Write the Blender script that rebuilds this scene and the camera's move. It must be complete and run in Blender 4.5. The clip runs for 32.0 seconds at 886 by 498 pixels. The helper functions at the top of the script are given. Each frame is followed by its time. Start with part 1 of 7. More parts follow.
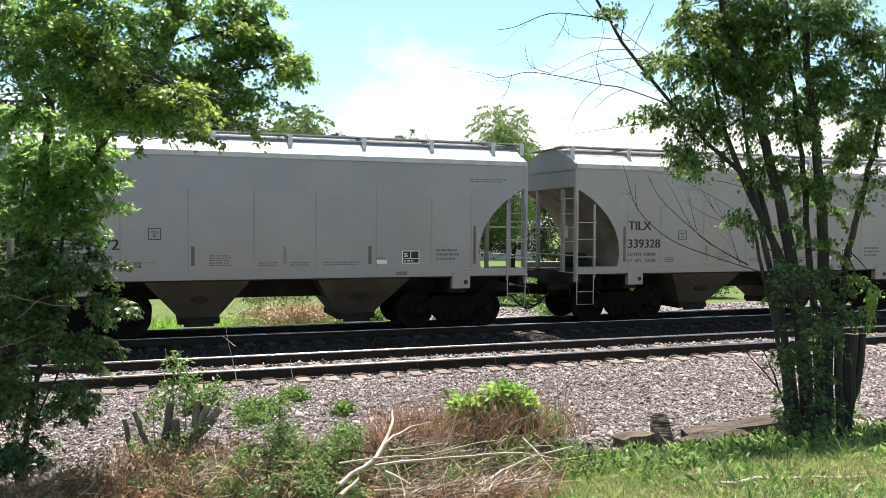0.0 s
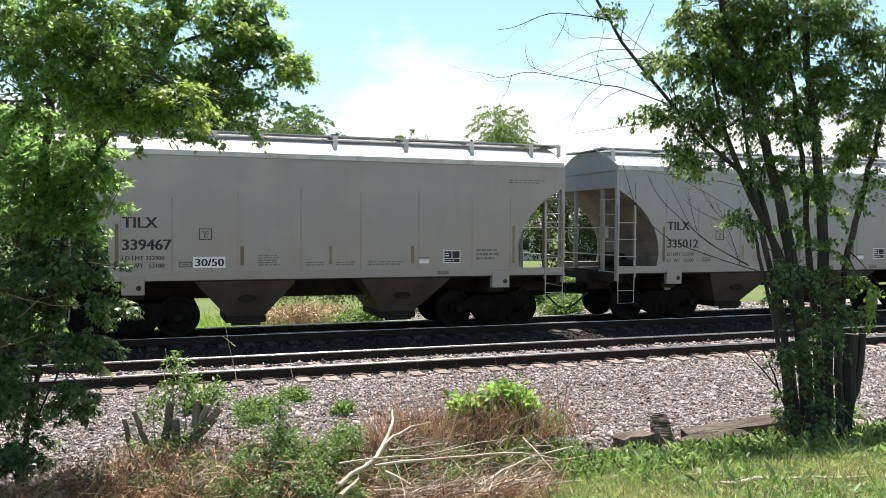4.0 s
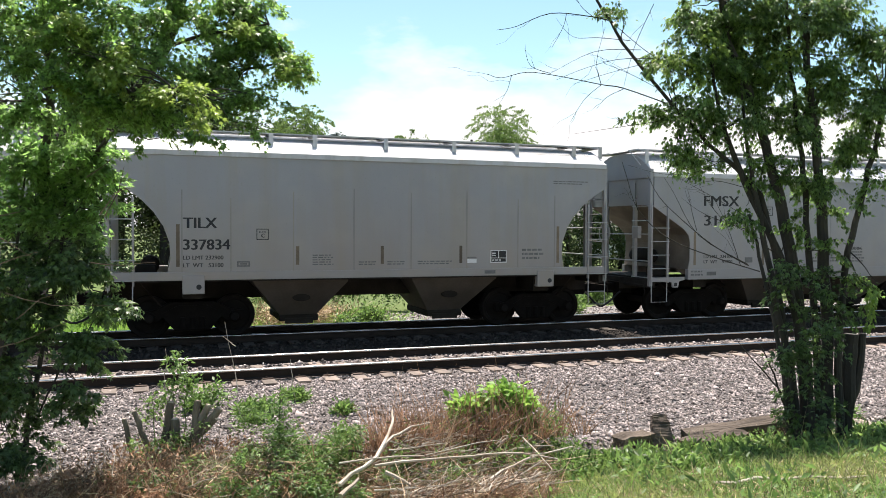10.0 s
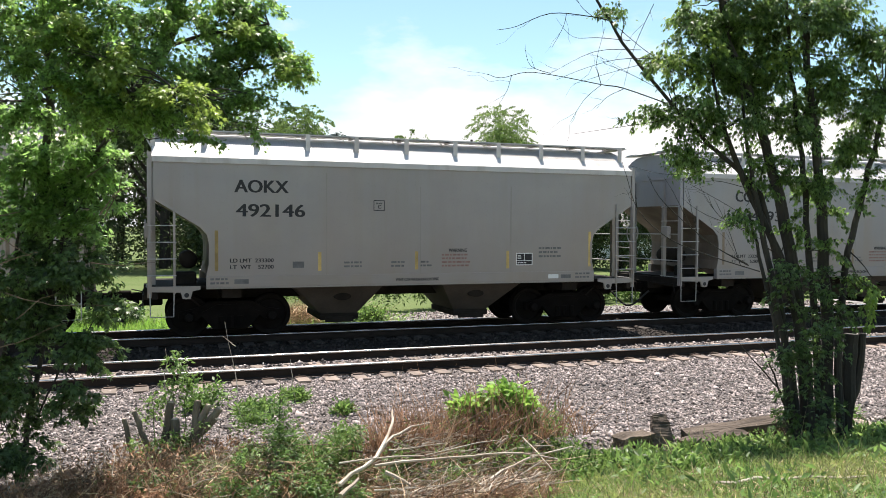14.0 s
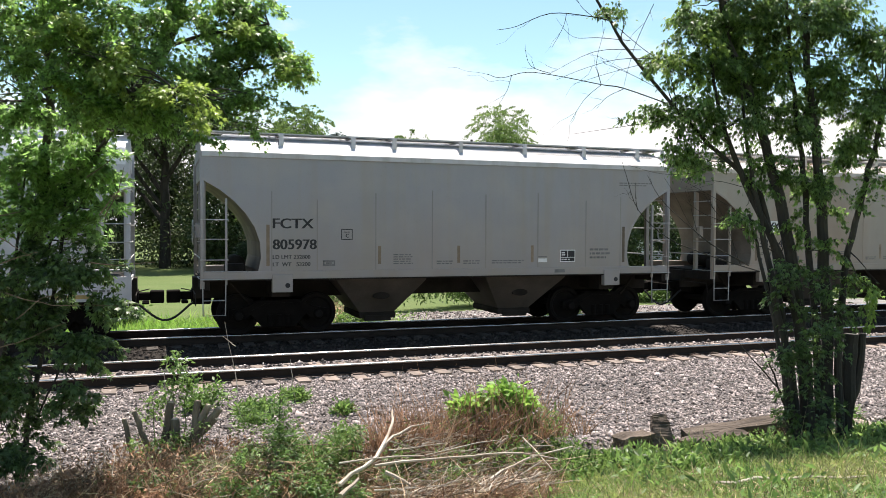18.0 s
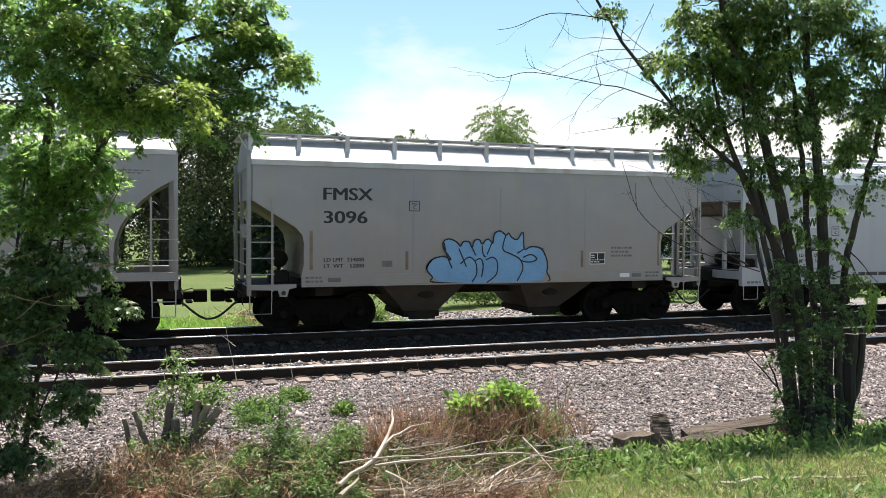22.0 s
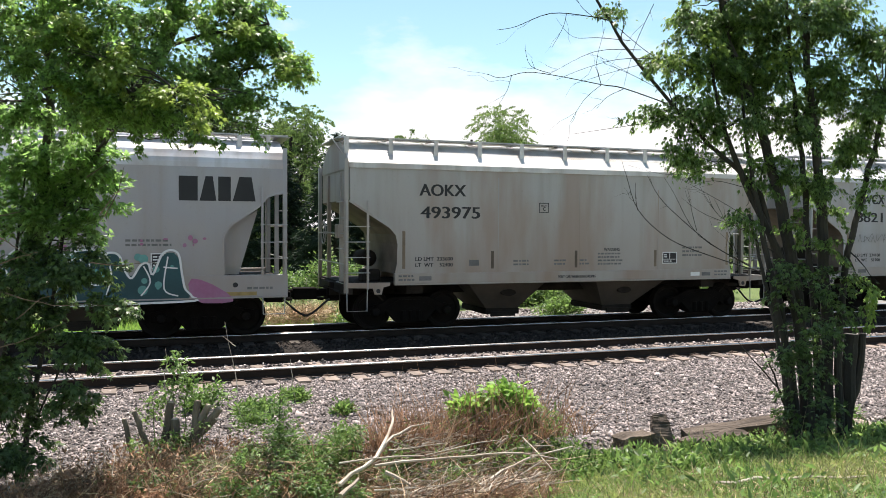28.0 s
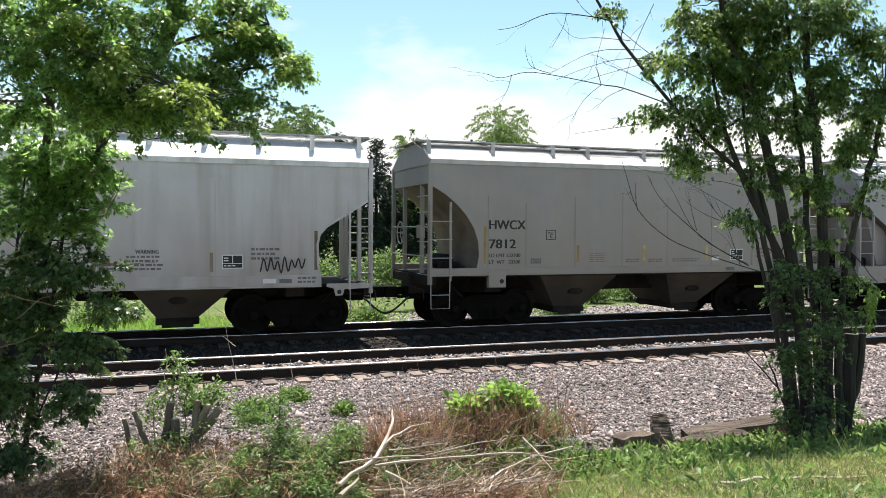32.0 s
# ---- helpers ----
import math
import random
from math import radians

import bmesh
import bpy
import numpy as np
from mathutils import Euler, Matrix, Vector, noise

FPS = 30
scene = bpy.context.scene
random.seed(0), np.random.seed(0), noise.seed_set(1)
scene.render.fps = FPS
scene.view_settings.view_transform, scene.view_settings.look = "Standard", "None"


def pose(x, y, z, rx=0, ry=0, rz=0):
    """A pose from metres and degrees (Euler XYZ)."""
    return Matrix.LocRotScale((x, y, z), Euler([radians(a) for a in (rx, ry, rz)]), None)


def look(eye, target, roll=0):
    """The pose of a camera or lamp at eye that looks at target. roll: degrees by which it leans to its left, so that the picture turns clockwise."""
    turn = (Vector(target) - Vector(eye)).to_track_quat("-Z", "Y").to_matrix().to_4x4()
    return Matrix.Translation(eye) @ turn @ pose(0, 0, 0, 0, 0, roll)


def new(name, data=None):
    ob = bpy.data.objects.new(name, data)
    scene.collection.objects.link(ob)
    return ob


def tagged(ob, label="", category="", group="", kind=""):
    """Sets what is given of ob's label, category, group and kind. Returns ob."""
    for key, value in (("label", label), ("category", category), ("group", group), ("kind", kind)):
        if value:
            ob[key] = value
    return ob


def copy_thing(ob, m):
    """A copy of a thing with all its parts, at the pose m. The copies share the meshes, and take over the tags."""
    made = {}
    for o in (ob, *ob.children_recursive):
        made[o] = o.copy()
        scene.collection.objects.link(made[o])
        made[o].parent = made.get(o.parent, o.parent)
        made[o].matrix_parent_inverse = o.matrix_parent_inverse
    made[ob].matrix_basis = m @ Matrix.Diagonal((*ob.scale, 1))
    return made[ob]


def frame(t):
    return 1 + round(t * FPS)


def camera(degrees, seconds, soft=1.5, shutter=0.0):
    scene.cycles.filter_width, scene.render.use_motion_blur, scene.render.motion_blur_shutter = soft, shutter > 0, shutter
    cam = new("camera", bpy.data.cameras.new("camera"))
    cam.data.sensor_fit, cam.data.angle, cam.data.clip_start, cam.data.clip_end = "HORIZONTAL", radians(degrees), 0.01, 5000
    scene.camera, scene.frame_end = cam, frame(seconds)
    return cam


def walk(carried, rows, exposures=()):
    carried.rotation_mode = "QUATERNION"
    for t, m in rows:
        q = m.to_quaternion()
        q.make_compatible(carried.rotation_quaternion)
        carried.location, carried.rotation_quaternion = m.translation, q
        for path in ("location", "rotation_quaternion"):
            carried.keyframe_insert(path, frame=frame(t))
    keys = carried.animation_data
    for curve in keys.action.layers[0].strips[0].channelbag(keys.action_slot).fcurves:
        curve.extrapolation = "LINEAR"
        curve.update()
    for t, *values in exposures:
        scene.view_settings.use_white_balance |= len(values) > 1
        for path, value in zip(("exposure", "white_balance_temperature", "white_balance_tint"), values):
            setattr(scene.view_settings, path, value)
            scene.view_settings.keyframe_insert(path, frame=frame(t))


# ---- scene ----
from mathutils.geometry import tessellate_polygon

EYE = Vector((0, 0, 2.426))
cam = camera(57.56, 32.0, soft=0.72)
AIM = EYE + Vector((0.33396, 0.94223, -0.02605))
walk(cam, [(0, look(EYE, AIM, 0.276)), (32, look(EYE, AIM, 0.276))], ((0, 1.18, 6700, 14), (3.5, 1.17, 6700, 14), (8, 1.12, 6700, 14), (12, 1.03, 6700, 14), (18, 1.02, 6700, 14), (20, 0.95, 6700, 14), (23, 0.98, 6700, 14), (25, 1.04, 6700, 14), (28, 1.01, 6700, 14), (30, 0.95, 6700, 14), (32, 1.01, 6700, 14)))

# ---- light ----
SUN_EL, SUN_AZ = radians(68), radians(17.5)     # azimuth: from +Y towards +X
world = bpy.data.worlds.new("sky")
scene.world = world
world.use_nodes = True


def sky_nodes(tree):
    n, l = tree.nodes, tree.links
    n.clear()
    out = n.new("ShaderNodeOutputWorld")
    bg = n.new("ShaderNodeBackground")
    sky = n.new("ShaderNodeTexSky")
    sky.sky_type, sky.sun_disc = "NISHITA", False
    sky.sun_elevation, sky.sun_rotation = SUN_EL, SUN_AZ
    sky.air_density, sky.dust_density, sky.ozone_density = 1.0, 0.4, 1.0
    tc = n.new("ShaderNodeTexCoord")
    mp = n.new("ShaderNodeMapping")
    mp.inputs["Scale"].default_value = (1.0, 1.0, 2.6)
    mp.inputs["Location"].default_value = (0.35, 0.1, 0.2)
    no = n.new("ShaderNodeTexNoise")
    no.inputs["Scale"].default_value, no.inputs["Detail"].default_value = 2.6, 9
    no.inputs["Roughness"].default_value = 0.55
    ramp = n.new("ShaderNodeValToRGB")
    ramp.color_ramp.elements[0].position, ramp.color_ramp.elements[1].position = 0.55, 0.70
    # haze and cloud bank thicken towards the horizon
    sep = n.new("ShaderNodeSeparateXYZ")
    low = n.new("ShaderNodeMapRange")
    low.inputs["From Min"].default_value, low.inputs["From Max"].default_value = 0.175, 0.09
    low.inputs["To Min"].default_value, low.inputs["To Max"].default_value = 0.0, 0.30
    add = n.new("ShaderNodeMath")
    add.operation = "ADD"
    mix = n.new("ShaderNodeMix")
    mix.data_type = "RGBA"
    mix.inputs["B"].default_value = (*CLOUD, 1)
    l.new(tc.outputs["Generated"], mp.inputs["Vector"])
    l.new(mp.outputs["Vector"], no.inputs["Vector"])
    l.new(tc.outputs["Generated"], sep.inputs["Vector"])
    l.new(sep.outputs["Z"], low.inputs["Value"])
    l.new(no.outputs["Fac"], add.inputs[0])
    l.new(low.outputs["Result"], add.inputs[1])
    l.new(add.outputs["Value"], ramp.inputs["Fac"])
    l.new(ramp.outputs["Color"], mix.inputs["Factor"])
    tint = n.new("ShaderNodeMix")
    tint.data_type, tint.blend_type = "RGBA", "MULTIPLY"
    tint.inputs["Factor"].default_value = 1
    tint.inputs["B"].default_value = (1.07, 1.24, 1.12, 1)
    l.new(sky.outputs["Color"], tint.inputs["A"])
    l.new(tint.outputs["Result"], mix.inputs["A"])
    l.new(mix.outputs["Result"], bg.inputs["Color"])
    bg.inputs["Strength"].default_value = SKY
    l.new(bg.outputs["Background"], out.inputs["Surface"])


SKY, CLOUD = 0.08, (7.2, 7.25, 7.3)
sky_nodes(world.node_tree)
sun = new("sun", bpy.data.lights.new("sun", "SUN"))
sun.data.energy, sun.data.angle, sun.data.color = 5.0, radians(0.55), (1.0, 0.96, 0.88)
sun.matrix_world = look((0, 0, 50), Vector((0, 0, 50)) - Vector((math.sin(SUN_AZ) * math.cos(SUN_EL), math.cos(SUN_AZ) * math.cos(SUN_EL), math.sin(SUN_EL))))

# ---- materials ----


def mat(name, col, rough=0.7, metal=0.0, var=0.2, scale=8.0, fine=60.0, bump=0.1, col2=None, objcol=False, island=0.0, objrand=0.0, stretch=(1, 1, 1), transl=0.0, spec=0.5, dist=0.01):
    """Surface of two noise scales: blotches between two colours, fine grain and relief."""
    m = bpy.data.materials.new(name)
    m.use_nodes = True
    n, l = m.node_tree.nodes, m.node_tree.links
    b = n["Principled BSDF"]
    b.inputs["Roughness"].default_value, b.inputs["Metallic"].default_value = rough, metal
    b.inputs["Specular IOR Level"].default_value = spec
    tc, mp = n.new("ShaderNodeTexCoord"), n.new("ShaderNodeMapping")
    mp.inputs["Scale"].default_value = stretch
    l.new(tc.outputs["Object"], mp.inputs["Vector"])
    oi = n.new("ShaderNodeObjectInfo")
    big, small = n.new("ShaderNodeTexNoise"), n.new("ShaderNodeTexNoise")
    for t, s in ((big, scale), (small, fine)):
        t.noise_dimensions = "4D"
        t.inputs["Scale"].default_value, t.inputs["Detail"].default_value = s, 5
        l.new(mp.outputs["Vector"], t.inputs["Vector"])
        mul = n.new("ShaderNodeMath")
        mul.operation = "MULTIPLY"
        mul.inputs[1].default_value = 37.0
        l.new(oi.outputs["Random"], mul.inputs[0])
        l.new(mul.outputs["Value"], t.inputs["W"])
    mr = n.new("ShaderNodeMapRange")
    mr.inputs["From Min"].default_value, mr.inputs["From Max"].default_value = 0.35, 0.65
    l.new(big.outputs["Fac"], mr.inputs["Value"])
    mix = n.new("ShaderNodeMix")
    mix.data_type = "RGBA"
    c2 = col2 or tuple(c * (1 - var) for c in col)
    mix.inputs["A"].default_value, mix.inputs["B"].default_value = (*col, 1), (*c2, 1)
    l.new(mr.outputs["Result"], mix.inputs["Factor"])
    last = mix.outputs["Result"]
    hsv = n.new("ShaderNodeHueSaturation")
    val = n.new("ShaderNodeMath")
    val.operation = "MULTIPLY_ADD"
    val.inputs[1].default_value, val.inputs[2].default_value = var * 1.6, 1 - var * 0.8
    l.new(small.outputs["Fac"], val.inputs[0])
    vout = val.outputs["Value"]
    if island or objrand:
        src = n.new("ShaderNodeNewGeometry").outputs["Random Per Island"] if island else oi.outputs["Random"]
        am = island or objrand
        v2 = n.new("ShaderNodeMath")
        v2.operation = "MULTIPLY_ADD"
        v2.inputs[1].default_value, v2.inputs[2].default_value = 2 * am, 1 - am
        l.new(src, v2.inputs[0])
        v3 = n.new("ShaderNodeMath")
        v3.operation = "MULTIPLY"
        l.new(v2.outputs["Value"], v3.inputs[0])
        l.new(vout, v3.inputs[1])
        vout = v3.outputs["Value"]
    l.new(vout, hsv.inputs["Value"])
    l.new(last, hsv.inputs["Color"])
    last = hsv.outputs["Color"]
    if objcol:
        mo = n.new("ShaderNodeMix")
        mo.data_type, mo.blend_type = "RGBA", "MULTIPLY"
        mo.inputs["Factor"].default_value = 1
        l.new(last, mo.inputs["A"])
        l.new(oi.outputs["Color"], mo.inputs["B"])
        last = mo.outputs["Result"]
    l.new(last, b.inputs["Base Color"])
    if bump:
        bp = n.new("ShaderNodeBump")
        bp.inputs["Strength"].default_value, bp.inputs["Distance"].default_value = bump, dist
        l.new(small.outputs["Fac"], bp.inputs["Height"])
        l.new(bp.outputs["Normal"], b.inputs["Normal"])
    if transl:
        tr, ms = n.new("ShaderNodeBsdfTranslucent"), n.new("ShaderNodeMixShader")
        g = n.new("ShaderNodeHueSaturation")
        g.inputs["Value"].default_value, g.inputs["Saturation"].default_value, g.inputs["Hue"].default_value = 2.4, 0.98, 0.49
        l.new(last, g.inputs["Color"])
        l.new(g.outputs["Color"], tr.inputs["Color"])
        ms.inputs["Fac"].default_value = transl
        l.new(b.outputs["BSDF"], ms.inputs[1])
        l.new(tr.outputs["BSDF"], ms.inputs[2])
        l.new(ms.outputs["Shader"], n["Material Output"].inputs["Surface"])
    return m


def car_paint(name, rough=0.46):
    """Weathered freight-car enamel: object colour, vertical dirt runs, blotches of dust, rust by the colour's alpha."""
    m = bpy.data.materials.new(name)
    m.use_nodes = True
    n, l = m.node_tree.nodes, m.node_tree.links
    b = n["Principled BSDF"]
    tc, oi = n.new("ShaderNodeTexCoord"), n.new("ShaderNodeObjectInfo")
    mul = n.new("ShaderNodeMath")
    mul.operation = "MULTIPLY"
    mul.inputs[1].default_value = 53.0
    l.new(oi.outputs["Random"], mul.inputs[0])

    def noise_at(sc, stretch, detail=6):
        mp, t = n.new("ShaderNodeMapping"), n.new("ShaderNodeTexNoise")
        mp.inputs["Scale"].default_value = stretch
        t.noise_dimensions = "4D"
        t.inputs["Scale"].default_value, t.inputs["Detail"].default_value = sc, detail
        l.new(tc.outputs["Object"], mp.inputs["Vector"])
        l.new(mp.outputs["Vector"], t.inputs["Vector"])
        l.new(mul.outputs["Value"], t.inputs["W"])
        return t.outputs["Fac"]

    def ranged(v, a, b2, lo=0.0, hi=1.0):
        r = n.new("ShaderNodeMapRange")
        for k, x in zip(("From Min", "From Max", "To Min", "To Max"), (a, b2, lo, hi)):
            r.inputs[k].default_value = x
        l.new(v, r.inputs["Value"])
        return r.outputs["Result"]

    def blend(a, col, f):
        x = n.new("ShaderNodeMix")
        x.data_type = "RGBA"
        l.new(a, x.inputs["A"])
        x.inputs["B"].default_value = (*col, 1)
        l.new(f, x.inputs["Factor"])
        return x.outputs["Result"]

    runs = noise_at(3.2, (1, 1, 0.06))
    dust = noise_at(0.9, (1, 1, 1.4))
    fine = noise_at(26, (1, 1, 0.7))
    worn = ranged(oi.outputs["Alpha"], 1.0, 0.95, 0.3, 1.0)     # freshly painted cars carry less dirt

    def by_wear(f):
        x = n.new("ShaderNodeMath")
        x.operation = "MULTIPLY"
        l.new(f, x.inputs[0])
        l.new(worn, x.inputs[1])
        return x.outputs["Value"]

    c = blend(oi.outputs["Color"], (0.30, 0.27, 0.23), by_wear(ranged(runs, 0.48, 0.70, 0, 0.6)))
    c = blend(c, (0.42, 0.38, 0.33), ranged(dust, 0.45, 0.72, 0, 0.4))
    c = blend(c, (0.16, 0.14, 0.12), ranged(fine, 0.60, 0.78, 0, 0.25))
    sep = n.new("ShaderNodeSeparateXYZ")     # road dust thrown up on the lower sheets
    l.new(tc.outputs["Object"], sep.inputs["Vector"])
    splash = n.new("ShaderNodeMath")
    splash.operation = "MULTIPLY"
    l.new(ranged(sep.outputs["Z"], 3.3, 1.3, 0.0, 0.8), splash.inputs[0])
    l.new(ranged(noise_at(1.3, (1, 1, 0.35)), 0.3, 0.7, 0.35, 1.0), splash.inputs[1])
    c = blend(c, (0.30, 0.252, 0.20), by_wear(splash.outputs["Value"]))
    rust = n.new("ShaderNodeMath")
    rust.operation = "MULTIPLY"
    inv = ranged(oi.outputs["Alpha"], 0.0, 1.0, 1.0, 0.0)
    l.new(inv, rust.inputs[0])
    l.new(ranged(noise_at(1.1, (1, 1, 0.22)), 0.47, 0.62), rust.inputs[1])
    c = blend(c, (0.27, 0.15, 0.085), rust.outputs["Value"])
    l.new(c, b.inputs["Base Color"])
    b.inputs["Roughness"].default_value, b.inputs["Specular IOR Level"].default_value = rough, 0.5
    bp = n.new("ShaderNodeBump")
    bp.inputs["Strength"].default_value, bp.inputs["Distance"].default_value = 0.55, 0.05
    l.new(noise_at(1.6, (1, 1, 0.5), 2), bp.inputs["Height"])
    l.new(bp.outputs["Normal"], b.inputs["Normal"])
    return m


M_PAINT = car_paint("freight_enamel")
M_ROOF = car_paint("roof_enamel", 0.45)
# real grime, set darker still for the shade under the cars
M_GRIME = mat("grimy_shaded_steel", (0.035, 0.029, 0.024), 0.85, 0.0, 0.35, 2.0, 30, 0.2, col2=(0.018, 0.015, 0.012), spec=0.15)
# brown dust, plus the shade of a down-facing sheet in the tone
M_SLOPE = mat("dusty_shaded_slope_steel", (0.21, 0.172, 0.135), 0.8, 0.0, 0.25, 1.6, 25, 0.15, col2=(0.12, 0.096, 0.075))
# brown dust, with the shade below the body mixed into the colour
M_POCKET = mat("dusty_shaded_hopper_steel", (0.105, 0.088, 0.073), 0.8, 0.0, 0.25, 1.4, 25, 0.15, col2=(0.07, 0.058, 0.047), spec=0.25)
# oily castings and wheels, underside shade put into their near-black
M_TRUCK = mat("oily_shaded_cast_steel", (0.011, 0.009, 0.0075), 0.9, 0.0, 0.4, 4, 40, 0.3, spec=0.08)
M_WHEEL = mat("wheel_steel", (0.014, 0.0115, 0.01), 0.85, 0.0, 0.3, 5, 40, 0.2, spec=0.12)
M_TREAD = mat("polished_tread", (0.35, 0.34, 0.33), 0.3, 0.9, 0.1, 6, 40, 0.05)
M_GALV = mat("galvanised_steel", (0.42, 0.42, 0.41), 0.5, 0.4, 0.15, 3, 40, 0.1)
M_RUBBER = mat("hose_rubber", (0.015, 0.015, 0.016), 0.7, 0, 0.2)
M_BLACK = mat("black_stencil", (0.018, 0.018, 0.02), 0.6, 0, 0.25, 4, 50, 0.05)
M_INK = mat("faded_stencil", (0.065, 0.062, 0.06), 0.7, 0, 0.3, 6, 60, 0.05)
M_PRINT = mat("worn_small_print", (0.17, 0.165, 0.16), 0.7, 0, 0.3, 6, 60, 0.05)
M_RED = mat("red_stencil", (0.33, 0.19, 0.16), 0.7, 0, 0.3, 6, 60, 0.05)
M_WHITE = mat("white_decal", (0.75, 0.75, 0.73), 0.5, 0, 0.1, 6, 60, 0.03)
M_YELLOW = mat("ochre_reflector", (0.52, 0.36, 0.12), 0.5, 0, 0.3, 5, 60, 0.05, objrand=0.35)
M_RUSTTAPE = mat("weathered_reflector", (0.20, 0.15, 0.10), 0.6, 0, 0.3, 5, 60, 0.05, objrand=0.5)
M_RAILTOP = mat("polished_rail", (0.52, 0.50, 0.48), 0.27, 1.0, 0.06, 3, 50, 0.03, stretch=(0.05, 1, 1))
M_RAIL = mat("rusty_rail", (0.034, 0.025, 0.02), 0.85, 0.0, 0.35, 3, 40, 0.2, spec=0.2)
M_TIE = mat("weathered_tie", (0.26, 0.20, 0.165), 0.9, 0, 0.4, 5, 40, 0.5, col2=(0.15, 0.12, 0.10), objrand=0.3, stretch=(1, 0.25, 1))
# far-track ties: the shade under the train is put into this tone
M_SHADETIE = mat("shade_dark_tie", (0.07, 0.056, 0.047), 0.9, 0, 0.4, 5, 40, 0.5, col2=(0.035, 0.028, 0.024), objrand=0.3, stretch=(1, 0.25, 1))
M_PLATE = mat("rusty_tie_plate", (0.11, 0.07, 0.05), 0.85, 0.1, 0.3)
M_STONE = mat("ballast_stone", (0.335, 0.284, 0.27), 0.9, 0, 0.35, 9, 70, 0.3, col2=(0.14, 0.115, 0.105), island=0.85)
# same stone as the pale ballast, darkened for the train's shadow
M_SHADESTONE = mat("shade_dark_ballast_stone", (0.055, 0.046, 0.041), 0.9, 0, 0.3, 9, 70, 0.3, col2=(0.03, 0.025, 0.022), island=0.6, spec=0.12)
M_DEADLEAF = mat("dead_leaf", (0.36, 0.215, 0.13), 0.85, 0, 0.3, 2, 20, 0, col2=(0.15, 0.085, 0.05), island=0.5, transl=0.15)
M_DEADSTEM = mat("dead_stem", (0.34, 0.265, 0.185), 0.85, 0, 0.3, 2, 20, 0, col2=(0.11, 0.08, 0.055), island=0.6)
# gap shade between the loose stones is painted into this darker bed
M_GRAVEL = mat("ballast_bed", (0.13, 0.115, 0.11), 0.95, 0, 0.5, 14, 32, 1.0, col2=(0.07, 0.06, 0.058), dist=0.04)
M_LAWN = mat("lawn", (0.085, 0.125, 0.04), 0.9, 0, 0.35, 0.35, 18, 0.6, col2=(0.115, 0.145, 0.055), dist=0.05, spec=0.1)
M_VERGE = mat("verge_blade", (0.12, 0.25, 0.035), 0.6, 0, 0.3, 1.3, 7, 0, col2=(0.15, 0.24, 0.045), island=0.4, transl=0.45)
M_SOIL = mat("dry_soil", (0.20, 0.16, 0.12), 0.95, 0, 0.4, 2, 30, 0.6)
M_GRASS = mat("grass_blade", (0.075, 0.15, 0.03), 0.7, 0, 0.3, 1.3, 7, 0, col2=(0.23, 0.235, 0.08), island=0.65, transl=0.3)
M_STRAW = mat("dead_stalk", (0.60, 0.47, 0.31), 0.85, 0, 0.3, 1.2, 20, 0, col2=(0.32, 0.20, 0.125), island=0.5)
M_LEAF = mat("maple_leaf", (0.10, 0.185, 0.046), 0.36, 0, 0.25, 1.1, 8, 0, col2=(0.12, 0.21, 0.05), island=0.55, transl=0.58, spec=0.5)
M_YOUNG = mat("young_leaf", (0.14, 0.22, 0.042), 0.45, 0, 0.2, 1.1, 8, 0, col2=(0.17, 0.24, 0.05), island=0.35, transl=0.42, spec=0.4)
# brighter leaf copy: sun on the shrub top is in its colour
M_SUNLEAF = mat("sunlit_shrub_leaf", (0.115, 0.21, 0.055), 0.34, 0, 0.25, 1.1, 8, 0, col2=(0.12, 0.21, 0.06), island=0.5, transl=0.62, spec=0.6)
# darker leaf copy: shade of crown and bank edge is in its colour
M_SHADELEAF = mat("shaded_leaf", (0.08, 0.14, 0.038), 0.42, 0, 0.25, 1.1, 8, 0, col2=(0.10, 0.165, 0.042), island=0.6, transl=0.42, spec=0.4)
# darkest leaf copy: deep shade low on shrub and trunks painted in
M_DEEPSHADE = mat("deep_shade_leaf", (0.058, 0.10, 0.03), 0.45, 0, 0.25, 1.1, 8, 0, col2=(0.07, 0.12, 0.035), island=0.6, transl=0.3, spec=0.4)
M_WEED = mat("weed_leaf", (0.08, 0.145, 0.036), 0.5, 0, 0.25, 2, 10, 0, col2=(0.11, 0.185, 0.046), island=0.55, transl=0.35)
M_BRIGHT = mat("burdock_leaf", (0.12, 0.23, 0.04), 0.55, 0, 0.2, 2, 10, 0, col2=(0.18, 0.31, 0.06), island=0.3, transl=0.4)
M_SPRUCE = mat("spruce_needle", (0.022, 0.045, 0.024), 0.8, 0, 0.3, 0.8, 6, 0, island=0.5, transl=0.1)
# far foliage seen against the sun: that shade is put into the colour
M_FARLEAF = mat("backlit_far_leaf", (0.042, 0.07, 0.022), 0.7, 0, 0.3, 0.3, 3, 0, col2=(0.055, 0.082, 0.026), island=0.5, transl=0.12)
M_PALELEAF = mat("ash_leaf", (0.075, 0.13, 0.036), 0.7, 0, 0.3, 0.3, 3, 0, col2=(0.105, 0.17, 0.045), island=0.5, transl=0.4)
M_FLOWER = mat("pale_blossom", (0.55, 0.55, 0.45), 0.8, 0, 0.2, 3, 20, 0, island=0.3)
M_BARK = mat("grey_bark", (0.052, 0.043, 0.036), 0.95, 0, 0.4, 6, 35, 0.8, col2=(0.026, 0.022, 0.018), stretch=(1, 1, 0.3), dist=0.02)
M_DEAD = mat("bleached_stick", (0.50, 0.44, 0.36), 0.85, 0, 0.3, 3, 40, 0.4, col2=(0.28, 0.22, 0.17), objrand=0.3)
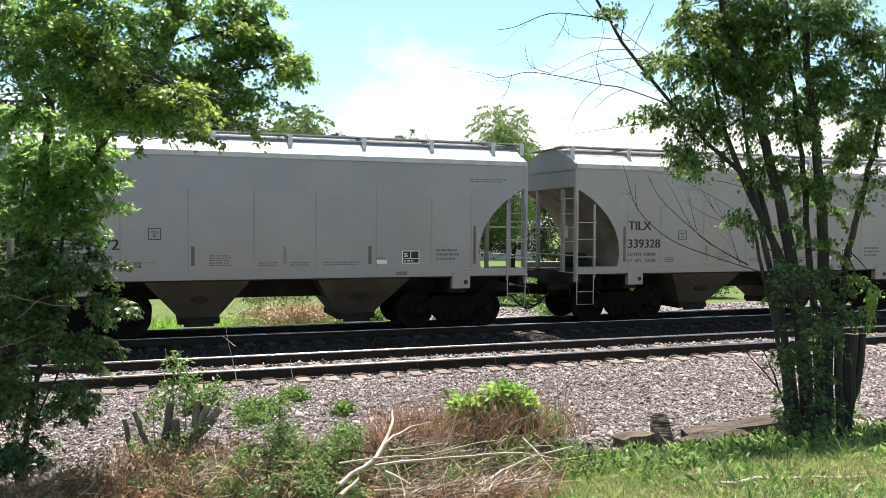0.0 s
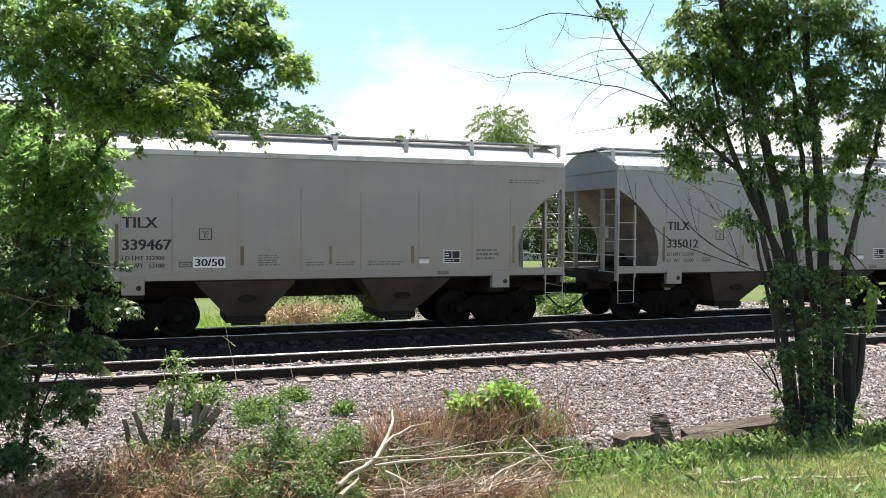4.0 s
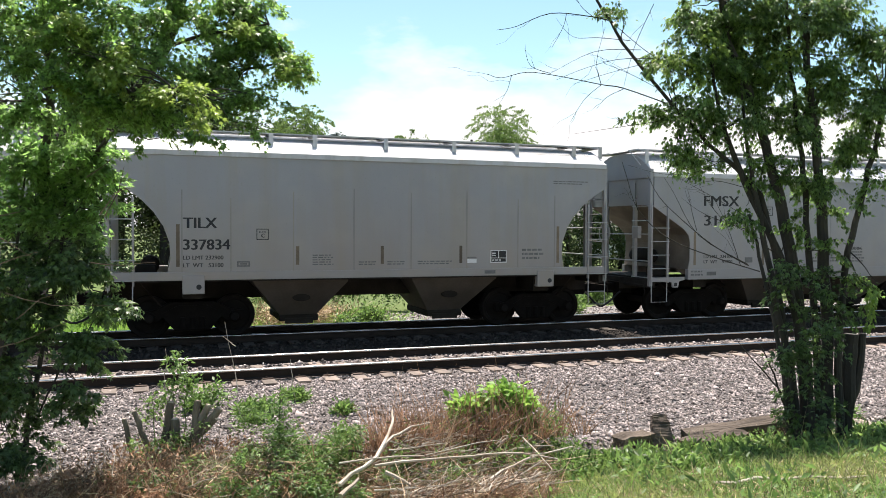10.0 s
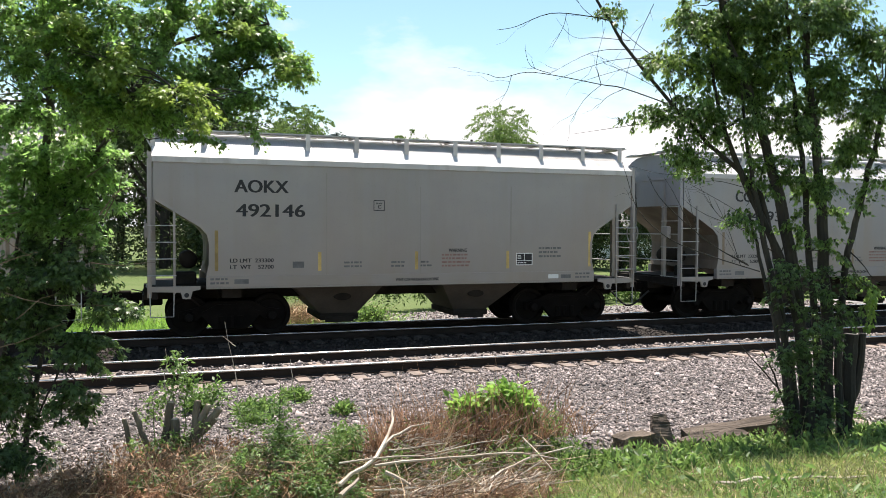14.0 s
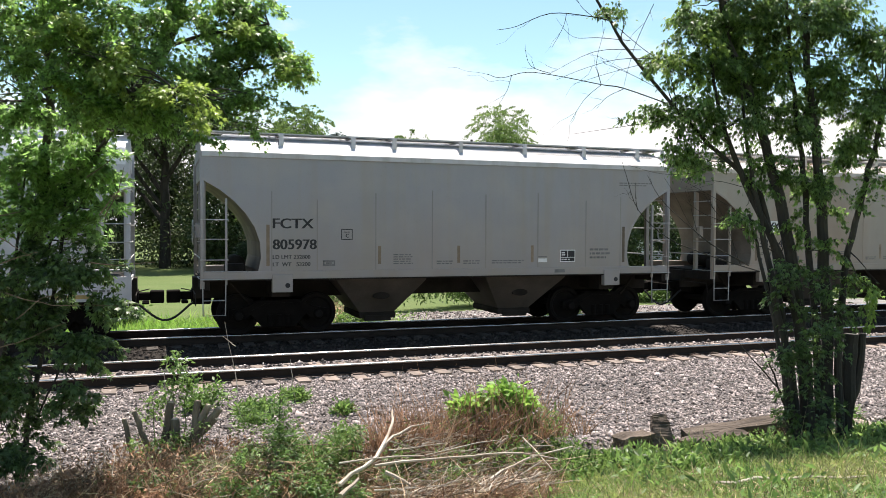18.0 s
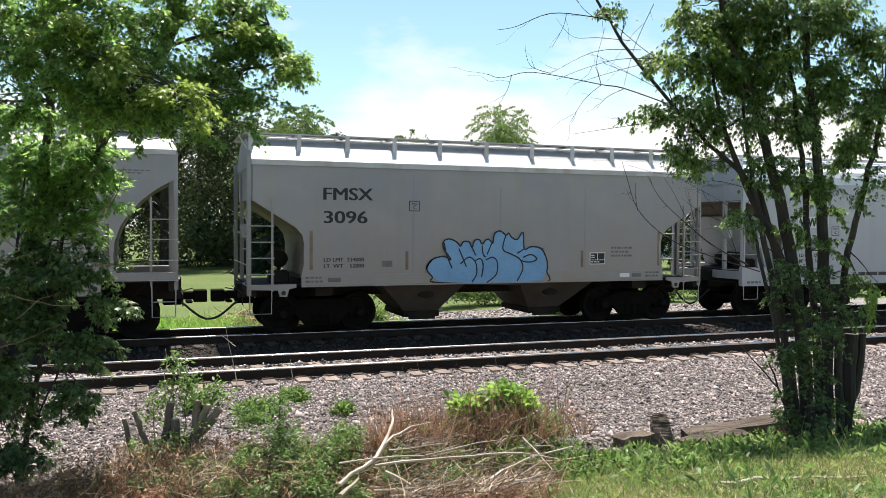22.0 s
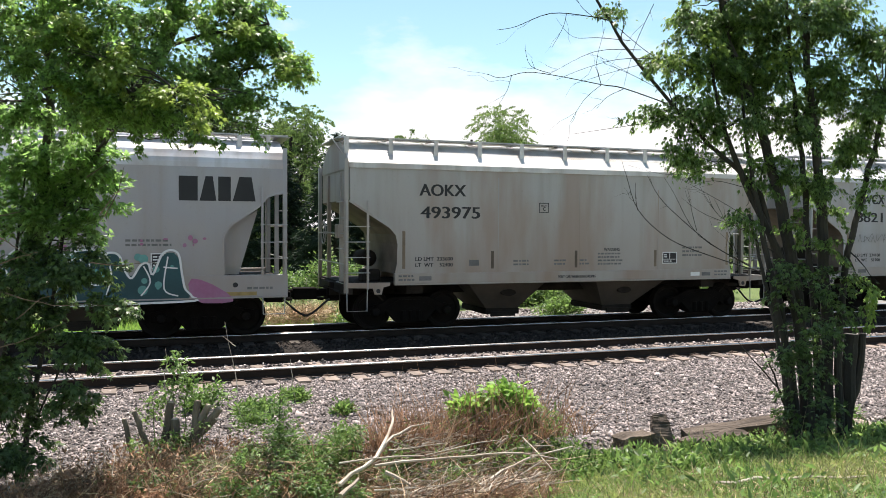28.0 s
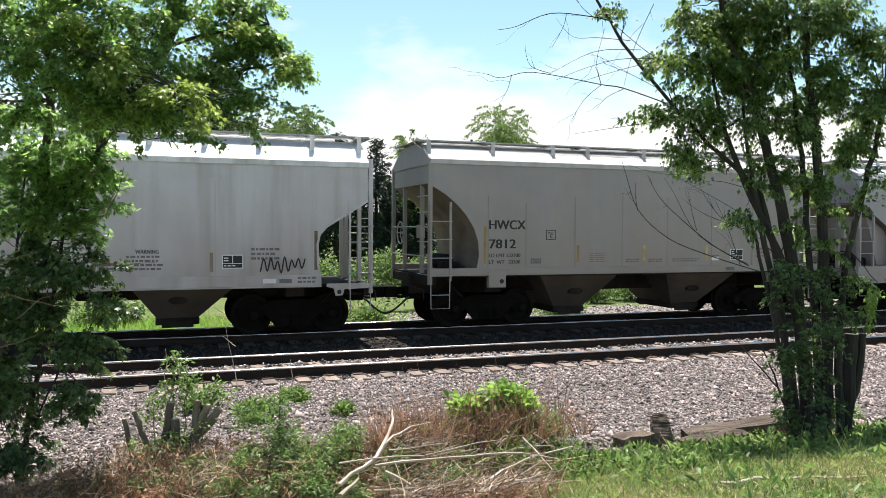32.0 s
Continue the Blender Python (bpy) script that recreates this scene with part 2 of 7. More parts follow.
M_CUT = mat("cut_stub_wood", (0.26, 0.21, 0.16), 0.95, 0, 0.4, 6, 30, 0.8, col2=(0.09, 0.075, 0.06), stretch=(1, 1, 0.3), dist=0.02, objrand=0.35)
M_LOG = mat("weathered_timber", (0.15, 0.118, 0.095), 0.95, 0, 0.6, 9, 26, 1.0, col2=(0.03, 0.024, 0.02), stretch=(0.12, 1, 1), dist=0.05, spec=0.2)
M_TWIG = mat("brown_twig", (0.17, 0.115, 0.08), 0.9, 0, 0.3, 3, 40, 0.3, objrand=0.4)
M_ROCK = mat("pale_rock", (0.42, 0.36, 0.32), 0.9, 0, 0.3, 5, 30, 0.6, objrand=0.3)
M_SIDING = mat("white_siding", (0.72, 0.72, 0.69), 0.7, 0, 0.1, 1, 20, 0.1)
M_SHINGLE = mat("grey_shingle", (0.16, 0.155, 0.15), 0.9, 0, 0.3, 2, 20, 0.3)
M_GLASS = mat("dark_pane", (0.03, 0.035, 0.04), 0.1, 0, 0.1)
M_SPRAY_BLUE = mat("blue_spray", (0.16, 0.34, 0.55), 0.6, 0, 0.2, 2, 20, 0, col2=(0.20, 0.40, 0.62))
M_SPRAY_TEAL = mat("teal_spray", (0.010, 0.045, 0.052), 0.6, 0, 0.2, 1.2, 20, 0, col2=(0.018, 0.08, 0.088))
M_SPRAY_PINK = mat("pink_spray", (0.36, 0.17, 0.27), 0.6, 0, 0.2, 2, 20, 0, col2=(0.33, 0.11, 0.21))
M_SPRAY_MINT = mat("mint_spray", (0.12, 0.32, 0.29), 0.6, 0, 0.2, 2, 20, 0)
M_SPRAY_GOLD = mat("gold_spray", (0.33, 0.225, 0.075), 0.6, 0, 0.3, 2, 20, 0, col2=(0.22, 0.14, 0.04))

# ---- mesh helpers ----


def mesh_of(bm, name, material):
    me = bpy.data.meshes.new(name)
    bm.to_mesh(me)
    bm.free()
    me.materials.append(material)
    return me


def part(name, bm, material, parent, label="", smooth=False):
    me = mesh_of(bm, name, material)
    if smooth:
        me.shade_smooth()
    ob = new(name, me)
    ob.parent = parent
    if label:
        tagged(ob, label)
    return ob


def thing(name, label, category, group="", kind="", at=None):
    ob = new(name)
    ob.empty_display_size = 0.2
    if at is not None:
        ob.matrix_basis = at
    return tagged(ob, label, category, group, kind)


def single(name, bm, material, label, category, group="", kind="", smooth=False):
    me = mesh_of(bm, name, material)
    if smooth:
        me.shade_smooth()
    return tagged(new(name, me), label, category, group, kind)


def box(bm, x0, x1, y0, y1, z0, z1):
    v = [bm.verts.new((x, y, z)) for x in (x0, x1) for y in (y0, y1) for z in (z0, z1)]
    for q in ((0, 1, 3, 2), (4, 6, 7, 5), (0, 4, 5, 1), (2, 3, 7, 6), (0, 2, 6, 4), (1, 5, 7, 3)):
        bm.faces.new([v[i] for i in q])
    return bm


def boxes(*rows):
    bm = bmesh.new()
    for r in rows:
        box(bm, *r)
    return bm


def bevelled(bm, w=0.01, seg=1):
    bmesh.ops.recalc_face_normals(bm, faces=bm.faces)
    bmesh.ops.bevel(bm, geom=bm.edges[:], offset=w, segments=seg, affect="EDGES", clamp_overlap=True)
    return bm


def tube(bm, pts, r, n=8, r1=None):
    """A round bar along points, tapering from r to r1."""
    pts = [Vector(p) for p in pts]
    r1 = r if r1 is None else r1
    rings, side = [], None
    for i, p in enumerate(pts):
        d = (pts[min(i + 1, len(pts) - 1)] - pts[max(i - 1, 0)]).normalized()
        if side is None:
            side = d.orthogonal().normalized()
        side = (side - d * side.dot(d)).normalized()
        up = d.cross(side)
        rr = r + (r1 - r) * i / max(1, len(pts) - 1)
        rings.append([bm.verts.new(p + (side * math.cos(a) + up * math.sin(a)) * rr) for a in [k * math.tau / n for k in range(n)]])
    for a, b in zip(rings, rings[1:]):
        for k in range(n):
            bm.faces.new((a[k], a[(k + 1) % n], b[(k + 1) % n], b[k]))
    bm.faces.new(rings[0][::-1])
    bm.faces.new(rings[-1])
    return bm


def prism(bm, outline, y0, y1):
    """Outline in x, z swept from y0 to y1."""
    a = [bm.verts.new((x, y0, z)) for x, z in outline]
    b = [bm.verts.new((x, y1, z)) for x, z in outline]
    n = len(outline)
    bm.faces.new(a)
    bm.faces.new(b[::-1])
    for i in range(n):
        bm.faces.new((a[i], b[i], b[(i + 1) % n], a[(i + 1) % n]))
    bmesh.ops.recalc_face_normals(bm, faces=bm.faces)
    return bm


def loft(bm, loops, closed=True, cap=True):
    rows = [[bm.verts.new(p) for p in lp] for lp in loops]
    n = len(rows[0])
    for a, b in zip(rows, rows[1:]):
        for k in range(n if closed else n - 1):
            bm.faces.new((a[k], a[(k + 1) % n], b[(k + 1) % n], b[k]))
    if cap and closed:
        bm.faces.new(rows[0][::-1])
        bm.faces.new(rows[-1])
    bmesh.ops.recalc_face_normals(bm, faces=bm.faces)
    return bm


def lathe_y(bm, prof, n=28, x=0, z=0):
    """Profile of (y, radius) turned round the y axis."""
    return loft(bm, [[(x + r * math.cos(k * math.tau / n), y, z + r * math.sin(k * math.tau / n)) for k in range(n)] for y, r in prof])


def cloud_mesh(name, V, F, material):
    me = bpy.data.meshes.new(name)
    V, F = np.asarray(V, np.float32).reshape(-1, 3), np.asarray(F, np.int32)
    k = F.shape[1]
    me.vertices.add(len(V))
    me.vertices.foreach_set("co", V.ravel())
    me.loops.add(F.size)
    me.loops.foreach_set("vertex_index", F.ravel())
    me.polygons.add(len(F))
    me.polygons.foreach_set("loop_start", np.arange(0, F.size, k, dtype=np.int32))
    me.update(calc_edges=True)
    me.materials.append(material)
    return me


TEXTS = {}


def text_mesh(words, width, height):
    """Flat lettering in the x-z plane, scaled to width and cap height, origin at its lower left corner, facing -y."""
    key = (words, round(width, 2), round(height, 2))
    if key not in TEXTS:
        cu = bpy.data.curves.new("lettering", "FONT")
        cu.body, cu.size, cu.resolution_u, cu.offset = words, 1.0, 3, 0.0
        tmp = new("lettering", cu)
        bpy.context.view_layer.update()
        me = bpy.data.meshes.new_from_object(tmp.evaluated_get(bpy.context.evaluated_depsgraph_get()))
        bpy.data.objects.remove(tmp)
        co = np.empty(len(me.vertices) * 3, np.float32)
        me.vertices.foreach_get("co", co)
        co = co.reshape(-1, 3)
        lo, hi = co.min(0), co.max(0)
        out = np.zeros_like(co)
        out[:, 0] = (co[:, 0] - lo[0]) / (hi[0] - lo[0]) * width
        out[:, 2] = (co[:, 1] - lo[1]) / (hi[1] - lo[1]) * height
        tri = np.array([p.vertices[:] for p in me.polygons if len(p.vertices) == 3], np.int32).reshape(-1, 3)
        # struck four times, a little to the side each, for the heavy stencil weight
        V = np.concatenate([out + np.array((q * height * 0.032, -0.0002 * q, 0), np.float32) for q in range(4)])
        bpy.data.meshes.remove(me)
        TEXTS[key] = cloud_mesh("lettering", V, np.concatenate([tri + q * len(out) for q in range(4)]), M_BLACK)
    return TEXTS[key]


def lettering(car, words, x, z, width, height, y, material, label=""):
    me = text_mesh(words, width, height)
    if material.name not in me.materials:
        me = me.copy()
        me.materials.clear()
        me.materials.append(material)
        TEXTS[(words, round(width, 2), round(height, 2))] = me
    ob = new("lettering", me)
    ob.parent, ob.location = car, (x, y, z)
    return tagged(ob, label) if label else ob


def bars(car, rows, y, material, name="stencil_print", label=""):
    """Plain bars (x0, x1, z0, z1) for writing too small to read."""
    material = M_PRINT if material is M_INK and name == "stencil_print" else material
    bm = bmesh.new()
    for x0, x1, z0, z1 in rows:
        box(bm, x0, x1, y, y + 0.003, z0, z1)
    o = part(name, bm, material, car, label)
    return tagged(o, kind="stuff") if name == "stencil_print" else o


def text_block(x0, x1, z0, z1, lines, seed=0, gap=1.0):
    """Bars that stand for lines of small print."""
    rnd, out = random.Random(seed), []
    h = (z1 - z0) / (lines + (lines - 1) * gap)
    for i in range(lines):
        z = z1 - i * h * (1 + gap) - h
        x = x0
        end = x0 + (x1 - x0) * rnd.uniform(0.75, 1.0)
        while x < end - 0.02:
            w = min(rnd.uniform(0.04, 0.13), end - x)
            out.append((x, x + w, z, z + h))
            x += w + 0.026
    return out

# ---- ground and tracks ----
NEAR_C, FAR_C, HALF = 14.837, 19.416, 0.7525    # track centre lines, half distance of rail heads


def smooth(a, b, t):
    t = min(1, max(0, (t - a) / (b - a)))
    return t * t * (3 - 2 * t)


def ground_z(x, y):
    """Bank down from the camera, level gravel, ballast shoulder, track bed, ditch, far lawn."""
    z = 0.75 - 1.12 * smooth(3.2, 8.5, y - 0.05 * x + 0.25 * noise.noise((x * 0.5, y * 0.5, 3)))
    z += 0.08 * smooth(11.0, 13.1, y)
    z -= 0.30 * smooth(21.0, 22.8, y)
    z += 0.05 * noise.noise((x * 0.35, y * 0.35, 7)) * (1 - smooth(11.5, 12.8, y) + smooth(22, 24, y))
    return z + 0.9 * smooth(60, 400, y)


def sheet(name, xs, ys, material, lift=0.0, height=ground_z):
    V = [(x, y, height(x, y) + lift) for y in ys for x in xs]
    n = len(xs)
    F = [(j * n + i, j * n + i + 1, (j + 1) * n + i + 1, (j + 1) * n + i) for j in range(len(ys) - 1) for i in range(n - 1)]
    me = cloud_mesh(name, V, F, material)
    me.shade_smooth()
    return new(name, me)


def steps(*stops):
    out = [stops[0]]
    for a, b, d in zip(stops[::2], stops[2::2], stops[1::2]):
        k = max(1, round((b - a) / d))
        out += [a + (b - a) * (i + 1) / k for i in range(k)]
    return out


ground = tagged(sheet("ground", steps(-2500, 400, -100, 10, -20, 0.5, 40, 10, 100, 400, 2500), steps(-300, 30, -20, 4, 0, 0.3, 26, 3, 80, 20, 200, 200, 4000), M_LAWN),
                "mown green lawn with bare earthy patches", "ground", kind="structure")
bed = tagged(sheet("ballast_bed", steps(-120, 5, -12, 0.4, 40, 5, 140), [8.3, 8.6] + steps(9.0, 0.3, 21.6), M_GRAVEL, 0.02,
                   lambda x, y: ground_z(x, y) + (0.05 if 8.7 < y < 21.3 else -0.3)), "bed of crushed grey-pink ballast stone", "ballast", kind="structure")

# added dark sheet stands in for the shade beneath the train
M_SHADEBED = mat("oily_ballast_bed", (0.04, 0.034, 0.03), 0.95, 0, 0.5, 14, 32, 1.0, col2=(0.02, 0.017, 0.015), dist=0.04, spec=0.1)
shade_strip = tagged(sheet("oily_ballast_bed", steps(-120, 5, -12, 0.4, 40, 5, 140), steps(15.9, 0.3, 21.3), M_SHADEBED, 0.027, lambda x, y: ground_z(x, y) + 0.05), "ballast under the far track, darkened for train shade", "ballast", kind="structure")


def rail_bm(x0, x1):
    half = [(0.075, 0), (0.075, 0.012), (0.012, 0.03), (0.009, 0.12), (0.034, 0.135), (0.035, 0.156), (0.02, 0.166)]
    prof = half + [(-y, z) for y, z in reversed(half)]
    bm = bmesh.new()
    return loft(bm, [[(x0, y, z - 0.181) for y, z in prof], [(x1, y, z - 0.181) for y, z in prof]])


def build_track(centre, label, tie_rows, tie_top, ties):
    tr = thing("railway_track", label, "track", "main-line tracks", "structure")
    for s in (-1, 1):
        y = centre + s * HALF
        r = part("rail", rail_bm(-150, 170), M_RAIL, tr, "rust-brown steel rail")
        r.location.y = y
        arc = [(0.0365 * math.sin(a) / math.sin(0.62), -0.0025 - 0.061 * (1 - math.cos(a))) for a in [0.62 * (k / 5 - 1) for k in range(11)]]
        arc = arc + [(0.0365, -0.04), (-0.0365, -0.04)]
        hd = part("rail_head", loft(bmesh.new(), [[(xx, yy, zz + 0.003) for yy, zz in arc] for xx in (-150, 170)]), M_RAILTOP, r, "wheel-polished bright rail head", smooth=True)
    for i, x in enumerate(tie_rows):
        t = new("tie", ties[i % 4])
        t.parent = tr
        t.matrix_basis = pose(x + random.uniform(-0.03, 0.03), centre + random.uniform(-0.05, 0.05), tie_top, 0, 0, random.uniform(-1.2, 1.2))
        if -4 < x < 22 and centre < 16:
            p = new("tie_plate", TIEPLATE)
            p.parent = t
            p.location = (0, -HALF, 0.006)
    return tr


def tie_mesh(seed, material=M_TIE):
    rnd = random.Random(seed)
    bm = box(bmesh.new(), -0.115, 0.115, -1.29, 1.29, -0.17, 0.0)
    bmesh.ops.bevel(bm, geom=bm.edges[:], offset=0.012, segments=1, affect="EDGES")
    for v in bm.verts:
        v.co += Vector((rnd.uniform(-.008, .008), rnd.uniform(-.02, .02), rnd.uniform(-.006, .004)))
    return mesh_of(bm, "tie", material)


TIE = [tie_mesh(k) for k in range(4)]
TIEPLATE = mesh_of(boxes((-0.09, 0.09, -0.17, 0.17, -0.005, 0.012), (-0.03, -0.01, -0.12, -0.085, 0.0, 0.04), (0.02, 0.045, 0.085, 0.12, 0.0, 0.04)), "tie_plate", M_PLATE)
build_track(NEAR_C, "empty railway track with polished rails on wooden ties", [2.30 - 0.512 * 26 + 0.512 * k for k in range(90)], -0.178, TIE)
build_track(FAR_C, "railway track under the passing freight train", [-16 + 0.512 * k for k in range(90)], -0.178, [tie_mesh(k + 4, M_SHADETIE) for k in range(4)])

# loose ballast
ICO = bmesh.new()
bmesh.ops.create_cube(ICO, size=1.5)
bmesh.ops.triangulate(ICO, faces=ICO.faces)
ICO.verts.ensure_lookup_table()
ICO_V = np.array([v.co[:] for v in ICO.verts], np.float32)
ICO_F = np.array([[v.index for v in f.verts] for f in ICO.faces], np.int32)
ICO.free()


def stones(name, n, region, size, sink, seed, keep=None, material=M_STONE, spread=0.34):
    rng = np.random.default_rng(seed)
    x0, x1, y0, y1 = region
    xy = rng.uniform((x0, y0), (x1, y1), (n, 2))
    if keep is not None:
        xy = xy[[keep(a, b, rng.random()) for a, b in xy]]
    n = len(xy)
    z = np.array([ground_z(a, b) + 0.07 for a, b in xy])
    s = size * rng.lognormal(0, spread, n)
    sc = s[:, None] * rng.uniform(0.45, 1.2, (n, 3))
    q = rng.normal(size=(n, 4))
    q /= np.linalg.norm(q, axis=1)[:, None]
    w, x, y, zz = q.T
    R = np.stack([1 - 2 * (y * y + zz * zz), 2 * (x * y - w * zz), 2 * (x * zz + w * y), 2 * (x * y + w * zz), 1 - 2 * (x * x + zz * zz), 2 * (y * zz - w * x),
                  2 * (x * zz - w * y), 2 * (y * zz + w * x), 1 - 2 * (x * x + y * y)], 1).reshape(n, 3, 3)
    base = ICO_V[None] * rng.uniform(0.6, 1.3, (n, len(ICO_V), 1)) * sc[:, None, :]
    V = np.einsum("nij,nkj->nki", R, base) + np.stack([xy[:, 0], xy[:, 1], z + s * sink], 1)[:, None, :]
    F = ICO_F[None] + (np.arange(n) * len(ICO_V))[:, None, None]
    return new(name, cloud_mesh(name, V, F.reshape(-1, 3), material))


def on_gravel(x, y, r):
    edge = 8.6 + 0.35 * noise.noise((x * 0.9, 0, 5)) + (0.5 if x < 2 else 0)
    return y > edge + r * 0.6


tagged(stones("loose_ballast", 84000, (-4, 17, 8.0, 13.5), 0.0172, 0.1, 1, on_gravel), "crushed grey-pink ballast stones beside the track", "ballast", kind="stuff")
tagged(stones("coarse_ballast", 420, (-4, 17, 8.4, 13.5), 0.034, 0.2, 5, on_gravel), "coarser lumps of stone lying on the ballast", "ballast", kind="stuff")
tagged(stones("loose_ballast", 12000, (-5, 24, 13.35, 14.08), 0.0185, 0.1, 7), "crushed ballast stones packed between the tie ends", "ballast", kind="stuff")
tagged(stones("loose_ballast", 21000, (-5, 24, 14.16, 15.55), 0.018, 1.25, 2), "crushed ballast stones between the ties", "ballast", kind="stuff")
tagged(stones("loose_ballast", 30000, (-5, 24, 15.7, 22.0), 0.022, 0.5, 3, None, M_SHADESTONE), "crushed ballast stones between the two tracks, darkened for shade", "ballast", kind="stuff")

# ---- covered hopper cars ----
HW = 1.5825      # half width over the side sheets
TRUCK_X = 4.13
CAR_TYPES = dict(
    curved=dict(cut=[(4.60, 1.45), (4.54, 1.75), (4.56, 2.1), (4.68, 2.45), (4.88, 2.76), (5.12, 3.02), (5.42, 3.26), (5.80, 3.48)],
                top=3.93, lip=4.05, crown=4.50, sill=(1.29, 1.47), sill_x=5.80, supports=(-5.75, -4.1, -2.46, -1.48, 0.18, 1.87, 3.52, 5.10, 5.86),
                pocket=(0.75, 2.92, 1.36, 2.20), rung=(2.58, 2.16, 1.72, 1.30), floor=1.30),
    straight=dict(cut=[(4.63, 1.36), (4.58, 1.60), (4.57, 2.05), (4.62, 2.28), (4.78, 2.46), (5.74, 3.06)],
                  top=3.78, lip=3.91, crown=4.48, sill=(1.13, 1.37), sill_x=4.68, supports=(-5.74, -4.68, -3.57, -2.45, -1.33, -0.13, 1.09, 2.22, 3.37, 4.54, 5.62),
                  pocket=(0.62, 2.95, 1.22, 2.08), rung=(2.45, 2.10, 1.75, 1.40), floor=1.14),
    round=dict(cut=[(4.48, 1.38), (4.47, 2.18), (4.54, 2.34), (4.66, 2.50), (5.22, 2.88), (5.44, 3.12), (5.78, 3.22)],
               top=3.70, lip=4.06, crown=4.44, sill=(0.92, 1.39), sill_x=5.87, supports=(-5.6, -4.75, -2.55, -1.03, 0.66, 2.27, 3.88, 4.88, 5.50),
               pocket=(0.5, 3.0, 1.30, 2.35), rung=(2.48, 2.10, 1.75, 1.42), floor=1.30))


def build_truck():
    bm = bevelled(boxes((-0.17, 0.17, -0.98, 0.98, 0.42, 0.74)), 0.03)
    lathe_z = [[(0.2 * math.cos(a), 0.2 * math.sin(a), z) for a in [k * math.tau / 16 for k in range(16)]] for z in (0.74, 0.86)]
    loft(bm, lathe_z)
    tr = part("truck", bm, M_TRUCK, None, "oily cast-steel truck, darkened for underside shade")
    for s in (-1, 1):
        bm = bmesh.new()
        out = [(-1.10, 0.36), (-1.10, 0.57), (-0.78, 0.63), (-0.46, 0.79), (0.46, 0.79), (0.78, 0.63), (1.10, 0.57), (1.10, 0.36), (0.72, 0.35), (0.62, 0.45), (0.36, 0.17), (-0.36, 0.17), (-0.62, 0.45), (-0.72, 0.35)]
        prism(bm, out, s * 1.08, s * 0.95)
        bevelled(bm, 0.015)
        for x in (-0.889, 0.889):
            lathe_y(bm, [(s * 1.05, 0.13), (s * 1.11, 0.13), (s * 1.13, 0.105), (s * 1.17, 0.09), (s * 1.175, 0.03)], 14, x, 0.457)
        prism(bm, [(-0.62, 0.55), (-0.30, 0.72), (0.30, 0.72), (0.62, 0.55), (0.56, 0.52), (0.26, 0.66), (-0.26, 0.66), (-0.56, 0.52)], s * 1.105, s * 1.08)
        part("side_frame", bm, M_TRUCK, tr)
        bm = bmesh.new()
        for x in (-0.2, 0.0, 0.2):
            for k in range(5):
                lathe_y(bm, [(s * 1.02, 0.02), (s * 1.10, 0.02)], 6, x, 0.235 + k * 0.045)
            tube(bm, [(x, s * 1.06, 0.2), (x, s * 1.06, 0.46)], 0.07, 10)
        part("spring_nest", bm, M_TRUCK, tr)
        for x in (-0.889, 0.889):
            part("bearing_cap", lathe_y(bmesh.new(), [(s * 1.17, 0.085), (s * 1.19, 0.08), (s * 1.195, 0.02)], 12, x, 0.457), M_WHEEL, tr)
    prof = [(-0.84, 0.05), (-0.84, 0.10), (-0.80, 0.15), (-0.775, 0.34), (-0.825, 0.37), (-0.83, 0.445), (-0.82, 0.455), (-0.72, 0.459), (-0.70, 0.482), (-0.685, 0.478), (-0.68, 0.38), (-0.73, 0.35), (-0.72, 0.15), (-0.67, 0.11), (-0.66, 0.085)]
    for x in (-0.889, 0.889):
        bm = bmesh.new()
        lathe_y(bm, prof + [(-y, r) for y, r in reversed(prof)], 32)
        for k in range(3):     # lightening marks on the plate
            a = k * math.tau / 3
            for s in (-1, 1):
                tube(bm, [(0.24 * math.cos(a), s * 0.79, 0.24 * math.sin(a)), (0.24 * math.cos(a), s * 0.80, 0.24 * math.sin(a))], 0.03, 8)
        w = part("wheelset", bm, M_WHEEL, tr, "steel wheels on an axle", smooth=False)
        w.location = (x, 0, 0.457)
    return tr


def ladder(car, x0, x1, y, z0, z1, rungs, name="ladder", second=None):
    bm = boxes((x0, x0 + 0.045, y - 0.03, y + 0.03, z0, z1), (x1 - 0.045, x1, y - 0.03, y + 0.03, z0, second or z1))
    lad = part(name, bm, M_PAINT, car)
    for z in rungs:
        part("rung", tube(bmesh.new(), [(x0 - 0.02, y - 0.035, z), (x1 + 0.02, y - 0.035, z)], 0.012, 6), M_GALV, lad)
    return lad


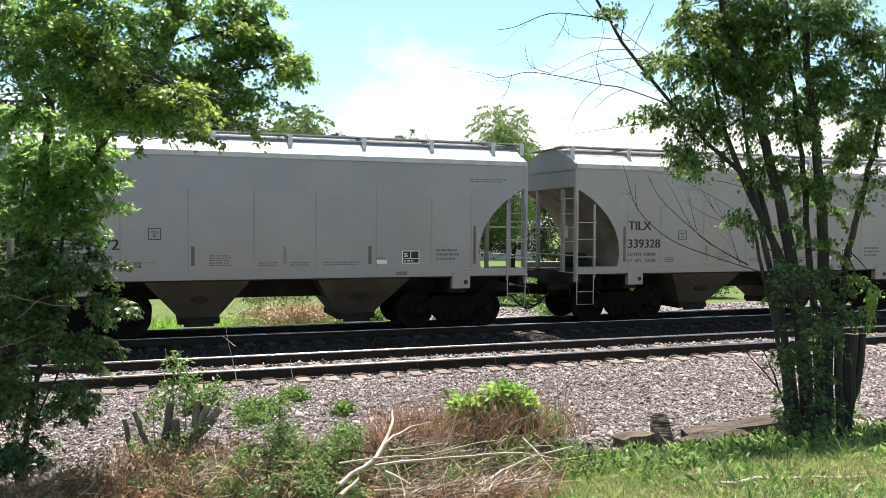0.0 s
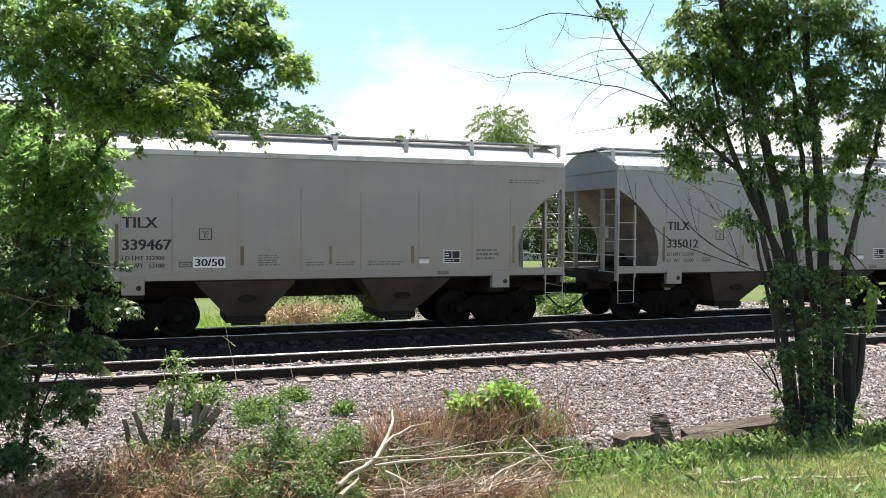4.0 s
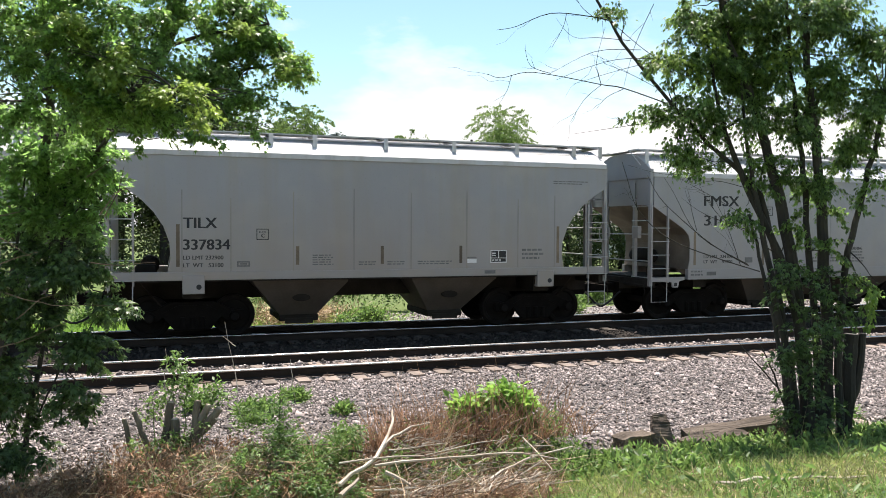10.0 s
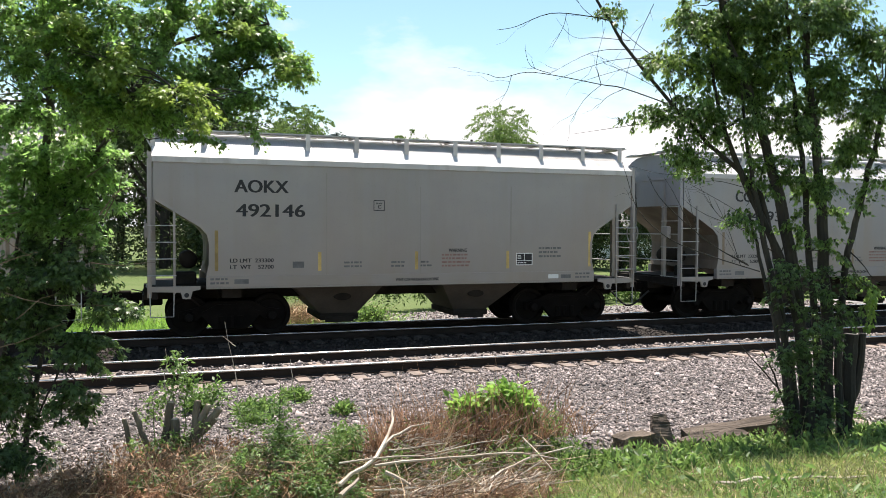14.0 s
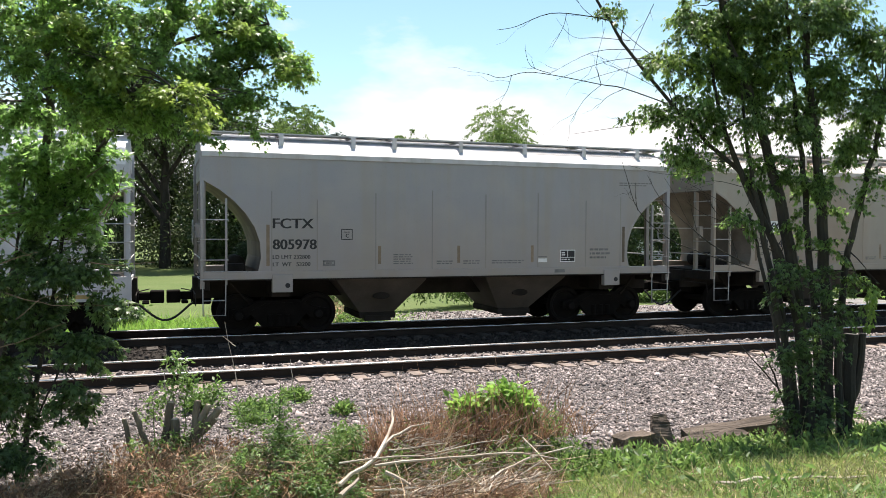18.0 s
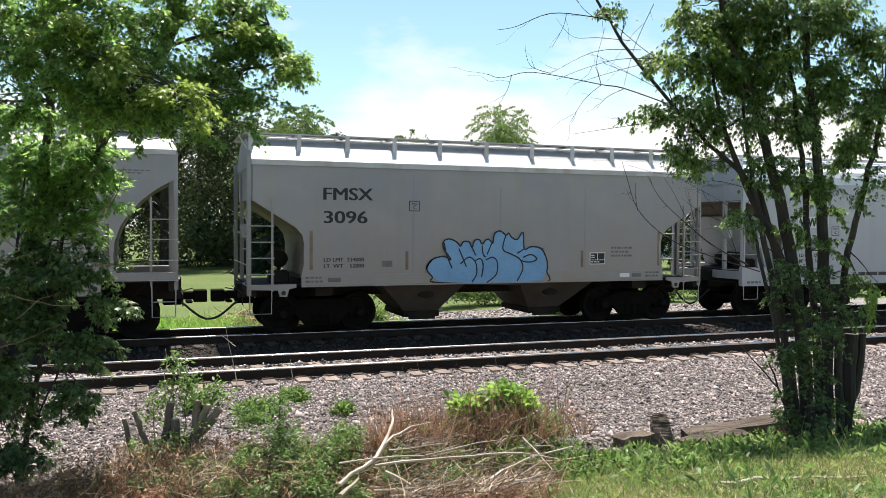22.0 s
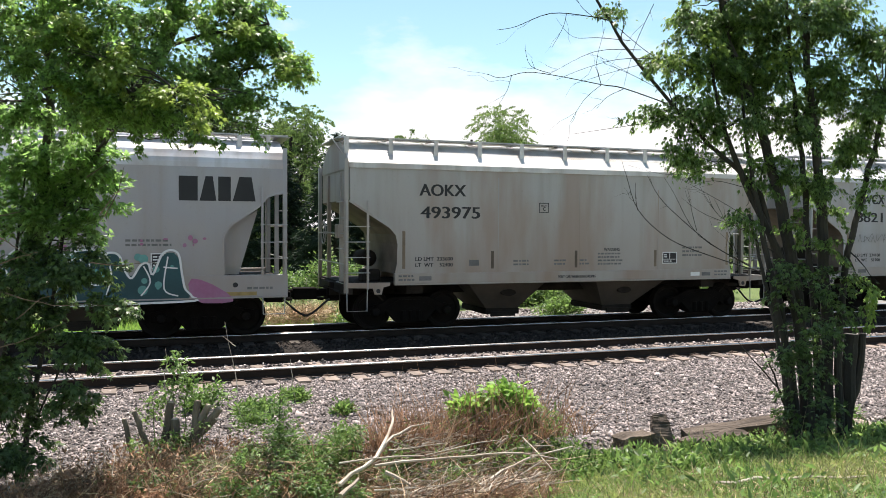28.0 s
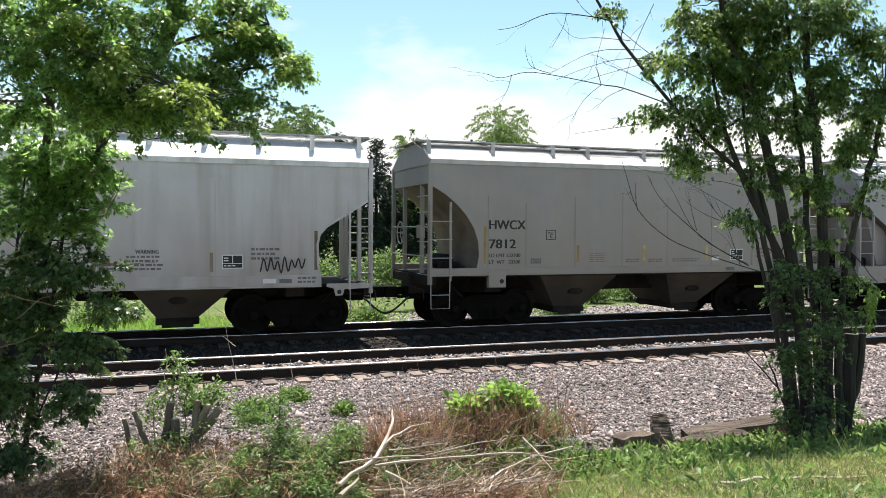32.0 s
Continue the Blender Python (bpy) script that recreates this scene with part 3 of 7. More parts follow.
def build_car(kind):
    k = CAR_TYPES[kind]
    car = thing("hopper_car", "", "freight car", "freight train")
    right = k["cut"]
    left = [(-x, z) for x, z in right]
    xe = right[-1][0]
    outline = [*left, (-xe, k["top"]), (xe, k["top"]), *reversed(right)]
    part("body", prism(bmesh.new(), outline, -HW, HW), M_PAINT, car)
    # slope sheets under the ends
    for side in (left, right):
        s = 1 if side is right else -1
        off = []
        for i, (x, z) in enumerate(side):
            a, b = side[max(0, i - 1)], side[min(len(side) - 1, i + 1)]
            d = Vector((b[0] - a[0], b[1] - a[1])).normalized()
            off.append((x + d.y * s * 0.012 * (1 if s > 0 else 1), z - d.x * s * 0.012))
        part("slope_sheet", prism(bmesh.new(), side + off[::-1], -HW + 0.03, HW - 0.03), M_SLOPE, car, "brown dusty slope sheet, toned down for shade")
        # stiffening flange along the cut
        fl = []
        for i, (x, z) in enumerate(side):
            a, b = side[max(0, i - 1)], side[min(len(side) - 1, i + 1)]
            d = Vector((b[0] - a[0], b[1] - a[1])).normalized()
            fl.append((x + d.y * s * 0.05, z - d.x * s * 0.05))
        part("cut_flange", prism(bmesh.new(), side + fl[::-1], -HW - 0.006, -HW + 0.02), M_PAINT, car)
    # roof
    top, lip, crown = k["top"], k["lip"], k["crown"]
    if kind == "round":
        sec = [(-HW - 0.004, top), (-1.575, 3.80), (-1.545, 3.90), (-1.50, 3.98), (-1.46, lip), (-1.15, lip + 0.13), (-0.8, crown - 0.09), (-0.4, crown - 0.02), (0, crown)]
    else:
        sec = [(-HW - 0.03, top), (-HW - 0.03, lip - 0.015), (-HW - 0.015, lip), (-HW + 0.05, lip + 0.014), (-1.2, lip + 0.02 + 0.42 * (crown - lip)), (-0.85, lip + 0.02 + 0.76 * (crown - lip)), (-0.6, crown - 0.035), (-0.25, crown - 0.008), (0, crown)]
    sec = sec + [(-y, z) for y, z in reversed(sec[:-1])]
    bm = bmesh.new()
    loft(bm, [[(x, y, z) for y, z in sec] for x in (-xe - 0.02, xe + 0.02)])
    roof = part("roof", bm, M_ROOF, car, "weathered roof, paled for the sun on it")
    for s in (-1, 1):
        part("end_gable", loft(bmesh.new(), [[(s * xx, y * 0.985, z - 0.012) for y, z in sec] for xx in (xe + 0.021, xe + 0.034)]), M_PAINT, car)
    bm = bmesh.new()     # raised ribs of the anti-slip grating on the roof slope
    y0, z0, y1, z1 = -1.19, lip + 0.026 + 0.42 * (crown - lip), -0.86, lip + 0.022 + 0.76 * (crown - lip)
    x = -xe + 0.25
    while x < xe - 0.2 and kind != "round":
        a = [bm.verts.new(p) for p in ((x, y0, z0), (x + 0.022, y0, z0), (x + 0.022, y1, z1), (x, y1, z1))]
        b = [bm.verts.new(v.co + Vector((0, -0.003, 0.010))) for v in a]
        bm.faces.new(b)
        for i in range(4):
            bm.faces.new((a[i], a[(i + 1) % 4], b[(i + 1) % 4], b[i]))
        x += 0.055
    if kind == "round":
        bm.free()
    else:
        tagged(part("roof_grating", bm, M_ROOF, roof, "fine-ribbed anti-slip grating"), kind="stuff")
    # hatches
    bm = bmesh.new()
    loft(bm, [[(x, y, z) for x, y in ((-xe + 0.5, -w), (xe - 0.5, -w), (xe - 0.5, w), (-xe + 0.5, w))] for z, w in ((crown - 0.04, 0.34), (crown + 0.03, 0.34), (crown + 0.05, 0.28))])
    part("hatch_cover", bm, M_ROOF, roof)
    # running boards
    dz = 4.545 if kind != "round" else 4.50
    for s in (-1, 1):
        bm = boxes((-xe - 0.10, xe + 0.16, *sorted((s * 0.98, s * 0.52)), dz - 0.03, dz))
        for xx in (-xe - 0.10, xe + 0.16):
            box(bm, xx - 0.02, xx + 0.02, *sorted((s * 1.0, s * 0.5)), dz - 0.05, dz + 0.004)
        part("running_board", bm, M_GALV, car, "galvanised roof walkway")
    for xx in (-xe - 0.02, xe + 0.08):
        part("end_platform", boxes((xx - 0.16, xx + 0.16, -0.98, 0.98, dz - 0.045, dz - 0.032)), M_GALV, car)
    for x in k["supports"]:
        yb = -1.24 if kind != "round" else -1.2
        zb = lip + 0.02 + (0.42 * (crown - lip)) * (HW + yb) / (HW - 1.2) - 0.02 if kind != "round" else lip + 0.09
        bm = loft(bmesh.new(), [[(x - 0.05, yy, zz), (x + 0.05, yy, zz), (x + 0.05, yy + 0.03, zz), (x - 0.05, yy + 0.03, zz)] for yy, zz in ((yb, zb), (yb, dz - 0.03))])
        box(bm, x - 0.04, x + 0.04, yb + 0.03, -0.5, dz - 0.06, dz - 0.032)
        tube(bm, [(x - 0.22, -0.75, dz - 0.05), (x - 0.02, -0.99, lip + 0.2)], 0.016, 5)
        part("board_bracket", bm, M_ROOF, car)
    # sills and underframe
    z0, z1 = k["sill"]
    sx = k["sill_x"]
    for s in (-1, 1):
        y = s * (HW + 0.022)
        bm = bevelled(boxes((-sx, sx, *sorted((y, s * (HW - 0.12))), z0, z1)), 0.008)
        part("side_sill", bm, M_PAINT, car)
        part("sill_flange", boxes((-sx, sx, *sorted((y + s * 0.012, s * (HW - 0.10))), z0 - 0.03, z0 - 0.001)), M_GRIME if kind == "curved" else M_PAINT, car)
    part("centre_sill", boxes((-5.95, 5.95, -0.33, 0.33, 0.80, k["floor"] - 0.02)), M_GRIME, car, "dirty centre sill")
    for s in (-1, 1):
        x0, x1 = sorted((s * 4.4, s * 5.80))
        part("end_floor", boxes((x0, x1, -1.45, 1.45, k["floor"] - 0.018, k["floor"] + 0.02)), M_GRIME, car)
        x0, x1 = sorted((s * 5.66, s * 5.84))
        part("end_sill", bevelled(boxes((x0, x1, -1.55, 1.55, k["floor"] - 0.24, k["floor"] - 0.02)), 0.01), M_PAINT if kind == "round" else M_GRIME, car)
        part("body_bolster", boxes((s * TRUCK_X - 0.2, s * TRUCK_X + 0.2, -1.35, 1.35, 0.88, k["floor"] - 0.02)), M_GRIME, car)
    # hopper pockets
    ta, tb, ba, bb = k["pocket"]
    for s in (-1, 1):
        top_z, low = (1.33, 0.42) if kind != "round" else (1.0, 0.42)
        loops = [[(s * ta, -1.5, top_z), (s * tb, -1.5, top_z), (s * tb, 1.5, top_z), (s * ta, 1.5, top_z)],
                 [(s * ta * 1.02, -1.45, top_z - 0.12), (s * tb * 0.985, -1.45, top_z - 0.12), (s * tb * 0.985, 1.45, top_z - 0.12), (s * ta * 1.02, 1.45, top_z - 0.12)],
                 [(s * ba, -0.80, low), (s * bb, -0.80, low), (s * bb, 0.80, low), (s * ba, 0.80, low)]]
        pocket = part("hopper_pocket", loft(bmesh.new(), loops), M_POCKET, car, "dusty brown-grey hopper pocket, darkened for shade")
        bm = bevelled(boxes((*sorted((s * (ba - 0.03), s * (bb + 0.03))), -0.84, 0.84, 0.27, low)), 0.02)
        for yy in (-0.86, 0.86):
            box(bm, *sorted((s * (ba + 0.1), s * (bb - 0.1))), yy - 0.03, yy + 0.03, 0.22, 0.34)
        part("outlet_gate", bm, M_GRIME, pocket, "dark outlet gate")
        bm = bmesh.new()
        mx = s * (ba + bb) / 2
        for yy in (-1.18,):
            loft(bm, [[(mx + 0.2 * math.cos(a), yy - d, 0.84 + 0.085 * math.sin(a)) for a in [i * math.tau / 14 for i in range(14)]] for d in (-0.06, 0.035)])
        part("inspection_port", bm, M_GRIME, pocket)
    # trucks
    for s in (-1, 1):
        t = copy_thing(TRUCK, pose(s * TRUCK_X, 0, 0))
        t.parent = car
    # couplers and hoses
    for s in (-1, 1):
        bm = boxes((*sorted((s * 5.7, s * 6.30)), -0.09, 0.09, 0.76, 0.94))
        box(bm, *sorted((s * 6.22, s * 6.52)), -0.17, 0.17, 0.70, 0.98)
        box(bm, *sorted((s * 6.05, s * 6.2)), -0.2, 0.2, 0.68, 0.74)
        part("coupler", bevelled(bm, 0.02), M_TRUCK, car, "rusty knuckle coupler")
        pts = [(s * (5.95 + 0.61 * t), -0.35 + 0.1 * t, 0.72 - 0.40 * math.sin(t * math.pi / 2) ** 1.2) for t in [i / 8 for i in range(9)]]
        part("air_hose", tube(bmesh.new(), pts, 0.026, 7), M_RUBBER, car, "black rubber air hose")
    # end posts, ladders, steps
    fl = k["floor"]
    for s in (-1, 1):
        for yy in (-HW + 0.04, HW - 0.04):
            hgt = 3.98 if kind != "round" or s < 0 else 4.15
            part("corner_post", boxes((*sorted((s * 5.77, s * 5.86)), yy - 0.045, yy + 0.045, fl - 0.2, hgt)), M_PAINT, car)
        for yy in (-0.72, 0.72):
            part("end_post", boxes((*sorted((s * 5.70, s * 5.79)), yy - 0.05, yy + 0.05, fl, 3.72)), M_PAINT, car)
        for z in (fl + 0.45, fl + 1.15):
            part("end_rail", tube(bmesh.new(), [(s * 5.84, -HW, z), (s * 5.84, HW, z)], 0.016, 6), M_GALV, car)
        for z in (fl + 0.02, fl + 0.80, fl + 1.50, fl + 1.88):
            part("end_rung", tube(bmesh.new(), [(s * 5.85, -HW + 0.05, z), (s * 5.88, -HW + 0.09, z), (s * 5.88, -0.78, z), (s * 5.80, -0.72, z)], 0.012, 6), M_GALV, car)
        part("uncoupling_lever", tube(bmesh.new(), [(s * 5.95, -1.52, 0.74), (s * 5.95, -1.46, 0.98), (s * 5.95, -0.4, 0.98), (s * 6.2, -0.1, 1.02)], 0.013, 6), M_GRIME, car)
        part("draft_pocket", bevelled(boxes((*sorted((s * 5.55, s * 5.98)), -0.28, 0.28, 0.66, 1.02)), 0.03), M_TRUCK, car)
        part("brake_rod", tube(bmesh.new(), [(s * 5.25, -0.95, fl - 0.05), (s * 4.7, -1.0, 0.62), (s * 4.55, -1.0, 0.5)], 0.018, 6), M_GRIME, car)
        x0, x1 = sorted((s * 5.84, s * 5.30))
        yl = -HW - 0.01
        if kind == "round":
            ladder(car, x0, x1, yl, 1.38, 2.48 if s < 0 else 3.3, k["rung"][:3], second=2.92)
        else:
            ladder(car, x0, x1, yl, fl - 0.12, 3.04, k["rung"])
        part("foot_step", tube(bmesh.new(), [(x0 + 0.03, yl, z0), (x0 + 0.04, yl, 0.53), (x1 - 0.04, yl, 0.53), (x1 - 0.03, yl, z0)], 0.014, 6), M_GALV, car)
        if kind == "curved":
            part("foot_rung", tube(bmesh.new(), [(x0 + 0.03, yl, 0.85), (x1 - 0.03, yl, 0.85)], 0.012, 6), M_GALV, car)
            bm = bevelled(boxes((s * TRUCK_X - 0.225, s * TRUCK_X + 0.225, -HW - 0.05, -HW + 0.1, 1.0, 1.40)), 0.012)
            pad = part("jacking_pad", bm, M_PAINT, car)
            part("lifting_hole", lathe_y(bmesh.new(), [(-HW - 0.056, 0.055), (-HW - 0.03, 0.055)], 14, s * TRUCK_X + 0.11, 1.15), M_BLACK, pad)
        elif kind == "straight":
            xa, xb, xc = s * 5.80, s * 4.80, s * 5.08
            bm = prism(bmesh.new(), [(xa, 1.17), (xb, 1.17), (xb, 1.10), (xc + s * -0.12, 1.06), (xc + s * -0.08, 0.90), (xc + s * 0.08, 0.90), (xc + s * 0.12, 1.04), (xa, 1.06)], -HW - 0.03, -HW + 0.02)
            pad = part("jacking_pad", bm, M_PAINT, car)
            part("lifting_hole", lathe_y(bmesh.new(), [(-HW - 0.036, 0.05), (-HW - 0.01, 0.05)], 14, xc, 0.98), M_BLACK, pad)
        if kind == "round":
            io = [(s * 4.44, 1.39), (s * 4.85, 1.39), (s * 5.26, 2.80), (s * 4.66, 2.48), (s * 4.44, 2.2)]
            part("inner_end_sheet", prism(bmesh.new(), io, -1.30, 1.30), M_PAINT, car, "curved grey inner end sheet")
    # brake gear in the end opening
    bm = bmesh.new()
    ax = [(-0.5, 0.02), (-0.48, 0.16), (-0.4, 0.2), (0.4, 0.2), (0.48, 0.16), (0.5, 0.02)]
    lathe_y(bm, ax, 16, -5.0, fl + 0.55 if kind == "straight" else fl + 0.28)
    part("air_reservoir", bm, M_GRIME, car, "dusty air reservoir", smooth=True)
    part("brake_cylinder", bevelled(boxes((-5.3, -4.85, -0.95, -0.55, fl, fl + 0.3)), 0.04), M_GRIME, car)
    bm = bmesh.new()
    ring = [(-5.92, 0.55 + 0.28 * math.cos(a), 2.3 + 0.28 * math.sin(a)) for a in [i * math.tau / 20 for i in range(21)]]
    tube(bm, ring, 0.018, 6)
    for a in (0, 2.1, 4.2):
        tube(bm, [(-5.92, 0.55, 2.3), (-5.92, 0.55 + 0.28 * math.cos(a), 2.3 + 0.28 * math.sin(a))], 0.012, 5)
    tube(bm, [(-5.8, 0.55, 2.3), (-5.93, 0.55, 2.3)], 0.03, 8)
    part("brake_wheel", bm, M_GALV, car)
    part("retaining_valve", bevelled(boxes((-5.93, -5.80, -1.12, -0.84, 2.18, 2.5)), 0.015), M_PAINT, car)
    # seams of the side sheets
    seams = dict(curved=(-4.36, -3.36, -2.02, -0.66, 0.69, 2.07, 3.40, 4.39), straight=(-2.1, 0.1, 2.4), round=())[kind]
    for x in seams:
        hi = top - (0.9 if kind == "curved" else 0.4) + 0.35 * random.random()
        part("side_seam", boxes((x - 0.014, x + 0.014, -HW - 0.004, -HW, z1, hi)), M_PAINT, car)
    return car


TRUCK = build_truck()

# ---- plants ----


def leaf_mesh(name, P, D, L, W, material, rng, fold=0.25):
    """Folded pointed leaves at P along D, of length L and width W."""
    n = len(P)
    D = D / np.linalg.norm(D, axis=1)[:, None]
    A = rng.normal(size=(n, 3)) * 0.8 + np.array([0.1, 0.3, 1.0])
    S = np.cross(D, A)
    S /= np.linalg.norm(S, axis=1)[:, None] + 1e-9
    N = np.cross(S, D)
    L, W = np.broadcast_to(L, n)[:, None], np.broadcast_to(W, n)[:, None]
    m = P + D * L * 0.42
    V = np.stack([P, m + S * W * 0.5 + N * W * fold, P + D * L, m - S * W * 0.5 + N * W * fold], 1)
    i = np.arange(n)[:, None] * 4
    F = np.concatenate([i + [0, 1, 2], i + [0, 2, 3]], 1).reshape(-1, 3)
    return cloud_mesh(name, V, F, material)


def clump_points(rng, ellipsoids, clumps, per, spread, shell=0.55):
    """Leaf places in clumps that fill ellipsoids (x, y, z, rx, ry, rz), denser towards the skin."""
    vol = np.array([e[3] * e[5] for e in ellipsoids])
    pick = rng.choice(len(ellipsoids), clumps, p=vol / vol.sum())
    E = np.array(ellipsoids)[pick]
    u = rng.normal(size=(clumps, 3))
    u /= np.linalg.norm(u, axis=1)[:, None]
    r = (shell + (1 - shell) * rng.random(clumps))[:, None] * rng.random((clumps, 1)) ** 0.2
    C = E[:, :3] + u * r * E[:, 3:]
    k = rng.poisson(per, clumps) + 2
    idx = np.repeat(np.arange(clumps), k)
    o = rng.normal(size=(len(idx), 3)) * spread
    o[:, 2] = o[:, 2] * 0.7
    return C, C[idx] + o, o


def leafy(name, ellipsoids, clumps, per, spread, L, W, material, parent, seed, droop=0.6, label="", shell=0.5):
    rng = np.random.default_rng(seed)
    C, P, o = clump_points(rng, ellipsoids, clumps, per, spread, shell)
    D = o / spread * 0.6 + rng.normal(size=o.shape) * 0.6 + np.array([0, 0, -droop])
    l = L * rng.uniform(0.6, 1.25, len(P))
    ob = new(name, leaf_mesh(name, P, D, l, l * W / L, material, rng))
    ob.parent = parent
    if label:
        tagged(ob, label)
    return C


def lobed_leaves(name, P, D, A, L, wide, material):
    """Three-lobed drooping leaves at P along D, their faces turned towards A; wide sets the breadth of the lobes."""
    D = D / np.linalg.norm(D, axis=1)[:, None]
    S = np.cross(D, A)
    S /= np.linalg.norm(S, axis=1)[:, None] + 1e-9
    N = np.cross(S, D)
    L = np.broadcast_to(L, len(P))[:, None]

    def at(along, out, up):
        return P + (D * along + S * out * wide + N * up) * L

    V = np.stack([at(0, 0, 0), at(0.42, 0.20, 0.08), at(1.0, 0, -0.10), at(0.42, -0.20, 0.08), at(0.62, 0.62, -0.08), at(0.12, 0.36, 0.04), at(0.62, -0.62, -0.08), at(0.12, -0.36, 0.04)], 1)
    i = np.arange(len(P))[:, None] * 8
    F = np.concatenate([i + [0, 1, 2, 3], i + [0, 5, 4, 1], i + [0, 3, 6, 7]], 1).reshape(-1, 4)
    return cloud_mesh(name, V, F, material)


def boughs(name, blobs, per, size, wide, material, parent, seed, reach=0.34, droop=0.55, label="", thick=0.06):
    """Leaves on drooping leafy boughs; each blob (x, y, z, rx, ry, rz, count) holds count boughs. Returns the boughs' roots."""
    rng = np.random.default_rng(seed)
    E = np.repeat(np.array([b[:6] for b in blobs]), [b[6] for b in blobs], axis=0)
    n = len(E)
    u = rng.normal(size=(n, 3))
    u /= np.linalg.norm(u, axis=1)[:, None]
    C = E[:, :3] + u * E[:, 3:] * rng.random((n, 1)) ** 0.45
    ax = u * np.array([1, 1, 0.3]) + rng.normal(size=(n, 3)) * 0.4 + np.array([0, 0, -0.12])
    ax /= np.linalg.norm(ax, axis=1)[:, None]
    tilt = np.array([0.0, 0.0, 1.0]) + ax * 0.45 + rng.normal(size=(n, 3)) * 0.25
    long = reach * rng.uniform(0.6, 1.3, n)
    k = rng.poisson(per, n) + 4
    i = np.repeat(np.arange(n), k)
    q = rng.random(len(i)) ** 0.8
    side = np.cross(ax, np.array([0.0, 0.0, 1.0]))
    w = rng.normal(size=len(i)) * thick * (1.6 - q)
    P = C[i] + ax[i] * ((q - 0.4) * long[i])[:, None] + side[i] * w[:, None] + rng.normal(size=(len(i), 3)) * 0.025
    P[:, 2] -= q ** 2 * long[i] * 0.4 + np.abs(w) * 0.35
    D = ax[i] * 0.55 + side[i] * (w / thick)[:, None] * 0.55 + rng.normal(size=(len(i), 3)) * 0.38 + np.array([0, 0, -droop])
    A = tilt[i] + rng.normal(size=(len(i), 3)) * 0.5
    ob = new(name, lobed_leaves(name, P, D, A, size * rng.uniform(0.6, 1.2, len(i)), wide, material))
    ob.parent = parent
    if label:
        tagged(ob, label)
    if name in ("young_growth", "leafy_regrowth", "withered_growth"):
        tagged(ob, kind="stuff")
    return C - ax * long[:, None] * 0.4


def bent(a, b, k=5, wob=0.06, rnd=random):
    a, b = Vector(a), Vector(b)
    d = (b - a).length
    return [a + (b - a) * (i / k) + Vector((rnd.uniform(-1, 1), rnd.uniform(-1, 1), rnd.uniform(-1, 1))) * wob * d * math.sin(math.pi * i / k) for i in range(k + 1)]


def branches(parent, stems, C, count, seed, material, r=0.012):
    """Thin limbs from the stems out to leaf clumps."""
    rnd = random.Random(seed)
    pts = [Vector(p) for s in stems for p in s[len(s) // 3:]]
    for c in rnd.sample(list(C), min(count, len(C))):
        c = Vector(c)
        a = min(pts, key=lambda p: (p - c).length + max(0, p.z - c.z) * 2 + rnd.random() * 0.3)
        part("branch", tube(bmesh.new(), bent(a, c, 4, 0.07, rnd), r, 5, r * 0.3), material, parent)


def stems_of(parent, stems, material, name="trunk"):
    for pts, r0, r1 in stems:
        fine = []
        for a, b in zip(pts, pts[1:]):
            fine += bent(a, b, 4, 0.02)[:-1]
        fine.append(Vector(pts[-1]))
        part(name, tube(bmesh.new(), fine, r0, 9, r1), material, parent)


maple = thing("maple_tree", "leaning young maple with layered drooping green leaves", "tree", "trackside trees")
MAPLE_STEMS = [
    ([(-2.19, 10.77, -0.88), (-1.71, 10.43, 1.38), (-1.28, 10.07, 2.37), (-0.78, 9.69, 3.07), (-0.27, 9.3, 3.75), (0.11, 8.95, 4.31), (0.3, 8.66, 4.87)], 0.11, 0.035),
    ([(-1.54, 10.4, 1.86), (-1.16, 9.84, 2.87), (-1.05, 9.38, 3.73), (-1.06, 8.95, 4.47), (-1.08, 8.53, 5.19)], 0.055, 0.025),
    ([(-0.28, 9.37, 3.76), (0.36, 8.93, 3.94), (0.9, 8.53, 4.06), (1.31, 8.18, 4.08)], 0.024, 0.007),
    ([(0.11, 9.03, 4.33), (0.53, 8.78, 4.44), (0.85, 8.56, 4.48), (1.08, 8.38, 4.49)], 0.022, 0.007),
    ([(-0.78, 9.74, 3.07), (-0.42, 9.09, 3.42), (-0.11, 8.46, 3.61), (0.19, 7.82, 3.66)], 0.018, 0.006)]
MAPLE_TOP = [
    (-1.06, 8.39, 4.49, 0.58, 0.35, 0.32, 28), (-0.43, 8.38, 4.5, 0.65, 0.36, 0.32, 28), (0.3, 8.66, 4.6, 0.63, 0.35, 0.32, 28), (0.83, 8.58, 4.63, 0.32, 0.22, 0.2, 11), (0.92, 8.43, 4.26, 0.29, 0.19, 0.17, 12),
    (1.26, 8.2, 4.08, 0.19, 0.18, 0.09, 10), (1.04, 8.28, 4.38, 0.12, 0.18, 0.09, 5), (0.66, 8.64, 4.77, 0.58, 0.19, 0.17, 11), (0.59, 8.54, 4.0, 0.52, 0.27, 0.24, 21), (-0.08, 8.24, 3.98, 0.54, 0.3, 0.27, 23),
    (-0.68, 8.14, 4.08, 0.34, 0.29, 0.26, 16), (0.89, 8.21, 3.71, 0.22, 0.18, 0.13, 6)]
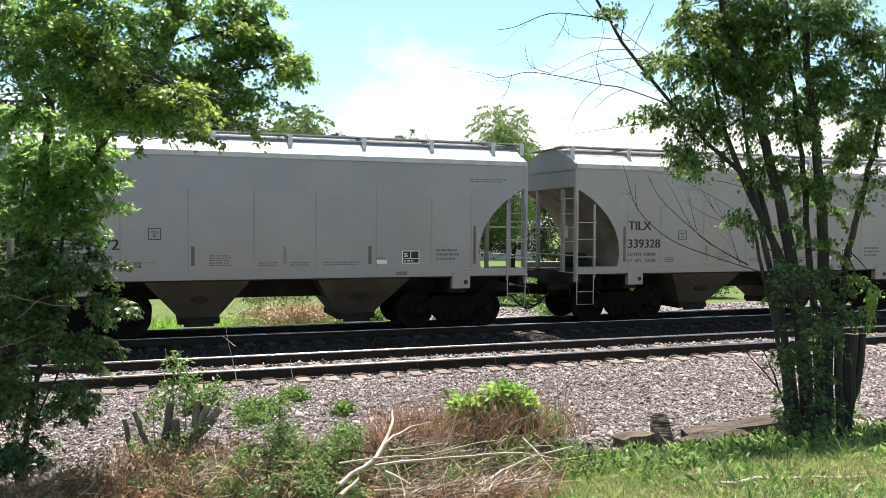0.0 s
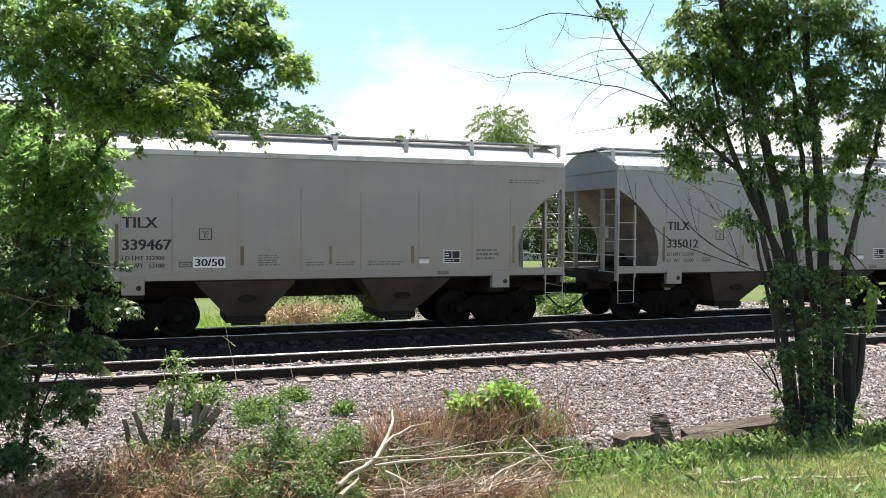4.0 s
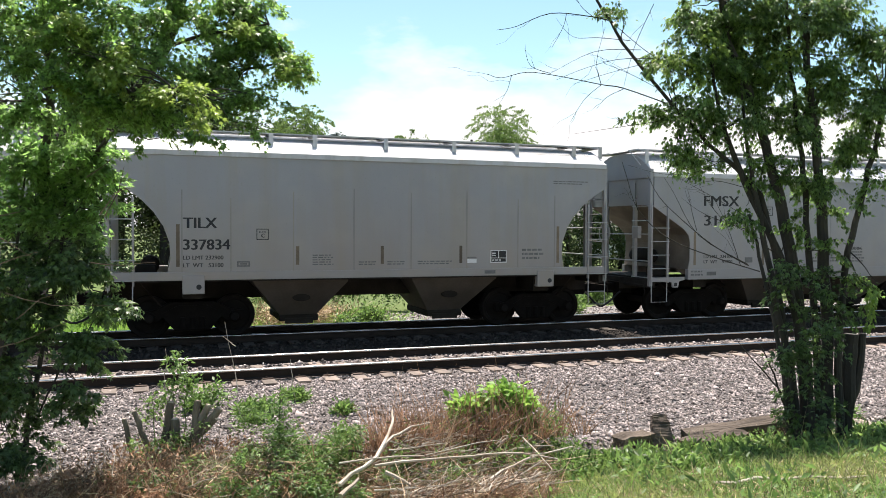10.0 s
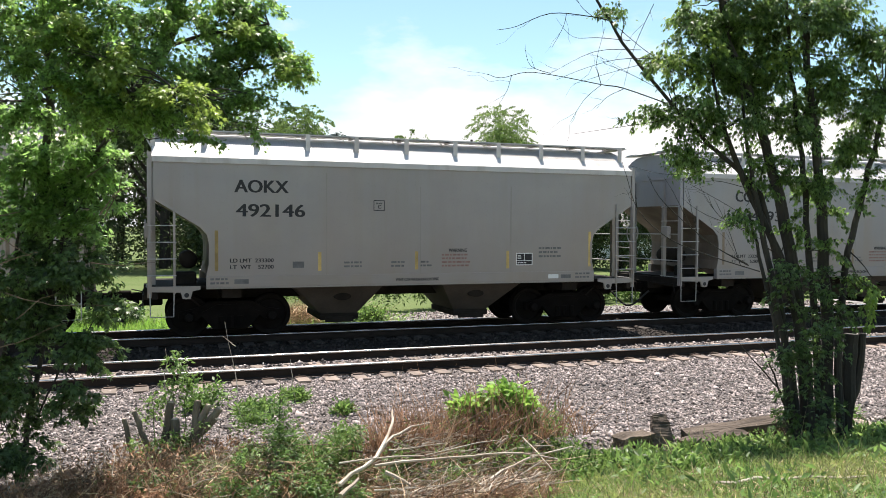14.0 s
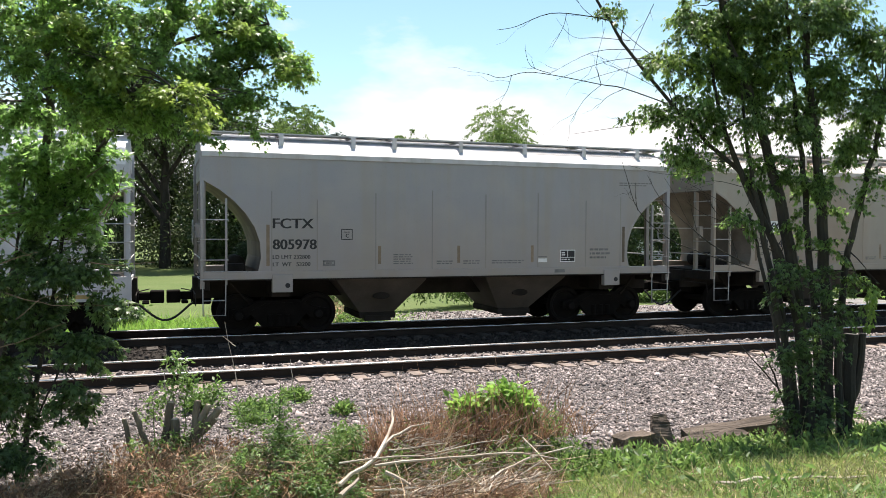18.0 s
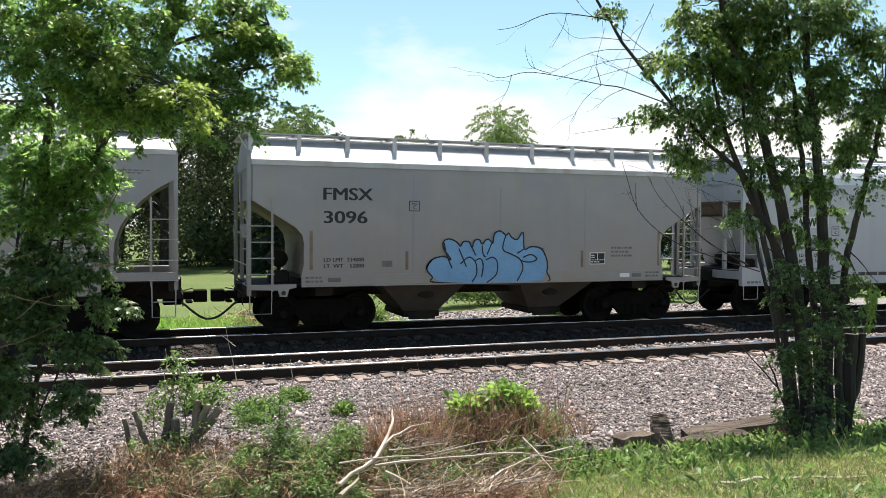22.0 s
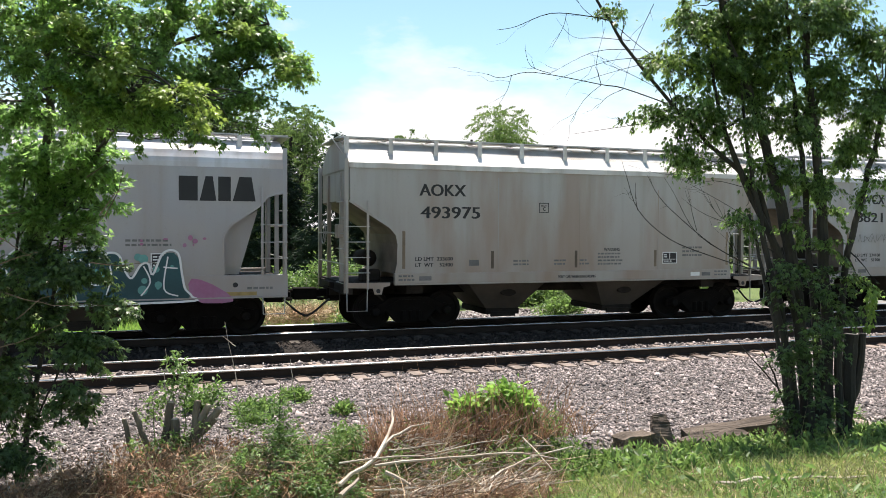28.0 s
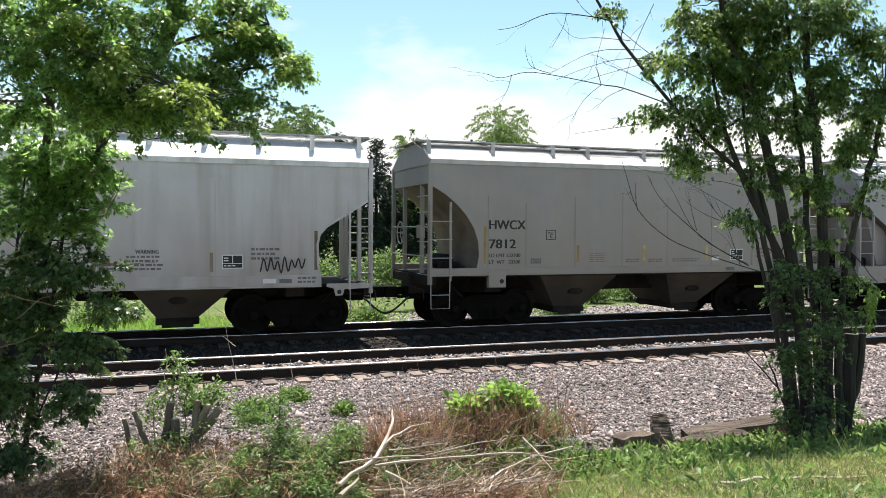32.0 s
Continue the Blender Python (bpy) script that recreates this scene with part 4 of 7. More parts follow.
MAPLE_LOW = [
    (0.86, 8.21, 3.4, 0.07, 0.18, 0.11, 2), (0.36, 8.28, 3.3, 0.07, 0.18, 0.1, 2), (0.65, 8.29, 3.54, 0.2, 0.18, 0.07, 2), (0.07, 8.28, 3.54, 0.33, 0.18, 0.1, 6), (-0.26, 8.19, 3.56, 0.43, 0.23, 0.21, 15),
    (-0.75, 8.05, 3.62, 0.31, 0.2, 0.18, 13), (-1.34, 8.38, 4.31, 0.36, 0.4, 0.36, 14), (-1.71, 8.6, 3.76, 0.37, 0.4, 0.58, 12), (-0.42, 8.29, 5.05, 1.06, 0.29, 0.27, 14), (-1.2, 8.32, 3.95, 0.26, 0.18, 0.16, 8),
    (-1.13, 8.5, 3.48, 0.3, 0.18, 0.13, 9), (-0.64, 8.43, 3.39, 0.27, 0.18, 0.11, 6)]
MAPLE_CROWN = MAPLE_TOP + MAPLE_LOW
MAPLE_TIPS = [
    (0.19, 7.71, 3.62, 0.24, 0.18, 0.13, 9), (-0.41, 7.94, 3.95, 0.23, 0.2, 0.18, 8), (-0.78, 7.97, 4.21, 0.23, 0.18, 0.15, 6), (1.21, 8.11, 4.06, 0.22, 0.18, 0.09, 4), (0.34, 7.87, 3.42, 0.11, 0.18, 0.05, 2),
    (0.72, 8.4, 4.46, 0.23, 0.18, 0.11, 4), (-0.84, 7.97, 3.66, 0.15, 0.18, 0.1, 3)]
stems_of(maple, MAPLE_STEMS, M_BARK)
cs = boughs("crown", MAPLE_CROWN, 90, 0.056, 0.75, M_LEAF, maple, 11, 0.30, 0.6, thick=0.055)
boughs("young_growth", MAPLE_TIPS, 80, 0.056, 0.75, M_YOUNG, maple, 15, 0.26, 0.5, thick=0.05, label="yellow-green young leaves at the shoot ends")
branches(maple, [s[0] for s in MAPLE_STEMS], cs, 150, 5, M_BARK, 0.009)

shrub = thing("shaded_shrub", "leafy shrub with a sunlit top growing under the leaning maple", "shrub", "trackside shrubs")
SHRUB_TOP = [
    (-1.33, 9.72, 3.12, 0.46, 0.31, 0.28, 40), (-0.84, 9.56, 3.29, 0.38, 0.2, 0.18, 22), (-0.64, 9.48, 2.94, 0.28, 0.23, 0.21, 20), (-1.31, 9.7, 2.6, 0.4, 0.31, 0.28, 36), (-0.79, 9.52, 2.51, 0.3, 0.23, 0.21, 20),
    (-1.88, 9.91, 2.94, 0.37, 0.4, 0.55, 22), (-0.47, 9.3, 2.69, 0.14, 0.18, 0.1, 4), (-0.98, 9.81, 2.89, 0.37, 0.34, 0.31, 22), (-1.47, 9.79, 3.58, 0.3, 0.18, 0.16, 14)]
SHRUB_LOW = [
    (-1.37, 9.49, 2.0, 0.45, 0.33, 0.3, 26), (-0.83, 9.31, 2.06, 0.45, 0.28, 0.25, 22), (-0.47, 9.06, 1.65, 0.22, 0.18, 0.16, 8), (-1.23, 9.43, 1.47, 0.48, 0.34, 0.31, 26), (-0.75, 9.15, 1.27, 0.34, 0.25, 0.22, 14),
    (-0.8, 9.05, 0.76, 0.21, 0.23, 0.26, 10), (-1.42, 9.37, 0.86, 0.26, 0.28, 0.41, 18), (-1.42, 9.14, 0.21, 0.3, 0.29, 0.26, 14), (-1.91, 9.66, 1.26, 0.3, 0.33, 0.89, 24)]
SHRUB_STEMS = [
    ([(-1.43, 9.56, -0.44), (-1.26, 9.57, 0.63), (-1.09, 9.57, 1.48), (-0.97, 9.59, 2.27), (-0.91, 9.63, 2.88), (-0.85, 9.66, 3.25)], 0.032, 0.008),
    ([(-1.66, 9.64, -0.44), (-1.6, 9.7, 0.63), (-1.49, 9.74, 1.47), (-1.43, 9.79, 2.27), (-1.35, 9.84, 3.07)], 0.032, 0.008),
    ([(-1.24, 9.4, 0.31), (-0.96, 9.32, 0.96), (-0.73, 9.25, 1.26), (-0.53, 9.19, 1.59)], 0.012, 0.005),
    ([(-1.26, 9.65, 1.47), (-1.08, 9.61, 2.27), (-0.79, 9.52, 2.63), (-0.64, 9.48, 2.94)], 0.014, 0.005)]
cs = boughs("sunlit_foliage", SHRUB_TOP, 30, 0.095, 0.5, M_SUNLEAF, shrub, 12, 0.28, 0.2, "broad leaves at the top, brightened for the sun")
cs = np.concatenate([cs, boughs("shaded_foliage", SHRUB_LOW, 62, 0.07, 0.75, M_DEEPSHADE, shrub, 16, 0.28, 0.5, "lower leaves darkened for the shade")])
stems_of(shrub, SHRUB_STEMS, M_BARK, "stem")
branches(shrub, [s[0] for s in SHRUB_STEMS], cs, 80, 6, M_BARK, 0.007)

MAPLE_TWIGS = [
    [(-1.4, 8.58, 2.07), (-1.24, 8.53, 2.13), (-1.07, 8.46, 2.18)],
    [(-1.36, 8.6, 1.79), (-1.16, 8.53, 1.72), (-0.92, 8.44, 1.67), (-0.35, 8.24, 1.67)],
    [(-1.42, 8.68, 2.52), (-1.18, 8.6, 2.58)],
    [(-0.61, 8.43, 2.08), (-0.35, 8.34, 2.05), (-0.02, 8.22, 2.08)],
    [(-0.52, 8.45, 2.54), (-0.38, 8.41, 2.75), (-0.2, 8.36, 2.81)],
    [(-0.48, 8.48, 2.52), (-0.35, 8.45, 2.78), (-0.3, 8.44, 3.01)],
    [(-1.45, 8.84, 1.24), (-1.16, 8.73, 1.34), (-0.84, 8.63, 1.49)],
    [(-1.31, 8.84, 1.51), (-1.07, 8.76, 1.72), (-0.89, 8.7, 1.77)],
    [(-1.46, 8.95, 2.31), (-1.31, 8.91, 2.21), (-1.15, 8.84, 2.11)],
    [(-0.66, 8.73, 2.91), (-0.48, 8.68, 3.04), (-0.39, 8.64, 3.13)]]
for pts in MAPLE_TWIGS:
    fine = []
    for a, b in zip(pts, pts[1:]):
        fine += bent(a, b, 4, 0.025)[:-1]
    part("dead_twig", tube(bmesh.new(), fine + [Vector(pts[-1])], 0.007, 5, 0.002), M_TWIG, shrub, "bare dry twig")

clump = thing("multi_stem_tree", "clump of slender dark trunks with loose green crown", "tree", "trackside trees")
CLUMP_TRUNKS = [
    ([(7.51, 7.77, -0.4), (7.45, 7.83, 1.07), (7.33, 7.9, 2.11), (7.2, 7.97, 2.85), (7.11, 8.01, 3.17), (6.99, 8.07, 3.71), (6.82, 8.14, 4.23), (6.6, 8.23, 4.75), (6.54, 8.27, 5.23), (6.5, 8.3, 5.78)], 0.085, 0.028),
    ([(7.7, 7.7, -0.4), (7.75, 7.72, 1.07), (7.71, 7.77, 2.18), (7.68, 7.8, 2.85), (7.64, 7.82, 3.24), (7.6, 7.85, 3.78), (7.52, 7.9, 4.58), (7.52, 7.92, 5.23), (7.5, 7.94, 5.78)], 0.08, 0.028),
    ([(7.53, 7.71, -0.39), (7.48, 7.76, 0.8), (7.17, 7.91, 2.11), (6.83, 8.05, 2.85), (6.68, 8.11, 3.23), (6.53, 8.17, 3.65), (6.42, 8.23, 4.18), (6.34, 8.27, 4.8)], 0.06, 0.014)]
CLUMP_STEMS = CLUMP_TRUNKS + [
    ([(7.31, 7.84, -0.4), (7.26, 7.9, 1.07), (7.14, 7.97, 2.18), (6.98, 8.04, 2.85), (6.71, 8.15, 3.17), (6.38, 8.27, 3.46), (6.0, 8.42, 3.91), (5.39, 8.66, 4.71), (5.1, 8.78, 5.23), (4.94, 8.84, 5.64)], 0.042, 0.013),
    ([(7.82, 7.55, -0.38), (7.8, 7.6, 1.08), (7.91, 7.59, 2.18), (8.08, 7.55, 2.84), (8.24, 7.51, 3.48), (8.33, 7.49, 4.09), (8.41, 7.48, 4.79)], 0.05, 0.018),
    ([(7.68, 7.76, -0.42), (7.66, 7.81, 1.06), (7.57, 7.87, 2.17), (7.54, 7.9, 2.94), (7.45, 7.96, 3.71), (7.36, 8.01, 4.54), (7.33, 8.04, 5.24)], 0.05, 0.018),
    ([(7.94, 7.62, -0.4), (7.98, 7.63, 0.67), (8.03, 7.63, 1.15)], 0.10, 0.085)]
CLUMP_SHOOTS = [
    ([(7.37, 7.71, -0.38), (7.25, 7.79, 0.8), (6.95, 7.93, 2.25), (6.82, 8.0, 3.04), (6.74, 8.04, 3.61), (6.69, 8.08, 4.24)], 0.05, 0.012),
    ([(8.0, 7.6, 0.3), (8.08, 7.59, 0.47), (8.15, 7.58, 1.16)], 0.05, 0.045),
    ([(7.4, 7.64, -0.4), (7.08, 7.74, 0.77), (6.86, 7.85, 1.93), (6.71, 7.92, 2.61)], 0.035, 0.015),
    ([(7.25, 7.59, -0.35), (6.98, 7.66, 0.52), (6.69, 7.77, 0.86), (6.49, 7.85, 1.12)], 0.013, 0.005),
    ([(7.27, 7.58, -0.35), (6.91, 7.69, 0.72), (6.76, 7.76, 1.06)], 0.015, 0.006)]
CLUMP_TOP = [
    (6.25, 8.36, 4.98, 0.38, 0.34, 0.31, 32), (6.84, 8.26, 5.08, 0.42, 0.35, 0.32, 40), (7.43, 8.05, 5.01, 0.49, 0.42, 0.39, 42), (7.95, 7.76, 4.98, 0.42, 0.42, 0.38, 32), (8.25, 7.54, 4.72, 0.25, 0.27, 0.38, 18),
    (5.92, 8.36, 4.48, 0.34, 0.18, 0.15, 12), (6.5, 8.26, 4.43, 0.42, 0.35, 0.32, 34), (7.16, 8.13, 4.38, 0.42, 0.42, 0.39, 38), (5.71, 8.42, 3.86, 0.23, 0.18, 0.15, 6), (6.14, 8.26, 3.86, 0.38, 0.3, 0.27, 22),
    (6.69, 8.17, 3.8, 0.35, 0.35, 0.32, 24), (6.97, 8.53, 4.83, 0.51, 0.4, 0.36, 24), (7.11, 8.18, 5.67, 1.54, 0.46, 0.42, 60)]
CLUMP_MID = [
    (5.85, 8.25, 3.39, 0.16, 0.18, 0.16, 6), (6.23, 8.22, 3.31, 0.25, 0.18, 0.12, 7), (7.39, 8.03, 3.75, 0.35, 0.39, 0.39, 28), (7.81, 7.79, 4.26, 0.28, 0.31, 0.38, 30), (8.18, 7.54, 4.0, 0.25, 0.27, 0.34, 24),
    (7.47, 7.88, 3.11, 0.29, 0.27, 0.25, 16), (8.0, 7.7, 3.46, 0.22, 0.24, 0.25, 14), (6.88, 7.98, 3.17, 0.18, 0.2, 0.25, 6), (7.86, 7.73, 2.83, 0.25, 0.27, 0.25, 5), (8.12, 7.43, 2.93, 0.2, 0.22, 0.37, 5),
    (6.61, 7.96, 2.59, 0.16, 0.18, 0.12, 4)]
CLUMP_LOW = [
    (5.25, 8.61, 5.06, 0.12, 0.18, 0.1, 3), (8.7, 7.37, 4.17, 0.34, 0.38, 0.89, 14), (7.91, 7.26, 1.79, 0.2, 0.22, 0.27, 4), (7.19, 7.75, 2.59, 0.18, 0.19, 0.2, 3), (7.56, 7.51, 2.25, 0.24, 0.27, 0.27, 3)]
CLUMP_CROWN = CLUMP_TOP + CLUMP_MID + CLUMP_LOW
CLUMP_TIPS = [
    (5.74, 8.1, 4.45, 0.33, 0.18, 0.12, 4), (7.07, 7.74, 4.5, 0.2, 0.18, 0.12, 3), (6.12, 8.08, 4.77, 0.2, 0.18, 0.13, 3), (7.63, 7.5, 3.12, 0.13, 0.18, 0.13, 2), (7.69, 7.02, 1.65, 0.1, 0.18, 0.09, 2)]
IVY = [
    (7.03, 7.57, 1.79, 0.24, 0.26, 0.4, 16), (7.2, 7.39, 1.13, 0.3, 0.33, 0.46, 26), (7.06, 7.31, 0.37, 0.33, 0.36, 0.33, 18), (7.53, 7.39, 1.65, 0.2, 0.22, 0.47, 14), (6.95, 7.47, 0.87, 0.2, 0.22, 0.4, 10)]
stems_of(clump, CLUMP_STEMS + CLUMP_SHOOTS, M_BARK)
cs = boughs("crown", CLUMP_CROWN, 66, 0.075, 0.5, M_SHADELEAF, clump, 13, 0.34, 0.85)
boughs("young_growth", CLUMP_TIPS, 40, 0.075, 0.5, M_YOUNG, clump, 17, 0.3, 0.6, "yellow-green young leaves at the shoot ends")
branches(clump, [s[0] for s in CLUMP_STEMS[:6]], cs, 130, 7, M_BARK, 0.009)
boughs("ivy", IVY, 20, 0.07, 0.7, M_DEEPSHADE, clump, 14, 0.22, 0.5, "climbing leaves on the trunks")
# bare twigs arch out of the stems in a fan: (along, up) from the middle of the tree
DEAD_HIGH = [
    [(-1.43, 1.73), (-2.04, 1.93), (-2.3, 1.98), (-2.79, 2.09), (-3.19, 2.13), (-3.5, 2.06), (-3.67, 2.09)], [(-2.23, 2.74), (-2.45, 2.81), (-2.92, 2.83), (-3.33, 2.68), (-3.57, 2.62)], [(-2.73, 2.82), (-2.77, 2.66), (-2.9, 2.42)],
    [(-3.38, 2.09), (-3.43, 1.91), (-3.53, 1.74)], [(-2.92, 2.11), (-3.16, 2.19), (-3.23, 2.4)], [(-2.3, 1.98), (-2.51, 1.8), (-2.68, 1.52)],
    [(-2.3, 1.98), (-2.37, 2.25), (-2.26, 2.67)], [(-2.04, 1.93), (-2.24, 1.83), (-2.36, 1.69)], [(-1.98, 2.49), (-2.35, 2.54), (-2.65, 2.55), (-2.85, 2.79)],
    [(-1.83, 2.4), (-2.38, 2.38), (-2.92, 2.11)], [(-1.7, 2.28), (-2.11, 2.28), (-2.51, 2.17), (-2.85, 2.03)], [(-1.7, 2.25), (-2.11, 2.14), (-2.65, 1.98)]]
DEAD_MID = [
    [(-1.67, 1.96), (-1.97, 2.1), (-2.31, 2.24)], [(-2.17, 2.69), (-1.77, 2.38), (-1.36, 2.13), (-1.12, 2.07)], [(-1.7, 2.93), (-1.9, 2.45), (-2.04, 1.93)],
    [(-1.63, 1.54), (-2.11, 1.47), (-2.65, 1.39)], [(-2.41, 2.79), (-2.55, 2.91), (-2.65, 3.05)], [(-0.75, 1.13), (-1.16, 0.94), (-1.56, 0.92), (-1.97, 1.03)],
    [(-0.54, 0.75), (-0.95, 0.84), (-1.26, 0.74)], [(-0.61, -0.18), (-0.78, 0.28), (-0.94, 0.62)]]
DEAD_LOW = [
    [(-0.37, -0.25), (-0.95, -0.07), (-1.48, 0.14), (-1.85, 0.48), (-2.0, 0.89), (-2.05, 1.06)], [(-0.51, -0.18), (-0.95, 0.07), (-1.36, 0.41), (-1.6, 0.65), (-1.73, 0.9)], [(-0.54, -0.16), (-1.09, 0.18), (-1.43, 0.69), (-1.55, 0.88)],
    [(-0.44, 0.22), (-1.02, 0.43), (-1.33, 0.63)], [(-0.48, 0.35), (-0.88, 0.6), (-1.43, 0.9)], [(-0.37, 0.14), (-0.85, 0.41), (-1.02, 0.69)],
    [(-1.85, 0.48), (-1.89, 0.65), (-1.88, 0.81)], [(-1.16, 0.24), (-1.19, 0.45), (-1.24, 0.65)]]
FAN_AT, FAN_ALONG, FAN_DEEP = Vector((7.19, 7.74, 2.17)), Vector((0.9426, -0.3341, 0)), Vector((0.3341, 0.9426, 0))
TWIG_RND = random.Random(77)


def arched(pts, r):
    """A smooth bare twig through (along, up), wandering a little in depth."""
    P = [FAN_AT + FAN_ALONG * a + Vector((0, 0, h)) + FAN_DEEP * TWIG_RND.gauss(0, 0.04) for a, h in pts]
    fine = []
    for i in range(len(P) - 1):
        a, b, c, d = P[max(0, i - 1)], P[i], P[i + 1], P[min(len(P) - 1, i + 2)]
        for q in range(4):
            t = q / 4
            fine.append(0.5 * (2 * b + (c - a) * t + (2 * a - 5 * b + 4 * c - d) * t * t + (3 * b - a - 3 * c + d) * t ** 3))
    fine.append(P[-1])
    part("dead_twig", tube(bmesh.new(), fine, r, 5, r * 0.35), M_BARK, clump, "bare dry twig")
    return fine


for pts in DEAD_HIGH + DEAD_MID + DEAD_LOW:
    fine = arched(pts, 0.0075 if len(pts) > 4 else 0.0045)
    for q in range(2):     # fine side shoots
        p = fine[TWIG_RND.randrange(1, len(fine) - 1)]
        d = (fine[-1] - fine[0]).normalized() + Vector((TWIG_RND.gauss(-0.1, 0.4), TWIG_RND.gauss(0, 0.3), TWIG_RND.gauss(0.1, 0.6)))
        part("dead_twig", tube(bmesh.new(), bent(p, p + d * TWIG_RND.uniform(0.12, 0.4), 4, 0.08, TWIG_RND), 0.0022, 4, 0.0008), M_BARK, clump, "bare dry twig")

# ---- beyond the tracks ----


def broadleaf(x, y, h, w, seed, label, leaf=0.3, clumps=420, material=None, low=0.25):
    z = ground_z(x, y)
    t = thing("broadleaf_tree", label, "tree", "trees beyond the lawn", at=pose(x, y, z))
    rnd = random.Random(seed)
    els = []
    for i in range(12):
        a, q = rnd.uniform(0, math.tau), rnd.uniform(low, 0.85)
        rr = w * (1 - abs(q - 0.5) * 0.8) * 0.36
        els.append((math.cos(a) * rr, math.sin(a) * rr, h * q + 0.06 * h, w * rnd.uniform(0.2, 0.32), w * 0.28, h * rnd.uniform(0.12, 0.18)))
    stems = [([(0, 0, -0.2), (0.1, 0, h * 0.3), (0.0, 0.1, h * 0.65), (0.1, 0, h * 0.85)], h * 0.028, h * 0.008)]
    for i in range(5):
        a = rnd.uniform(0, math.tau)
        stems.append(([(0.05, 0, h * (0.2 + 0.07 * i)), (math.cos(a) * w * 0.2, math.sin(a) * w * 0.2, h * (0.4 + 0.07 * i)), (math.cos(a) * w * 0.33, math.sin(a) * w * 0.33, h * (0.5 + 0.08 * i))], h * 0.012, h * 0.003))
    stems_of(t, stems, M_BARK)
    if material:     # upright feathery sprays
        boughs("crown", [(*e, max(14, clumps // 14)) for e in els], 46, leaf * 0.8, 0.42, material, t, seed, w * 0.13, -0.8, thick=w * 0.018)
    else:
        leafy("crown", els, clumps, 20, w * 0.055, leaf, leaf * 0.5, M_FARLEAF, t, seed, 0.3)
    return t


def spruce(x, y, h, w, seed):
    z = ground_z(x, y)
    t = thing("spruce_tree", "tall dark blue-green spruce beyond the lawn", "tree", "trees beyond the lawn", at=pose(x, y, z))
    stems_of(t, [([(0, 0, -0.2), (0, 0, h * 0.5), (0, 0, h * 0.98)], h * 0.02, 0.02)], M_BARK)
    rng = np.random.default_rng(seed)
    P, D = [], []
    for i in range(210):
        q = (i + rng.random()) / 210
        zz, rr, a = h * (0.06 + 0.92 * q), w * 0.5 * (1 - q) ** 0.8 * rng.uniform(0.75, 1.1), rng.uniform(0, math.tau)
        k = max(14, int(150 * (1 - q)))
        s = np.sqrt(rng.random(k)) * rr
        P.append(np.stack([np.cos(a) * s + rng.normal(size=k) * 0.12, np.sin(a) * s + rng.normal(size=k) * 0.12, zz - s * 0.3 + rng.normal(size=k) * 0.08], 1))
        D.append(np.stack([np.cos(a) + rng.normal(size=k) * 0.5, np.sin(a) + rng.normal(size=k) * 0.5, rng.normal(size=k) * 0.4 - 0.35], 1))
    P, D = np.concatenate(P), np.concatenate(D)
    ob = new("crown", leaf_mesh("crown", P, D, 0.34, 0.075, M_SPRUCE, rng))
    ob.parent = t
    return t


DARK = "large backlit shade tree beyond the lawn"
for x, y, h, w, s in ((-6, 62, 19.5, 13, 1), (0.5, 62, 15.5, 11, 2), (6.5, 66, 12, 9, 3), (9.5, 72, 13.5, 8, 4), (-14, 60, 14, 11, 5), (-24, 66, 15, 12, 6), (3.5, 74, 13, 10, 7), (-3, 74, 14, 11, 8), (-10, 72, 15, 11, 9)):
    broadleaf(x, y, h, w, s, DARK, 0.36, 620, None, 0.03)
for x, y, h, w, s in ((10.4, 49, 9.0, 6.6, 21), (13.2, 50, 8.8, 6.6, 22), (7.6, 54, 8.8, 6.2, 23), (15.8, 52, 7.8, 5.6, 24)):
    spruce(x, y, h, w, s)
broadleaf(20.0, 51, 10.6, 9.0, 31, "light-green feathery tree rising above the train", 0.21, 1700, M_PALELEAF)
broadleaf(8.8, 57, 11.2, 6.0, 61, DARK, 0.24, 900, M_PALELEAF)
broadleaf(17.4, 52, 9.4, 5.6, 32, "light-green young tree beside a taller one", 0.2, 420, M_PALELEAF)
for x, y, h, w, s in ((25.5, 56, 6.5, 6, 51), (29, 54, 6.8, 6.5, 52), (33, 53, 6.2, 6, 53), (37, 52, 6.6, 6, 54), (16.5, 57, 6.0, 5, 55), (42, 51, 6.5, 6, 56)):
    broadleaf(x, y, h, w, s, "round green tree at the end of the lawn", 0.28, 330, None, 0.03)
for x, y, h, w, s in ((30, 78, 9, 8, 41), (40, 80, 8, 9, 42), (52, 78, 9, 9, 43), (62, 76, 8.5, 9, 44)):
    broadleaf(x, y, h, w, s, "green tree near the houses", 0.34, 260)


# ---- near ground: brush, weeds, grass, timbers ----


